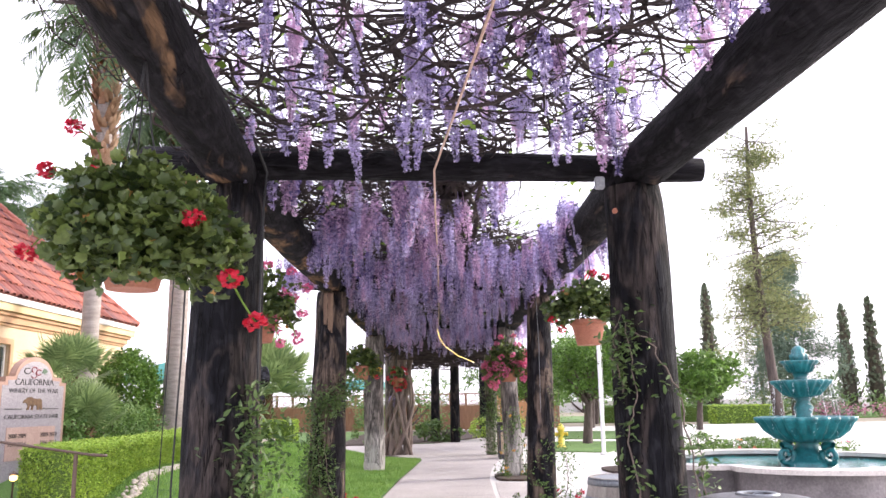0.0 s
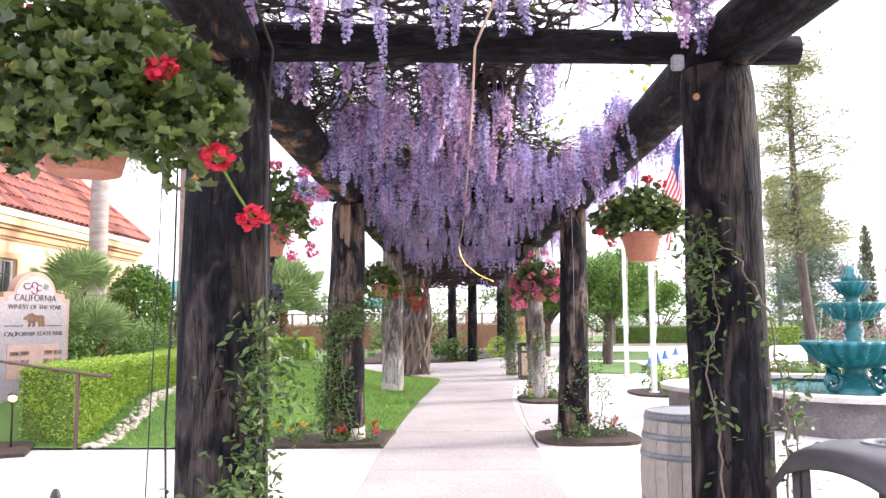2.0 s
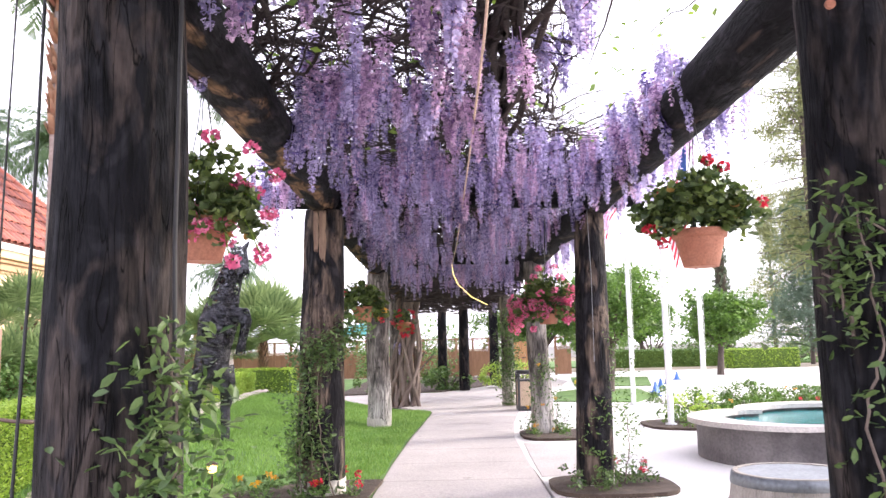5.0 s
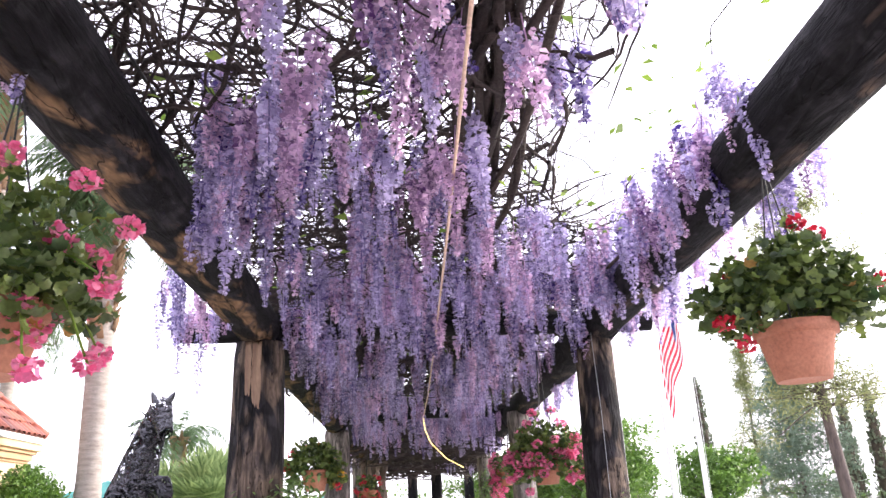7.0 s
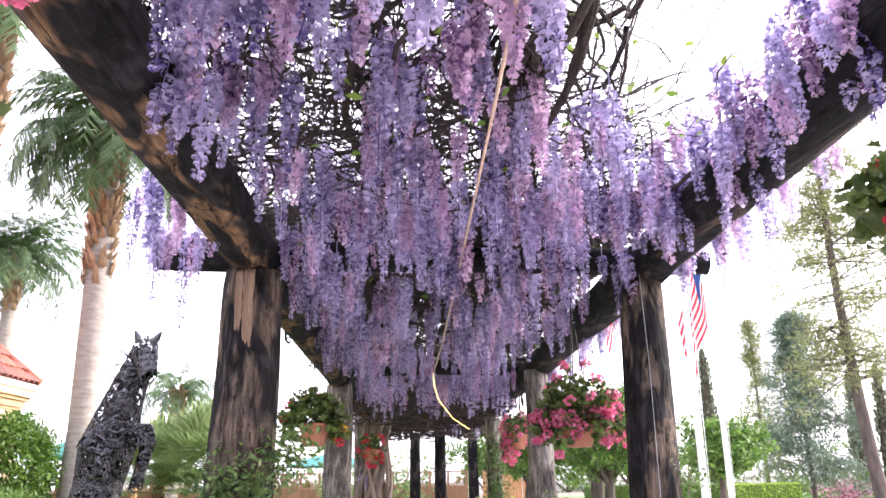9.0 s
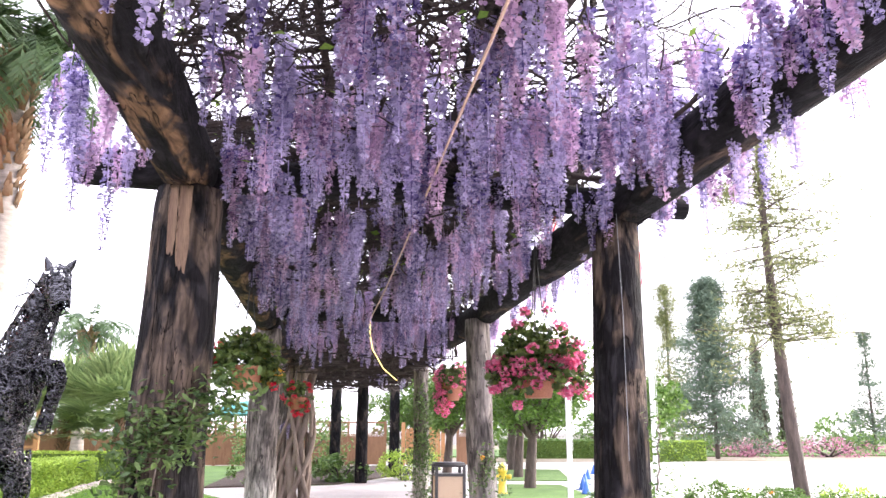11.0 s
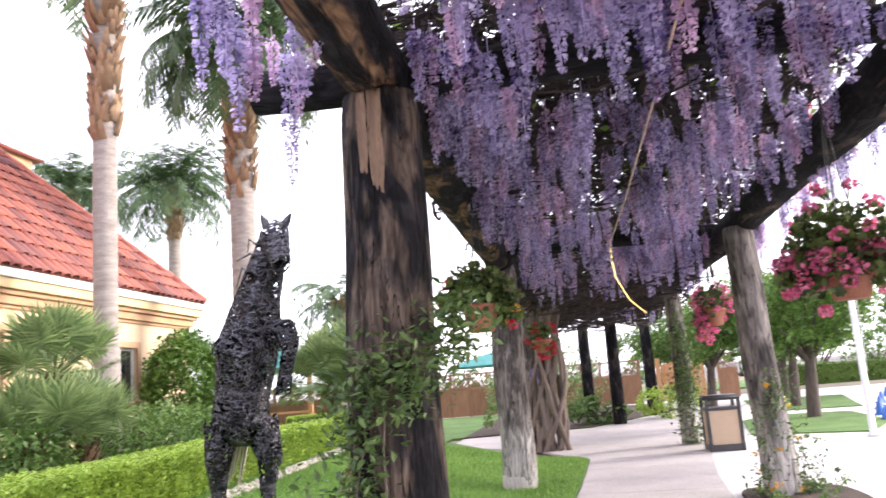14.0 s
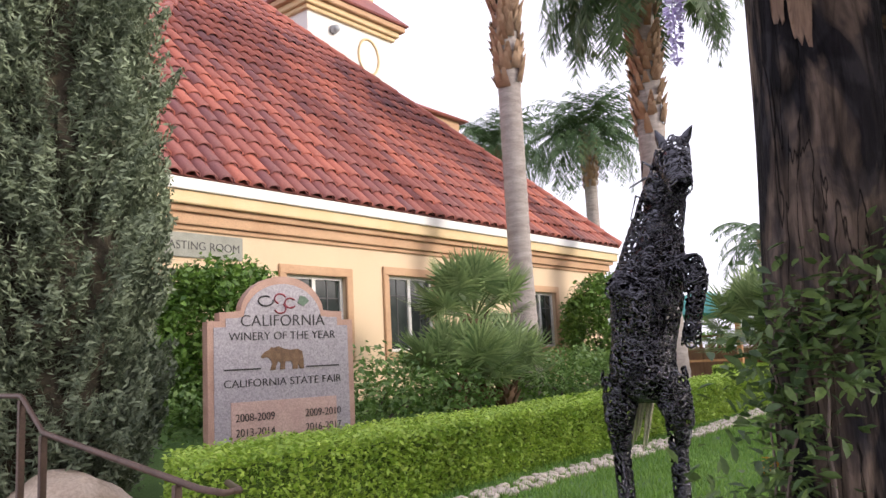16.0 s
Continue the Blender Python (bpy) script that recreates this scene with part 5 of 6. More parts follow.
hedge("clipped bright green box hedge in front of the sign", [(-5.0, 11.75), (-4.05, 11.3), (-4.15, 16.5), (-5.0, 16.5)], 0.7, 4200, 0.045, top=1.0)
hedge("clipped bright green box hedge beside the lawn", [(-5.0, 16.5), (-4.15, 16.5), (-4.5, 25.0), (-5.3, 25.0)], 0.62, 2400, 0.06, top=1.02)
hedge("clipped box hedge across the end of the lawn", [(-9.0, 32.4), (-4.9, 32.6), (-4.9, 33.6), (-9.0, 33.4)], 0.95, 420, 0.09, zbase=0.0)
hedge("clipped box hedge far across the drive", [(18.5, 51.5), (23, 52.5), (23, 54), (18.5, 53)], 1.1, 160, 0.16, zbase=0.0)
hedge("low dark clipped hedge far across the drive", [(12, 58), (22, 58), (22, 60), (12, 60)], 1.1, 100, 0.2, zbase=0.0, material="shrub")


def shrub(label, at, radii, n, leaf, material, name="shrub", category="shrub", per=26, clump=0.22, group=""):
    x, y, z = at
    ob = thing(name, label, category, at, group=group)
    rx, ry, rz = radii
    ln = []
    for k in range(7):
        a = k * 0.9
        ln.append((np.array([(0.05 * math.cos(a), 0.05 * math.sin(a), -0.05), (rx * 0.35 * math.cos(a), ry * 0.35 * math.sin(a), rz * 0.7), (rx * 0.6 * math.cos(a), ry * 0.6 * math.sin(a), rz * 1.3)]), np.array([0.03, 0.02, 0.01]) * max(rx, 0.5)))
    v, f = tubes(ln, 5)
    put("branchwork", np_mesh("branchwork", v, f, True), "bark", ob, kind="stuff")
    pts = clumps(max(4, n // per), per, radii, (0, 0, rz), clump * max(radii), 0.7)
    pts[:, 2] = np.maximum(pts[:, 2], 0.02)
    cloud("leaves", LEAF, pts, leaf, material, ob, kind="stuff")
    return ob


shrub("tall clipped green shrub against the house wall", (-9.3, 15.2, 0.8), (0.9, 1.2, 1.12), 15000, 0.11, "citrus")
shrub("tall rounded green shrub at the house corner", (-9.2, 26.3, 0.85), (0.9, 1.3, 1.25), 12000, 0.12, "citrus")
shrub("low dark shrubs below the house wall", (-8.0, 22.5, 0.65), (0.8, 2.2, 0.4), 6000, 0.1, "shrub")
shrub("low dark shrubs behind the sign", (-7.6, 16.2, 0.6), (0.8, 2.4, 0.45), 7000, 0.1, "shrub")
shrub("low hedge-like shrub behind the cypress", (-8.6, 12.6, 0.6), (0.8, 1.8, 0.5), 2200, 0.085, "shrub")
shrub("rounded yellow-green shrub at the bend of the walkway", (3.0, 34.2, 0.0), (0.8, 0.8, 0.5), 1600, 0.1, "hedge")
shrub("rounded green shrub beyond the bend", (4.6, 41.0, 0.0), (0.9, 0.9, 0.45), 900, 0.12, "hedge")
shrub("strappy green clump at the foot of a dark post", (0.9, 33.0, 0.0), (1.0, 0.8, 0.4), 1400, 0.16, "shrub")
shrub("rounded dark shrub behind the vine trunk", (-1.6, 31.6, 0.0), (0.9, 0.9, 0.6), 1300, 0.11, "shrub")
shrub("dense shrubs along the fence", (-1.0, 40.0, 0.0), (2.4, 1.6, 1.1), 2600, 0.15, "shrub")
for x, y, r, mt in ((5.7, 18.7, 0.55, "hedge"), (6.9, 18.9, 0.42, "citrus"), (7.6, 20.8, 0.6, "citrus"), (9.2, 21.2, 0.5, "shrub"), (10.0, 22.4, 0.4, "citrus"), (10.9, 21.8, 0.5, "hedge")):
    shrub("feathery green mound among the poppies", (x, y, 0.04), (r, r, r * 0.52), 900, 0.07, mt, group="mounds in the flower bed")
shrub("low shrubs by the pole", (6.6, 24.0, 0.0), (0.5, 0.5, 0.2), 500, 0.08, "shrub")
for x, y, r in ((30.5, 61, 2.0), (36, 60, 2.4), (43, 60, 2.0)):
    shrub("low shrub mounds with pink blossom across the drive", (x, y, 0.0), (r * 1.3, r, 0.5), 700, 0.22, "pinkshrub", group="pink shrubs")
for x, y, r in ((27.5, 64, 3.0), (34, 66, 3.4), (41, 66, 3.0), (48, 64, 3.0)):
    shrub("dark low shrubs across the drive", (x, y, 0.0), (r * 1.3, r, 0.75), 900, 0.28, "shrub", group="far shrubs")

# ---- trees ----


def palm(label, at, h, r, boots, fronds, length, lean=0.0, droop=1.0):
    """A feather palm: ringed trunk, a ragged sleeve of old leaf bases, arching fronds of many leaflets."""
    ob = thing("palm_tree", label, "palm tree", at, group="feather palms")
    prof = []
    k = int(h / 0.12)
    for i in range(k + 1):
        u = i / k
        prof.append((r * (1.25 - 0.35 * min(1, u * 4)) * (1 + 0.035 * (i % 2)), h * u))
    part("trunk", lathe(prof, 20), "palmtrunk", ob, "ringed grey trunk", True)
    if boots:
        z0 = h - boots
        n = int(boots * 60)
        t, a = rng.uniform(0, 1, n), rng.uniform(0, 6.28, n)
        V, F, base = [], [], 0
        for u, b in zip(t, a):
            rr = r * 1.0
            w, l = 0.1, rng.uniform(0.25, 0.45)
            out = rng.uniform(0.1, 0.24) * (0.6 + 0.8 * u)
            z = z0 + boots * u
            ca, sa = math.cos(b), math.sin(b)
            V += [(rr * ca - w * sa, rr * sa + w * ca, z), (rr * ca + w * sa, rr * sa - w * ca, z), ((rr + out) * ca + 0.03 * sa, (rr + out) * sa - 0.03 * ca, z + l), ((rr + out) * ca - 0.03 * sa, (rr + out) * sa + 0.03 * ca, z + l),
                  ((rr - 0.03) * ca, (rr - 0.03) * sa, z + l * 0.5)]
            F += [(base, base + 1, base + 2, base + 3), (base + 1, base, base + 4, base + 2)]
            base += 5
        put("old_sheath", np_mesh("old_sheath", V, F), "palmboot", ob, "ragged tan old leaf bases", kind="stuff")
    lv, lf, base, ribs = [], [], 0, []
    for i in range(fronds):
        az, up = i * 2.4 + rng.normal(0, 0.2), rng.uniform(-0.25, 1.25)
        t = np.linspace(0, 1, 16)
        L = length * rng.uniform(0.8, 1.1)
        el = up - droop * 1.5 * t ** 1.3
        dx, dz = np.cumsum(np.cos(el)) / 16 * L, np.cumsum(np.sin(el)) / 16 * L
        P = np.stack([dx * math.cos(az), dx * math.sin(az), h + dz], -1)
        ribs.append((P, 0.022 * (1 - 0.85 * t)))
        side = np.array([-math.sin(az), math.cos(az), 0])
        m = 46
        tt = rng.uniform(0.12, 1.0, m * 2)
        base_p = np.stack([np.interp(tt, t, P[:, j]) for j in range(3)], -1)
        sgn = np.where(np.arange(m * 2) % 2, 1.0, -1.0)
        fwd = np.stack([np.interp(tt, t, np.gradient(P[:, j])) for j in range(3)], -1)
        fwd /= np.linalg.norm(fwd, axis=1, keepdims=True)
        l = (0.55 * np.sin(np.pi * np.clip(tt * 0.9 + 0.08, 0, 1)) + 0.15) * L * 0.26
        d = side[None] * sgn[:, None] * 0.75 + fwd * 0.55 + np.array([0, 0, -0.45])[None] * rng.uniform(0.4, 1.6, (m * 2, 1))
        tip = base_p + d * l[:, None]
        w = fwd * 0.028
        V4 = np.stack([base_p - w, base_p + w, tip + w * 0.2, tip - w * 0.2], 1)
        lv.append(V4.reshape(-1, 3))
        lf.append(np.arange(m * 8).reshape(-1, 4) + base)
        base += m * 8
    v, f = tubes(ribs, 4)
    put("ribwork", np_mesh("ribwork", v, f, True), "frond", ob, kind="stuff")
    put("crown", np_mesh("crown", np.concatenate(lv), np.concatenate(lf)), "frond", ob, "feathery grey-green crown of fronds", kind="stuff")
    return ob


palm("feather palm with a grey ringed trunk and ragged tan leaf bases", (-8.5, 21.6, 0.5), 11.6, 0.25, 5.2, 54, 3.2)
palm("feather palm with a thick sleeve of tan old leaf bases", (-8.0, 27.2, 0.4), 10.9, 0.36, 4.4, 110, 3.7, droop=1.25)
palm("slender feather palm beyond the house", (-19.3, 45.0, 0.0), 12.8, 0.36, 2.8, 100, 4.2)
palm("feather palm beyond the house roof", (-26.0, 46.0, 0.0), 13.6, 0.36, 2.4, 100, 4.2)
palm("young feather palm beyond the lawn", (-9.8, 42.0, 0.0), 5.6, 0.26, 1.8, 34, 2.8, droop=1.2)


def fan_palm(label, at, trunk, r, n, rng_up=(0.1, 1.3)):
    """A low fan palm: stalks that end in pleated half-round fans."""
    ob = thing("fan_palm", label, "fan palm", at, group="fan palms")
    part("trunk", lathe([(0.13, 0.0), (0.15, trunk * 0.5), (0.12, trunk)], 16, 8, 0.08), "fibre", ob, "shaggy brown trunk", True)
    stubs = []
    for i in range(int(trunk * 60)):  # cut leaf bases
        a, z = i * 2.4, trunk * (i + 0.5) / int(trunk * 60)
        o = np.array([math.cos(a), math.sin(a), 0])
        stubs.append((np.array([o * 0.1 + (0, 0, z - 0.03), o * 0.17 + (0, 0, z + 0.05), o * (0.2 + 0.03 * (i % 3)) + (0, 0, z + 0.15)]), np.array([0.03, 0.024, 0.01])))
    v, f = tubes(stubs, 5)
    put("leaf_bases", np_mesh("leaf_bases", v, f, True), "fibre", ob, "shaggy brown cut leaf bases", kind="stuff")
    stalks, V, F, base = [], [], [], 0
    for i in range(n):
        az, el = i * 2.4 + rng.normal(0, 0.25), rng.uniform(*rng_up)
        d = np.array([math.cos(az) * math.cos(el), math.sin(az) * math.cos(el), math.sin(el)])
        p0 = np.array([0, 0, trunk])
        p1 = p0 + d * r * rng.uniform(0.45, 0.62)
        stalks.append((np.array([p0, (p0 + p1) / 2 + (0, 0, 0.03), p1]), 0.014))
        s = np.array([-math.sin(az), math.cos(az), 0])
        tilt = el + 0.45  # the blade stands up from its stalk and shows its face
        d = np.array([math.cos(az) * math.cos(tilt), math.sin(az) * math.cos(tilt), math.sin(tilt)])
        u = np.cross(s, d)
        jit = rng.uniform(0.9, 1.08, 26)
        for k in range(38):
            b = (k / 37 - 0.5) * 4.1
            q = math.cos(b) * d + math.sin(b) * s + u * 0.05 * (1 if k % 2 else -1)
            L = r * 0.53 * (0.75 + 0.25 * math.cos(b * 0.6)) * jit[k % 26]
            tip = p1 + q * L + np.array([0, 0, -0.1 * L])
            mid = p1 + q * L * 0.5
            e = np.cross(q, u)
            e = e / (np.linalg.norm(e) + 1e-9) * L * 0.036
            V += [p1, mid + e, tip, mid - e]
            F.append((base, base + 1, base + 2, base + 3))
            base += 4
        fan = put("fan", np_mesh("fan", np.array(V), np.array(F)), "fan", ob, "pleated green fan")
        v, f = tubes(stalks[-1:], 5)
        put("stalk", np_mesh("stalk", v, f, True), "fan", fan)
        V, F, base = [], [], 0
    return ob


fan_palm("bushy fan palm behind the hedge", (-7.9, 19.2, 0.65), 1.55, 1.3, 20, (-0.15, 1.35))
fan_palm("low fan palm behind the hedge", (-7.3, 17.9, 0.6), 0.6, 1.2, 17, (0.05, 1.3))
fan_palm("low fan palm behind the hedge", (-7.4, 19.3, 0.6), 0.5, 1.2, 17, (0.05, 1.3))
fan_palm("fan palm at the end of the lawn", (-6.4, 34.6, 0.0), 2.1, 2.5, 40, (-0.4, 1.4))
fan_palm("fan palm at the end of the lawn", (-8.4, 35.5, 0.0), 1.9, 2.3, 36, (-0.4, 1.4))


def column(label, at, h, r, n, leaf, tip=0.35, name="cypress_tree", material="cypress"):
    """A columnar cypress of upswept sprays over a brown core darkened for inner shade."""
    ob = thing(name, label, "cypress", at, group="cypresses")
    part("trunk", lathe([(0.16, 0), (0.14, h * 0.3), (0.04, h * 0.92)], 10), "bark", ob, "", True)
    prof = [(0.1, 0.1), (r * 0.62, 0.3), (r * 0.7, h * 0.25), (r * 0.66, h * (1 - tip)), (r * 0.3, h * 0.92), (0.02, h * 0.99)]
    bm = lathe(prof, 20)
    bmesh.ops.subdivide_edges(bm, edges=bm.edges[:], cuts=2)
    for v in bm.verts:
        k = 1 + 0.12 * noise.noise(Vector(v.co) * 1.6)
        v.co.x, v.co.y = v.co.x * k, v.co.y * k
    part("inner_growth", bm, "cypcore", ob, "brown inner growth, darkened for the shade between sprays", True)
    k = max(60, n // (45 if n < 50000 else 130))
    t, a = rng.uniform(0.01, 1, k), rng.uniform(0, 6.28, k)
    rad = np.interp(t, [0, 0.05, 0.25, 1 - tip, 0.92, 1.0], [0.6, 0.85, 1.0, 0.95, 0.42, 0.03]) * r
    lump = np.array([noise.noise(Vector((math.cos(b) * 2.0, math.sin(b) * 2.0, u * h * 1.1))) for u, b in zip(t, a)])
    rad = rad * (1 + (0.06 if n < 50000 else 0.2) * lump) * rng.uniform(0.78 if n < 50000 else 0.7, 1.05, k)
    C = np.stack([rad * np.cos(a), rad * np.sin(a), t * h], -1)
    pick = rng.integers(k, size=n)  # each bough is a fan of small sprays pointing up and out
    u = rng.uniform(0, 1, n)[:, None]
    bough = np.stack([np.cos(a), np.sin(a), np.full(k, 1.6)], -1)[pick] * (0.14 if n < 50000 else 0.26) * r * (u - 0.4)
    P = C[pick] + bough + rng.normal(0, 0.05 * r, (n, 3)) * (1.1 - u * 0.7)
    ca, sa, tl, z, o = np.cos(a[pick]), np.sin(a[pick]), rng.normal(0.45, 0.45, n), np.zeros(n), np.ones(n)
    Rz = np.stack([ca, -sa, z, sa, ca, z, z, z, o], -1).reshape(n, 3, 3)
    Ry = np.stack([np.cos(tl), z, np.sin(tl), z, o, z, -np.sin(tl), z, np.cos(tl)], -1).reshape(n, 3, 3)
    up = np.array([(0, 0, 1.0), (1.0, 0, 0), (0, 1.0, 0)])
    cloud("sprays", SPRAY, P, leaf, material, ob, vary=0.5, rot=Rz @ Ry @ up @ spin(n, 0.5), label="grey-green upswept sprays", kind="stuff")
    return ob


column("thick grey-green cypress with brown patches beside the path", (-7.3, 11.9, 0.35), 8.0, 0.97, 270000, 0.066)
column("slim dark cypress far across the drive", (24.6, 70.0, 0.0), 11.6, 0.9, 16000, 0.17, tip=0.7)
column("slim dark cypress far across the drive", (36.6, 70.0, 0.0), 9.6, 0.85, 14000, 0.17, tip=0.7)
column("slim dark cypress far across the drive", (39.0, 70.0, 0.0), 10.3, 0.85, 14000, 0.17, tip=0.7)


def conifer(label, at, h, r, bare, whorls, n, leaf, material, gap=0.0, lean=0.0, top=0.12, category="conifer", trunk=0.012):
    """A conifer: tapered trunk, whorls of drooping limbs, clumps of needles along them."""
    ob = thing("conifer_tree", label, category, at, group="conifers")
    t = np.linspace(0, 1, 14)
    axis = np.stack([lean * np.sin(t * 2.2) / 1.1, 0.2 * lean * t, h * t], -1)
    v, f = tubes([(axis, trunk * h * (1 - 0.85 * t) + 0.02)], 9)
    put("trunk", np_mesh("trunk", v, f, True), "bark", ob, "tapered brown trunk")
    limbs, pts = [], []
    for i in range(whorls):
        u = bare + (0.985 - bare) * (i + rng.uniform(0, 0.8)) / whorls
        if rng.uniform() < gap:
            continue
        reach = r * (top + (1 - top) * (1 - (u - bare) / (1 - bare)) ** 0.8) * rng.uniform(0.35, 1.1)
        for k in range(int(rng.integers(2, 6))):
            az = rng.uniform(0, 6.28)
            s = np.linspace(0, 1, 6)
            c0 = np.array([np.interp(u, t, axis[:, 0]), 0.2 * lean * u, h * u])
            L = c0 + np.stack([s * reach * math.cos(az), s * reach * math.sin(az), reach * (rng.normal(0.25, 0.25) * s - 0.3 * s ** 2 + 0.15 * s ** 3)], -1)
            limbs.append((L, 0.0016 * h * (1 - 0.8 * s) + 0.005))
            m = int(n / whorls / 4)
            w = np.clip(rng.choice(rng.beta(2.2, 1.3, 2), m) + rng.normal(0, 0.05, m), 0, 1)
            c = np.stack([np.interp(w, s, L[:, j]) for j in range(3)], -1)
            pts.append(c + rng.normal(0, 0.08 * r + 0.03, (m, 3)) * (1, 1, 0.8))
    v, f = tubes(limbs, 4)
    put("limbwork", np_mesh("limbwork", v, f, True), "bark", ob, kind="stuff")
    cloud("needles", NEEDLE if leaf < 0.3 else LEAF, np.concatenate(pts), leaf, material, ob, tilt=1.3, vary=0.5, label="tufted needles", kind="stuff")
    return ob


conifer("tall thin pine with sparse yellow-green needles and bare gaps", (10.65, 22.9, 0.0), 9.6, 2.15, 0.36, 36, 24000, 0.15, "conifer", 0.2, -0.42, top=0.55, trunk=0.015)
conifer("full blue-green conifer across the drive", (25.0, 55.0, 0.0), 11.4, 4.3, 0.1, 46, 44000, 0.29, "spruce", 0.04, 0.0)
conifer("feathery conifer far across the drive", (31.0, 75.0, 0.0), 15.0, 4.6, 0.1, 40, 22000, 0.29, "conifer", 0.05)
conifer("dark feathery conifer far across the drive", (47.0, 70.0, 0.0), 10.5, 3.2, 0.06, 30, 12000, 0.29, "spruce", 0.1)


def orchard_tree(label, at, h, r, n, leaf, trunk=0.1, lean=0.2):
    ob = thing("orchard_tree", label, "tree", at, group="orchard trees")
    t = np.linspace(0, 1, 8)
    P = np.stack([lean * t, 0.3 * lean * np.sin(t * 3), h * 0.55 * t], -1)
    ln = [(P, trunk * (1.25 - 0.6 * t))]
    tips = []
    for k in range(9):
        a = k * 0.75 + rng.normal(0, 0.25)
        e = np.array([lean + r * rng.uniform(0.4, 0.85) * math.cos(a), r * rng.uniform(0.4, 0.85) * math.sin(a), h * rng.uniform(0.45, 0.92)])
        s = np.linspace(0, 1, 5)[:, None]
        tips.append(e)
        ln.append((P[4] * (1 - s) + e * s + np.array([0, 0, 0.12]) * np.sin(s * 3.1), trunk * 0.5 * (1 - 0.75 * s[:, 0])))
    v, f = tubes(ln, 8)
    put("trunk", np_mesh("trunk", v, f, True), "bark", ob, "dark forked trunk")
    pts = np.concatenate([clumps(n // 600, 40, (r * 0.48, r * 0.48, h * 0.15), e, 0.2 * r, 0.6) for e in tips] + [clumps(n // 90, 40, (r * 0.9, r * 0.9, h * 0.27), (lean, 0, h * 0.66), 0.24 * r, 0.6)])
    cloud("crown", LEAF, pts, leaf, "citrus", ob, label="bright green leaves", kind="stuff")
    return ob


for x, y, h, r in ((6.3, 29.6, 4.4, 1.7), (7.3, 35.2, 4.6, 1.9), (8.4, 41.0, 4.8, 2.0), (9.8, 47.5, 5.0, 2.2), (11.4, 54.5, 5.0, 2.3), (4.9, 36.5, 4.3, 1.6), (14.2, 41.5, 4.1, 1.9), (5.6, 52.0, 5.2, 2.6), (16.5, 66.0, 5.2, 2.6)):
    orchard_tree("round-headed tree with bright green leaves and a dark trunk", (x, y, 0.0), h, r, 8000, 0.15 if y < 40 else 0.22, 0.15)

# ---- fence, gate, gazebo ----
fence = thing("fence", "redwood board fence with a lattice top", "fence", (0, 46.2, 0))
for i in range(42):
    x = -30 + i * 0.9
    if 4.2 < x < 6.4:
        continue
    part("post", box(x - 0.06, -0.06, 0, x + 0.06, 0.06, 2.1, 0.008), "fence", fence)
    if 3.3 < x < 6.4:
        continue
    part("board", box(x + 0.06, -0.02, 0.05, x + 0.84, 0.02, 1.3), "fence", fence)
    part("rail", box(x + 0.06, -0.03, 1.3, x + 0.84, 0.03, 1.38), "fence", fence)
    part("rail", box(x + 0.06, -0.03, 2.0, x + 0.84, 0.03, 2.08), "fence", fence)
    lat = []
    for k in range(9):
        for sgn in (-1, 1):
            xa = 0.06 + k * 0.0975
            xb = min(max(xa + sgn * 0.6, 0.06), 0.84)
            ln = abs(xb - xa)
            lat.append((np.array([(x + xa, 0.012 * sgn, 1.38), (x + xb, 0.012 * sgn, 1.38 + ln)]), 0.014))
    v, f = tubes(lat, 4)
    put("lattice", np_mesh("lattice", v, f), "fence", fence, "diagonal lattice")
gate = thing("garden_gate", "orange-brown wooden garden gate at the end of the walkway", "gate", (5.15, 46.0, 0))
for k in range(9):
    part("board", box(-0.85 + k * 0.19, -0.02, 0.08, -0.67 + k * 0.19, 0.02, 1.75 + 0.12 * math.sin(k / 8 * math.pi), 0.006), "gatewood", gate)
for sx in (-0.98, 0.98):
    part("gate_post", box(sx - 0.09, -0.09, 0, sx + 0.09, 0.09, 2.05, 0.015), "gatewood", gate)
part("brace", box(-0.85, -0.05, 0.35, 0.85, -0.02, 0.47, 0.006), "gatewood", gate)
part("brace", box(-0.85, -0.05, 1.35, 0.85, -0.02, 1.47, 0.006), "gatewood", gate)
part("latch", box(-0.1, -0.08, 0.95, 0.1, -0.05, 1.0, 0.008), "blackmetal", gate)

gazebo = thing("gazebo", "open timber garden shelter with a green canvas roof", "gazebo", (-13.6, 44.0, 0))
for sx in (-2.2, 2.2):
    for sy in (-2.0, 2.0):
        part("post", box(sx - 0.1, sy - 0.1, 0, sx + 0.1, sy + 0.1, 2.9, 0.01), "gatewood", gazebo)
part("roof", lathe([(3.6, 2.85), (3.7, 2.95), (1.8, 3.6), (0.05, 4.1)], 4), "awning", gazebo, "green canvas roof", m=pose(0, 0, 0, 0, 0, 45))
part("rail", box(-2.1, -2.05, 0.9, 2.1, -1.95, 1.0, 0.01), "gatewood", gazebo)
gazebo2 = thing("patio_umbrella", "green canvas patio umbrella beyond the fence", "umbrella", (-4.0, 52.0, 0))
part("pole", lathe([(0.04, 0), (0.04, 3.2)], 12), "fence", gazebo2, "", True)
part("canopy", lathe([(2.6, 2.45), (2.62, 2.5), (1.3, 2.95), (0.04, 3.25)], 8), "awning", gazebo2, "green canopy")

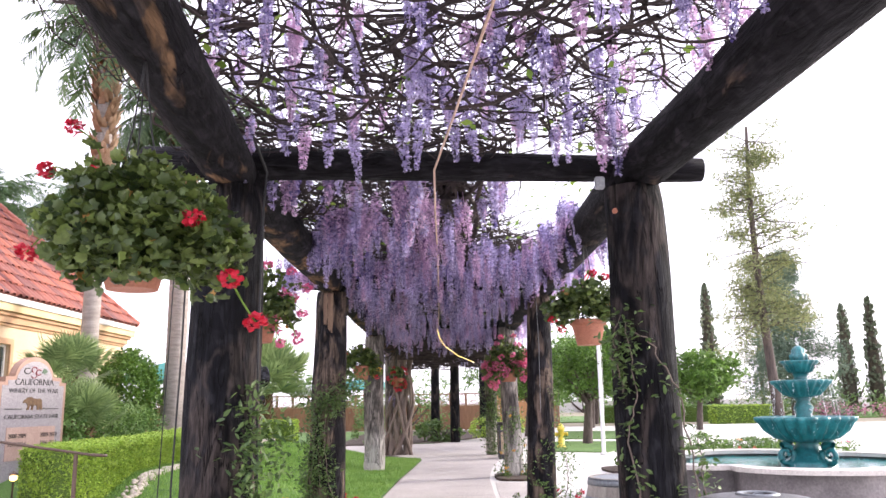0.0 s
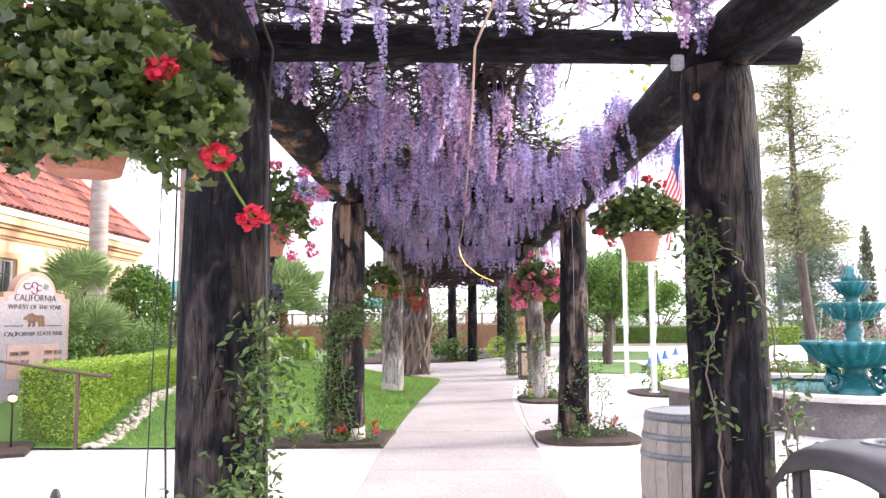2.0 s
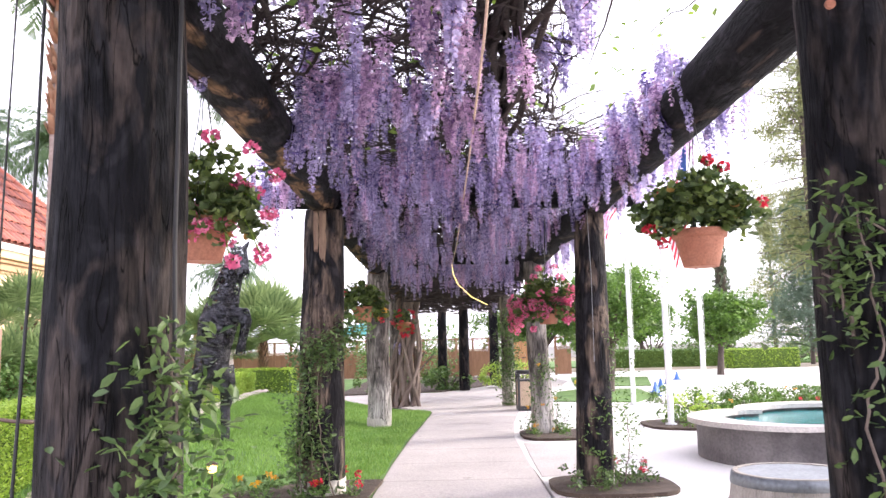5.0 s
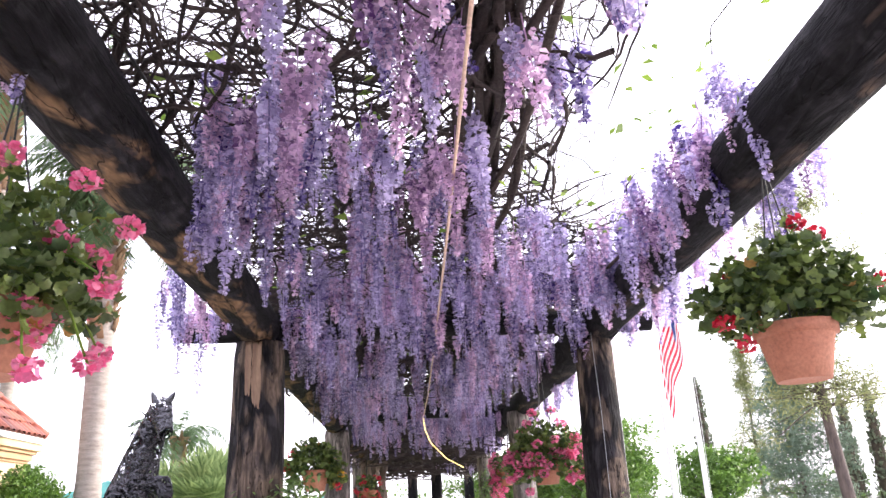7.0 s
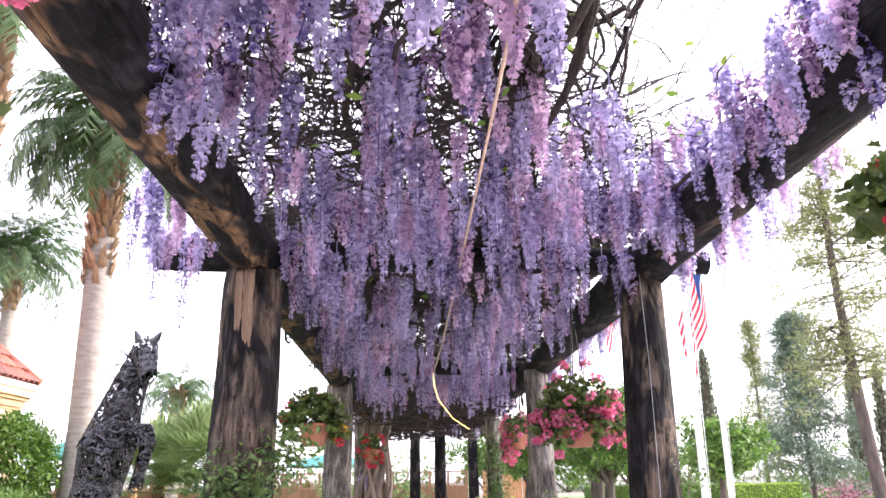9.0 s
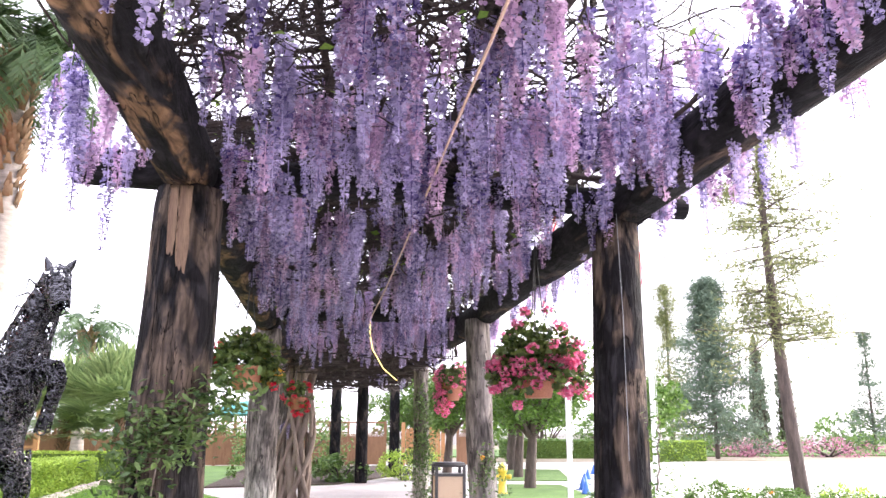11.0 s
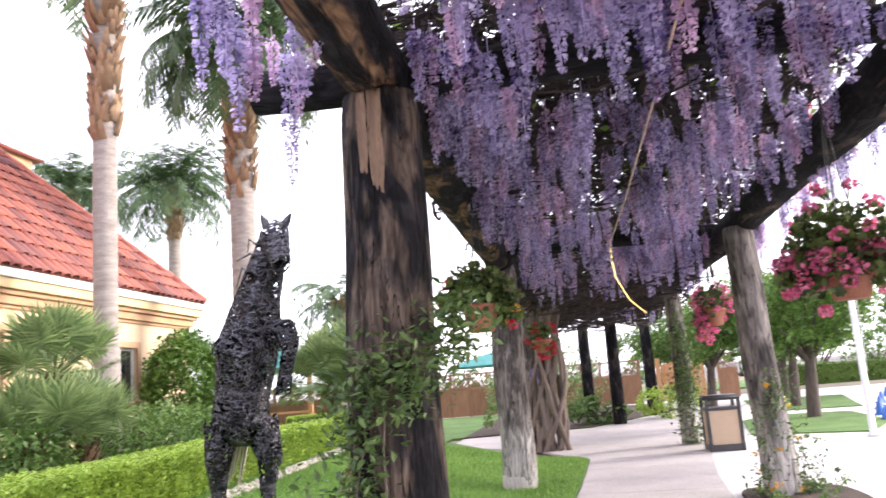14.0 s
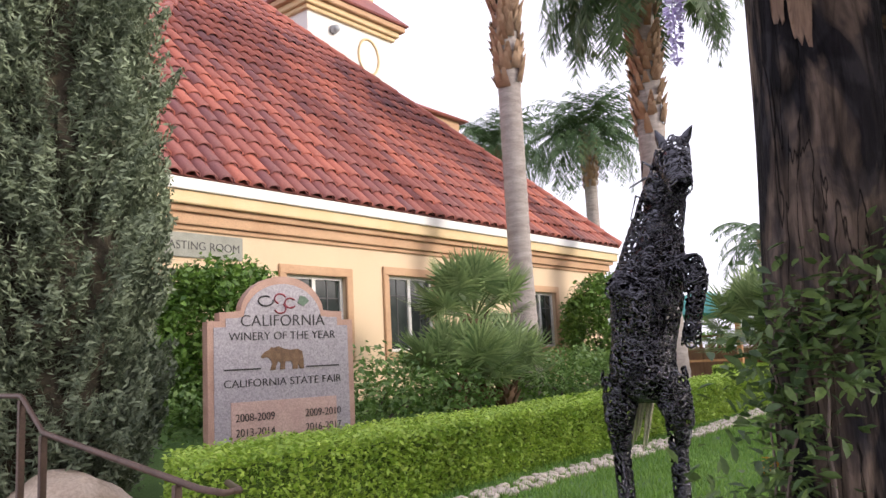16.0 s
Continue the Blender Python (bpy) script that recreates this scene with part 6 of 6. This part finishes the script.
# ---- small things ----
hyd = thing("fire_hydrant", "yellow fire hydrant on the grass", "hydrant", (5.05, 27.6, 0.0))
part("barrel", lathe([(0.16, 0), (0.16, 0.05), (0.11, 0.07), (0.1, 0.55), (0.13, 0.58), (0.13, 0.63), (0.1, 0.72), (0.03, 0.8), (0.0, 0.82)], 18), "hydrant", hyd, "", True)
for sx in (-1, 1):
    part("outlet", lathe([(0.055, 0), (0.055, 0.1), (0.065, 0.1), (0.065, 0.15), (0.0, 0.16)], 12), "hydrant", hyd, "", True, m=pose(sx * 0.08, 0, 0.45, 0, 90 * sx, 0))
for k, (x, y) in enumerate(((7.2, 27.2), (7.7, 29.0), (8.5, 31.3), (9.5, 34.0), (10.9, 37.5))):
    c = thing("marker_cone", "small blue marker cone on the drive", "cone", (x, y, 0), group="marker cones")
    part("cone", lathe([(0.13, 0.03), (0.12, 0.05), (0.03, 0.34), (0.0, 0.35)], 14), "cone", c, "", True)
    part("base", box(-0.17, -0.17, 0, 0.17, 0.17, 0.03, 0.006), "cone", c)
curb = thing("stone_border", "edging of pale rounded stones between hedge and lawn", "edging", kind="stuff")
sp = []
for u in np.linspace(0, 1, 800):
    y = 11.2 + 14.0 * u
    x = np.interp(y, [11, 16.5, 25], [-3.72, -3.78, -4.3]) + rng.uniform(-0.13, 0.13)
    sp.append((x, y + rng.normal(0, 0.03), rise(x, y) + 0.035))
bm = bmesh.new()
bmesh.ops.create_icosphere(bm, subdivisions=1, radius=0.5)
bm.verts.ensure_lookup_table()
ST = (np.array([tuple(v.co) for v in bm.verts]) * (1.0, 0.8, 0.55), np.array([[v.index for v in fc.verts] for fc in bm.faces]))
bm.free()
v, f = scatter(ST, np.array(sp), rng.uniform(0.07, 0.14, len(sp)), spin(len(sp), 0.25))
put("stones", np_mesh("stones", v, f, True), "stone", curb, kind="stuff")
bm = bmesh.new()
bmesh.ops.create_icosphere(bm, subdivisions=4, radius=1)
for v in bm.verts:
    k = 1 + 0.18 * noise.noise(v.co * 1.4) + 0.05 * noise.noise(v.co * 4)
    v.co = Vector((v.co.x * 0.62 * k, v.co.y * 0.55 * k, v.co.z * 0.55 * k))
part("boulder", bm, "boulder", None, "", True, m=pose(-6.4, 11.7, 0.27))
tagged(bpy.data.objects["boulder"], "smooth tan boulder lit from below", "boulder")

rail = thing("handrail", "brown steel handrail beside the house path", "handrail")
for nm, pts in (("top_bar", [(-9.2, 11.25, 1.47), (-5.86, 11.1, 1.45), (-5.82, 11.1, 1.43), (-5.5, 11.1, 1.2), (-3.75, 11.15, 0.93), (-3.6, 11.2, 0.91), (-3.6, 11.3, 0.91), (-3.85, 11.4, 0.92)]),):
    tube(nm, pts, 0.02, "rail", rail, sides=6)
for x, y, z in ((-5.84, 11.1, 1.42), (-5.5, 11.1, 1.18), (-3.95, 11.14, 0.94), (-8.4, 11.2, 1.44)):
    part("baluster", box(x - 0.022, y - 0.022, 0.0, x + 0.022, y + 0.022, z, 0.004), "rail", rail)
for x, y, z in ((-1.7, 11.25, 0.36), (-4.75, 11.1, 0.62)):
    lamp = thing("path_light", "small glowing garden path light on a stake", "path light", (x, y, 0.0), group="path lights")
    part("stake", lathe([(0.012, 0.0), (0.012, z), (0.03, z + 0.01)], 8), "rail", lamp, "", True)
    part("bulb", lathe([(0.0, z - 0.02), (0.045, z), (0.05, z + 0.05), (0.0, z + 0.07)], 12), "bulb", lamp, "glowing warm bulb", True)
    part("cap", lathe([(0.06, z + 0.07), (0.065, z + 0.08), (0.0, z + 0.11)], 12), "rail", lamp, "", True)
bt = thing("bollard", "short black finial on a stake", "stake", (-1.77, 6.3, 0.0))
part("stake", lathe([(0.012, 0), (0.012, 0.4), (0.03, 0.42), (0.035, 0.46), (0.02, 0.5), (0.0, 0.51)], 12), "blackmetal", bt, "", True)

# ---- sign ----
SA, SB = Vector((-5.92, 12.68, 0)), Vector((-5.51, 14.04, 0))
sd = (SB - SA).normalized()
SW = (SB - SA).length
SANG = math.degrees(math.atan2(sd.y, sd.x))
sign = thing("winery_sign", "arched speckled granite sign with dark lettering and pink stone edge", "sign", (SA.x, SA.y, 0.35), SANG)
SH = 2.04 - 0.35


def sign_outline(inset, top):
    s = SH - top
    pts = [(inset, 0.0), (SW - inset, 0.0), (SW - inset, s - 0.05), (SW - 0.11 - inset, s - 0.05), (SW - 0.11 - inset, s + 0.03), (SW - 0.2 - inset, s + 0.03)]
    c, r = SW / 2, SW / 2 - 0.3 - inset * 0.5
    for a in np.linspace(0.12, math.pi - 0.12, 24):
        pts.append((c + r * math.cos(a), s + (0.36 - inset * 0.3) * math.sin(a)))
    pts += [(0.2 + inset, s + 0.03), (0.11 + inset, s + 0.03), (0.11 + inset, s - 0.05), (inset, s - 0.05)]
    return pts


def upright(points, y0, y1):
    bm = prism(points, -y1, -y0)
    bmesh.ops.transform(bm, matrix=pose(0, 0, 0, 90), verts=bm.verts)
    return bm


part("edge", upright(sign_outline(0.0, 0.0), 0.0, 0.14), "pinkstone", sign, "pink sandstone edge")
part("face", upright(sign_outline(0.055, 0.055), -0.006, 0.05), "granite", sign, "speckled grey granite face")
part("plaque", upright([(0.2, SH - 1.29), (SW - 0.2, SH - 1.29), (SW - 0.2, SH - 0.77), (0.2, SH - 0.77)], -0.016, 0.0), "plaque", sign, "pink year plaque")


def text(body, x, z, size, width=None, y=-0.009, mat_name="ink", parent=None):
    cu = bpy.data.curves.new("lettering", "FONT")
    cu.body, cu.size, cu.align_x, cu.extrude, cu.offset = body, size, "CENTER", 0.003, -0.011 * size
    tmp = new("lettering", cu)
    me = bpy.data.meshes.new_from_object(tmp.evaluated_get(bpy.context.evaluated_depsgraph_get()))
    bpy.data.objects.remove(tmp)
    w = max(v.co.x for v in me.vertices) - min(v.co.x for v in me.vertices)
    s = width / w if width else 1.0
    return put("lettering", me, mat_name, parent, m=pose(x, y, z, 90) @ Matrix.Diagonal((s, 1, 1, 1)))


c = SW / 2
text("CALIFORNIA", c, SH - 0.1, 0.15, 0.82, parent=sign)
text("WINERY OF THE YEAR", c, SH - 0.225, 0.105, 1.04, parent=sign)
text("CALIFORNIA STATE FAIR", c, SH - 0.64, 0.1, 1.14, parent=sign)
for bx, yr in ((0.36, "2008-2009"), (SW - 0.4, "2009-2010")):
    text(yr, bx + 0.06, SH - 0.94, 0.1, 0.36, -0.02, parent=sign)
for bx, yr in ((0.36, "2013-2014"), (SW - 0.4, "2016-2017")):
    text(yr, bx + 0.06, SH - 1.07, 0.1, 0.36, -0.02, parent=sign)
for x0, x1 in ((0.14, 0.48), (SW - 0.5, SW - 0.16)):
    part("rule", box(x0, -0.012, SH - 0.49, x1, 0.0, SH - 0.477), "ink", sign)
BEAR = [(0, 0), (0.05, 0), (0.055, 0.03), (0.075, 0.075), (0.1, 0.06), (0.095, 0), (0.14, 0), (0.145, 0.07), (0.2, 0.075), (0.22, 0.04), (0.215, 0), (0.265, 0), (0.27, 0.05), (0.29, 0.0), (0.33, 0.0), (0.325, 0.1), (0.315, 0.16), (0.27, 0.185), (0.2, 0.178), (0.13, 0.19), (0.08, 0.215), (0.04, 0.2), (0.01, 0.205), (-0.005, 0.185), (-0.05, 0.165), (-0.085, 0.13), (-0.08, 0.11), (-0.03, 0.115), (0.0, 0.1), (0.02, 0.06)]
part("bear_emblem", upright([(c - 0.14 + x, SH - 0.5 + z) for x, z in BEAR], -0.014, 0.0), "bear", sign, "bronze bear emblem")
for k, (ex, ez, a0, a1, col) in enumerate(((-0.03, 0.02, 0.3, 4.4, "maroon"), (-0.03, -0.07, 3.4, 7.4, "maroon"), (0.07, -0.02, 0.7, 5.6, "maroon"), (-0.17, 0.0, 1.0, 6.5, "ink"))):
    a = np.linspace(a0, a1, 20)
    tube("emblem_stroke", np.stack([c + ex + 0.055 * np.cos(a) * (1.3 if k == 3 else 1), np.full(20, -0.01), SH + 0.13 + ez + 0.045 * np.sin(a)], -1), 0.008, col, sign, sides=5)
part("emblem_leaf", upright([(c + 0.14, SH + 0.11), (c + 0.2, SH + 0.08), (c + 0.26, SH + 0.13), (c + 0.22, SH + 0.17), (c + 0.17, SH + 0.18)], -0.012, 0.0), "spruce", sign, "green leaf emblem")

# ---- horse of scrap iron ----


def horse(at, rz):
    """Rearing horse: an open skin of iron loops over tapered limbs, all one mesh."""
    S = 1.02
    bones = [((-0.1, 0, 0.95), (0.1, 0, 0.95), 0.18, 0.18), ((0, 0, 0.95), (0, 0, 1.22), 0.24, 0.23), ((0, 0, 1.22), (0, 0, 1.62), 0.23, 0.275), ((0, 0, 1.62), (0.02, 0, 2.0), 0.275, 0.2), ((0.02, 0, 2.0), (0.07, 0, 2.35), 0.2, 0.155),
             ((0.07, 0, 2.32), (0.1, -0.02, 2.58), 0.155, 0.125), ((0.1, -0.04, 2.6), (0.2, -0.32, 2.3), 0.125, 0.078),
             ((-0.16, 0, 0.95), (-0.2, 0, 0.66), 0.15, 0.1), ((-0.2, 0, 0.66), (-0.21, 0.05, 0.42), 0.1, 0.06), ((-0.21, 0.05, 0.42), (-0.19, 0, 0.02), 0.06, 0.055),
             ((0.16, 0, 0.95), (0.23, 0, 0.66), 0.15, 0.1), ((0.23, 0, 0.66), (0.2, 0.05, 0.42), 0.1, 0.06), ((0.2, 0.05, 0.42), (0.2, 0, 0.02), 0.06, 0.055),
             ((0.15, -0.08, 1.72), (0.31, -0.22, 1.72), 0.11, 0.085), ((0.31, -0.22, 1.72), (0.36, -0.28, 1.6), 0.085, 0.07), ((0.36, -0.28, 1.62), (0.35, -0.26, 1.3), 0.07, 0.05), ((0.35, -0.26, 1.3), (0.35, -0.28, 1.2), 0.055, 0.065),
             ((-0.12, -0.12, 1.68), (-0.2, -0.28, 1.6), 0.11, 0.08), ((-0.2, -0.28, 1.6), (-0.02, -0.38, 1.5), 0.08, 0.06), ((-0.02, -0.38, 1.5), (0.0, -0.36, 1.32), 0.06, 0.07)]
    lines = []
    for p, q, r0, r1 in bones:
        p, q = np.array(p), np.array(q)
        ax = (q - p) / np.linalg.norm(q - p)
        e = np.cross(ax, (0.3, 0.9, 0.1))
        e /= np.linalg.norm(e)
        g2 = np.cross(ax, e)
        L = np.linalg.norm(q - p)
        n = int(2100 * L * (r0 + r1))
        lines.append((np.linspace(p, q, 4) * S, np.linspace(r0, r1, 4) * (0.6 if r0 > 0.15 else 0.5) * S))
        for i in range(n):
            u, a = rng.uniform(-0.05, 1.05), rng.uniform(0, 6.28)
            r = r0 + (r1 - r0) * min(max(u, 0), 1)
            nr = math.cos(a) * e + math.sin(a) * g2
            tg = -math.sin(a) * e + math.cos(a) * g2
            c0 = p + ax * L * u + nr * r
            ph, rad = rng.uniform(0, 6.28), rng.uniform(0.02, 0.042)
            th = ph + np.linspace(0, 4.4, 7)
            pts = c0 + rad * (np.cos(th)[:, None] * ax + np.sin(th)[:, None] * tg) - nr * (rad ** 2 / (2 * r)) * (np.sin(th) ** 2)[:, None]
            lines.append((pts * S, 0.0085))
    for ex in (0.06, 0.2):  # ears
        lines.append((np.array([(ex - 0.03, 0, 2.66), (ex + (0.0 if ex > 0.1 else -0.06), -0.01, 2.73), (ex + (0.03 if ex > 0.1 else -0.1), 0, 2.8)]) * S, np.array([0.042, 0.036, 0.006])))
    for k in range(5):  # mane
        z = 2.0 + 0.13 * k
        lines.append((np.array([(-0.04, 0.02, z), (-0.09 - 0.03 * (k % 3), 0.05, z + 0.06), (-0.12 - 0.03 * (k % 4), 0.08, z - 0.06 * (k % 3))]) * S, np.array([0.014, 0.012, 0.004])))
    for k in range(6):  # tail
        lines.append((np.array([(0.0, 0.15, 0.95), (0.03 * (k - 4), 0.16, 0.75), (-0.06 + 0.025 * (k - 4), 0.12, 0.4 + 0.04 * (k % 4))]) * S, np.array([0.014, 0.016, 0.006])))
    lines = [(L + np.outer(np.maximum(0, L[:, 2] - 1.1), (0.16, 0, 0)), w) for L, w in lines]  # it rears with a lean
    v, f = tubes(lines, 4)
    me = np_mesh("horse_statue", v, f)
    me.materials.append(M["iron"])
    me.materials.append(M["strap"])
    for p in me.polygons[-48:]:
        p.material_index = 1
    return put("horse_statue", me, "iron", label="rearing horse statue welded from black scrap iron loops", category="statue", m=pose(*at, 0, 0, rz) @ Matrix.Diagonal((1.0, 0.95, 1, 1)))


horse((-2.58, 14.22, rise(-2.58, 14.22) + 0.03), 20)

# ---- house ----
house = thing("house", "peach stucco house with red tile hip roof and white tower", "house")
WX, Y0, Y1, EZ = -10.5, 13.4, 28.9, 4.45
wins = [(17.35, 18.75, 1.75, 3.15), (19.9, 21.3, 1.75, 3.25), (24.9, 26.1, 1.75, 3.1)]
ycuts = [Y0] + [v for w in wins for v in w[:2]] + [Y1]
for i in range(0, len(ycuts), 2):
    part("wall", box(WX - 0.3, ycuts[i], -0.05, WX, ycuts[i + 1], EZ), "stucco", house, "peach stucco wall")
for y0, y1, z0, z1 in wins:
    part("wall", box(WX - 0.3, y0, -0.05, WX, y1, z0), "stucco", house, "peach stucco wall")
    part("wall", box(WX - 0.3, y0, z1, WX, y1, EZ), "stucco", house, "peach stucco wall")
    w = new("window")
    w.parent = house
    for a, b, cc, d in ((y0 - 0.16, y1 + 0.16, z1, z1 + 0.16), (y0 - 0.16, y1 + 0.16, z0 - 0.16, z0), (y0 - 0.16, y0, z0, z1), (y1, y1 + 0.16, z0, z1)):
        part("surround", box(WX - 0.02, a, cc, WX + 0.05, b, d, 0.012), "trim", w, "tan moulded surround")
    for a, b, cc, d in ((y0, y1, z1 - 0.06, z1), (y0, y1, z0, z0 + 0.06), (y0, y0 + 0.06, z0 + 0.06, z1 - 0.06), (y1 - 0.06, y1, z0 + 0.06, z1 - 0.06), ((y0 + y1) / 2 - 0.04, (y0 + y1) / 2 + 0.04, z0 + 0.06, z1 - 0.06)):
        part("window_frame", box(WX - 0.16, a, cc, WX - 0.08, b, d), "winframe", w, "white frame")
    for a, b in ((y0 + 0.06, (y0 + y1) / 2 - 0.04), ((y0 + y1) / 2 + 0.04, y1 - 0.06)):
        part("pane", box(WX - 0.14, a, z0 + 0.06, WX - 0.12, b, z1 - 0.06), "glass", w, "dark glass")
        part("glazing_bar", box(WX - 0.118, (a + b) / 2 - 0.012, z0 + 0.06, WX - 0.108, (a + b) / 2 + 0.012, z1 - 0.06), "blackmetal", w)
        part("glazing_bar", box(WX - 0.107, a, z1 - 0.4, WX - 0.097, b, z1 - 0.376), "blackmetal", w)
part("wall", box(-26.0, Y0, -0.05, WX - 0.3, Y0 + 0.3, EZ), "stucco", house, "peach stucco wall")
part("wall", box(-26.0, Y1 - 0.3, -0.05, WX - 0.3, Y1, EZ), "stucco", house, "peach stucco wall")
part("wall", box(-26.3, Y0, -0.05, -26.0, Y1, EZ), "stucco", house, "peach stucco wall")
for x1, z0, z1, mt in ((0.05, 3.72, 3.8, "trim"), (0.12, 3.8, 3.98, "trim"), (0.2, 3.98, 4.08, "trim"), (0.3, 4.08, 4.28, "cream"), (0.36, 4.28, 4.46, "gutter")):
    part("cornice", box(WX + 0.0, Y0 - x1, z0, WX + x1, Y1 + x1, z1, 0.012), mt, house, "moulded cornice band")
    part("cornice", box(WX - 8, Y1 + 0.0, z0, WX, Y1 + x1, z1, 0.012), mt, house, "moulded cornice band")
plq = part("name_plate", box(WX, 14.9, 3.3, WX + 0.04, 16.45, 3.68, 0.01), "slate", house, "grey name plate")
tx = text("TASTING ROOM", 0, 0, 0.19, 1.25, 0, "ink", None)
tx.parent = plq
tx.matrix_basis = Matrix.Translation((WX + 0.045, 15.68, 3.42)) @ pose(0, 0, 0, 90, 0, 90)
# roof: a hipped pyramid, clad tile by tile on the slope in view
EX, RY0, RY1, SLOPE = -10.14, 13.0, 29.25, 1.05
RUN = (RY1 - RY0) / 2
APEX = (EX - RUN, (RY0 + RY1) / 2, EZ + 0.03 + RUN * SLOPE)
bm = bmesh.new()
cs = [bm.verts.new(p) for p in ((EX, RY0, EZ + 0.03), (EX, RY1, EZ + 0.03), (EX - 2 * RUN, RY1, EZ + 0.03), (EX - 2 * RUN, RY0, EZ + 0.03))]
ap = bm.verts.new(APEX)
for i in range(4):
    bm.faces.new((cs[i], cs[(i + 1) % 4], ap))
bm.faces.new(cs[::-1])
roof = part("roof", bm, "tilemass", house, "red clay tile roof")
ARC = [(0.15 * math.cos(a), 0.1 * math.sin(a)) for a in np.linspace(0, math.pi, 6)]
TV = np.array([(y * 1.0, -0.02, h) for y, h in ARC] + [(y * 0.84, 0.56, h - 0.06) for y, h in ARC] + [(y * 0.8, -0.02, h * 0.75) for y, h in ARC])
TF = np.array([(i, i + 1, 7 + i, 6 + i) for i in range(5)] + [(i, 12 + i, 13 + i, i + 1) for i in range(5)])
th = math.atan(SLOPE)
# local axes of the slope: along y, up the slope, outwards
UP, NRM = np.array([-math.cos(th), 0, math.sin(th)]), np.array([math.sin(th), 0, math.cos(th)])
RT = np.stack([np.array([0, 1.0, 0]), UP, NRM], -1)
TT = []
rowsn = int(RUN / math.cos(th) / 0.48)
for r in range(rowsn):
    s = r * 0.48
    inset = s * math.cos(th)
    y = RY0 + inset + 0.12
    while y < RY1 - inset - 0.05:
        TT.append(np.array([EX, y, EZ + 0.045]) + UP * s + NRM * rng.uniform(0.0, 0.02))
        y += 0.31
TT = np.array(TT)
order = np.argsort(np.linalg.norm(TT - np.array([-4, 13.0, 2.0]), axis=1))
tile_me = np_mesh("roof_tile", TV, TF, True)
tile_me.materials.append(M["tile"])
for i in order[:300]:
    ob = new("roof_tile", tile_me)
    ob.parent = roof
    ob.matrix_basis = Matrix(np.vstack([np.hstack([RT, TT[i][:, None]]), [0, 0, 0, 1]]).tolist())
v, f = scatter((TV, TF), TT[order[300:]], np.ones(len(TT) - 300), np.broadcast_to(RT, (len(TT) - 300, 3, 3)))
put("roof_tiles", np_mesh("roof_tiles", v, f, True), "tilemass", roof, "red clay barrel tiles", kind="stuff")
for sgn, yc in ((1, RY0), (-1, RY1)):
    hp = []
    for k in range(24):
        u = k / 24
        a = Vector((EX, yc, EZ + 0.08)).lerp(Vector(APEX), u)
        b = Vector((EX, yc, EZ + 0.08)).lerp(Vector(APEX), u + 0.046)
        part("hip_tile", lathe([(0.13, 0), (0.14, 0.02), (0.115, (b - a).length)], 10), "tilemass", roof, "", True, m=align(a, b))
# tower
tw = new("tower")
tw.parent = house
part("tower_wall", box(-22.6, 25.2, 4.0, -18.6, 29.2, 13.45), "whitewall", tw, "white stucco tower")
for d, z0, z1, mt in ((0.12, 13.2, 13.35, "cream"), (0.24, 13.35, 13.55, "cream"), (0.4, 13.55, 13.75, "trim")):
    part("tower_cornice", box(-22.6 - d, 25.2 - d, z0, -18.6 + d, 29.2 + d, z1, 0.02), mt, tw)
bm = lathe([(3.5, 13.75), (3.55, 13.81), (2.2, 14.8)], 4)
part("tower_roof", bm, "tilemass", tw, "red tile skirt roof", m=pose(-20.6, 27.2, 0, 0, 0, 45))
part("tower_lantern", box(-22.0, 26.2, 14.4, -19.2, 29.0, 17.5), "cream", tw, "cream upper stage")
ra = np.linspace(0, 2 * np.pi, 33)
tube("tower_ring", np.stack([np.full(33, -18.58), 28.0 + 0.5 * np.cos(ra), 12.3 + 0.65 * np.sin(ra)], -1), 0.045, "cream", tw, label="moulded oval ring")
part("tower_lamp", lathe([(0.1, 0), (0.16, 0.05), (0.12, 0.25), (0.0, 0.28)], 12), "greyplastic", tw, "grey floodlight", True, m=pose(-18.6, 26.3, 12.8, 0, 90, 0))
wing = new("wing")
wing.parent = house
part("wing_wall", box(-24.3, 29.5, 0, -19.6, 33.7, 11.1), "whitewall", wing)
part("wing_cornice", box(-24.6, 29.5, 10.9, -19.3, 34.0, 11.3, 0.02), "trim", wing)
part("wing_roof", lathe([(4.0, 11.3), (4.05, 11.36), (0.1, 12.9)], 4), "tilemass", wing, "red tile roof", m=pose(-21.9, 31.5, 0, 0, 0, 45))

# ---- distance ----
fw = thing("field_wall", "low pale wall far beyond the drive", "wall", kind="structure")
for k in range(14):
    part("panel", box(6 + k * 9.0, 110, 0, 14.9 + k * 9.0, 110.3, 1.5), "farwhite", fw)
for k in range(22):
    x = -60 + k * 8.5 + rng.normal(0, 2)
    if -34 < x < -12 and k % 2:
        continue
    shrub("distant rounded tree beyond the fence", (x, rng.uniform(80, 120), 0.0), (rng.uniform(3, 5), 3, rng.uniform(1.6, 3.0)), 900, 0.5, "shrub", name="distant_tree", category="tree", group="distant trees")
